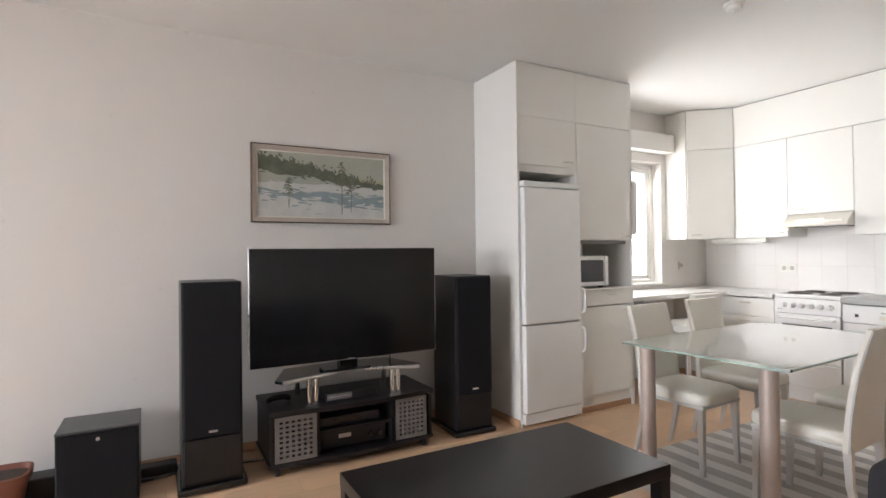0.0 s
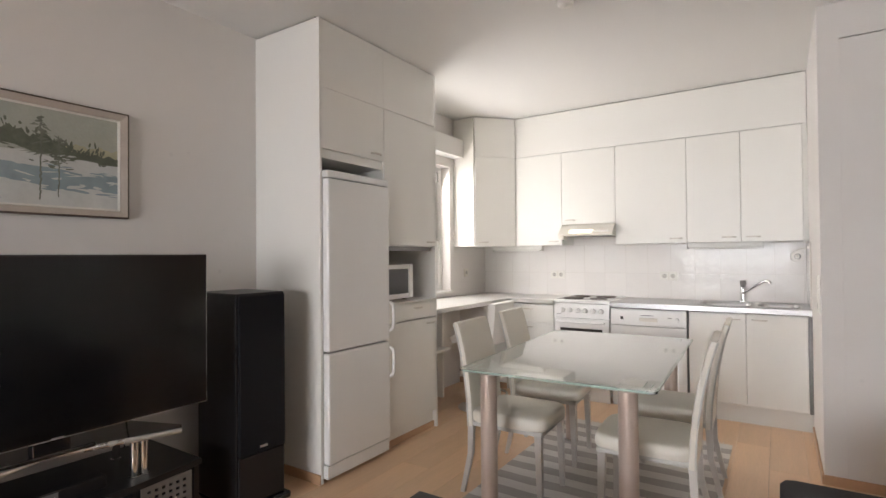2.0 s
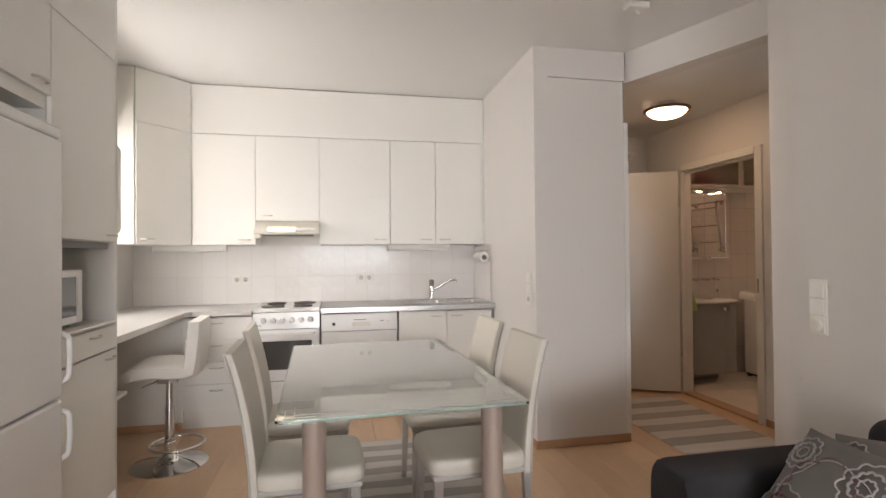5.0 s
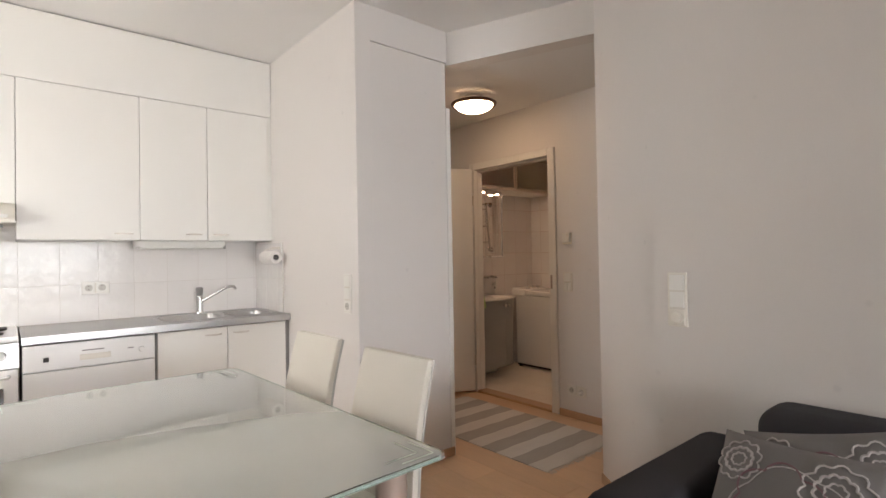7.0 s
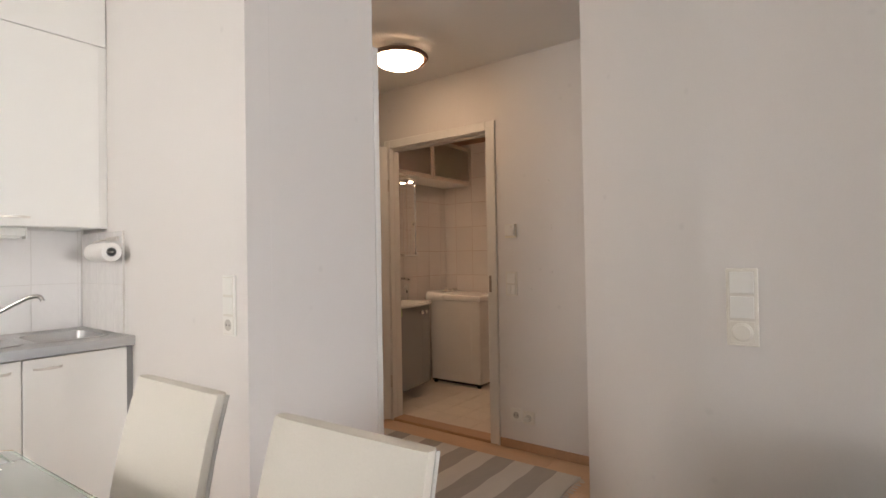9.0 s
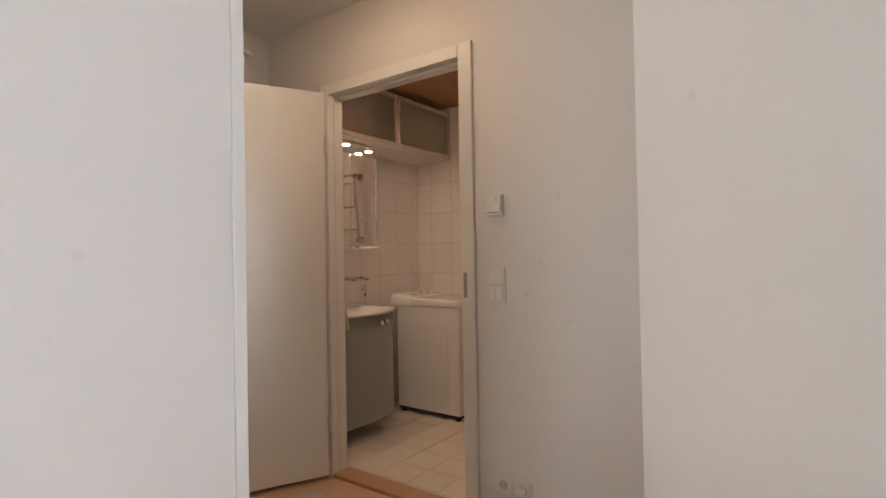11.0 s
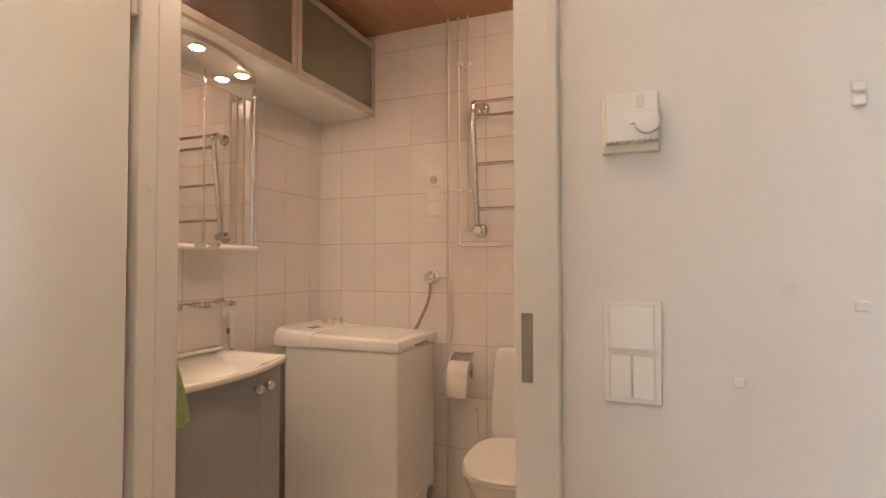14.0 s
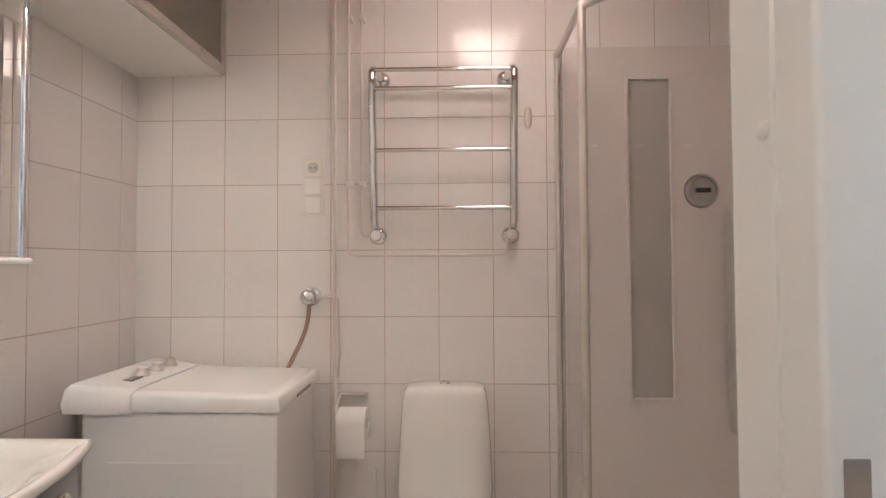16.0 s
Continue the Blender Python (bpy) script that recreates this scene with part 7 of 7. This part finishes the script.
# kitchen splashback
for a, b in cells(steps(-1.082, 0.2, XW, XP), XW, XP - 0.011):
    for c, d in ((0.886, 1.117), (1.117, 1.392)):
        piece("tile", wall_north, plane_of((1, 0, 0), (0, 0, 1), ((a + b) / 2, YB - 0.004, (c + d) / 2)), b - a - 0.0022, d - c - 0.0022, 0.007, M_tile_kitchen, 0.0008)
grout = part("grout_bed", boxed(XW, XP, YB - 0.0098, YB - 0.0005, 0.86, 1.392), M_grout, wall_north)
for a, b in cells(steps(5.12, 0.2, 5.03, YB), 5.03, YB - 0.012):
    for c, d in ((0.886, 1.117), (1.117, 1.372)):
        piece("tile", wall_kitchen_side, plane_of((0, -1, 0), (0, 0, 1), (XP - 0.004, (a + b) / 2, (c + d) / 2)), b - a - 0.0022, d - c - 0.0022, 0.007, M_tile_kitchen, 0.0008)
part("grout_bed", boxed(XP - 0.0098, XP - 0.0005, 5.03, YB - 0.011, 0.886, 1.372), M_grout, wall_kitchen_side)

# bathroom walls and floor
zs = cells(steps(1.276, 0.25, 0, ZB), 0.0, ZB)
for a, b in cells(steps(5.27, 0.2035, 3.05, YM), 3.05, YM + 0.003):
    for c, d in zs:
        piece("tile", wall_bath_far, plane_of((0, -1, 0), (0, 0, 1), (XF + 0.006, (a + b) / 2, (c + d) / 2)), b - a - 0.0026, d - c - 0.0026, 0.006, M_tile_bath, 0.0008)
for a, b in cells(steps(2.628, 0.2, XB, XF), XB + 0.001, XF + 0.003):
    for c, d in zs:
        piece("tile", wall_bath_mirror, plane_of((1, 0, 0), (0, 0, 1), ((a + b) / 2, YM + 0.006, (c + d) / 2)), b - a - 0.0026, d - c - 0.0026, 0.006, M_tile_bath, 0.0008)
for a, b in cells(steps(XF, 0.2, XB, XF), XB, XF):
    for c, d in cells(steps(YM, 0.2, 3.05, YM), 3.05, YM):
        piece("floor_tile", bath_floor, plane_of((1, 0, 0), (0, 1, 0), ((a + b) / 2, (c + d) / 2, -0.008)), b - a - 0.003, d - c - 0.003, 0.008, M_tile_floor, 0.0012)

# laminate boards
row = 0
for a, b in cells(steps(XW, 0.193, XW, XD), XW, XD):
    off = (0.0, 0.83, 0.41, 1.07, 0.62, 0.2)[row % 6]
    row += 1
    for c, d in cells(steps(YS + off, 1.28, YS, 5.51), YS, 5.54 if b < XP else 5.51):
        piece("plank", floor, plane_of((1, 0, 0), (0, 1, 0), ((a + b) / 2, (c + d) / 2, -0.012)), b - a - 0.0012, d - c - 0.0012, 0.012, M_floor, 0.0008)
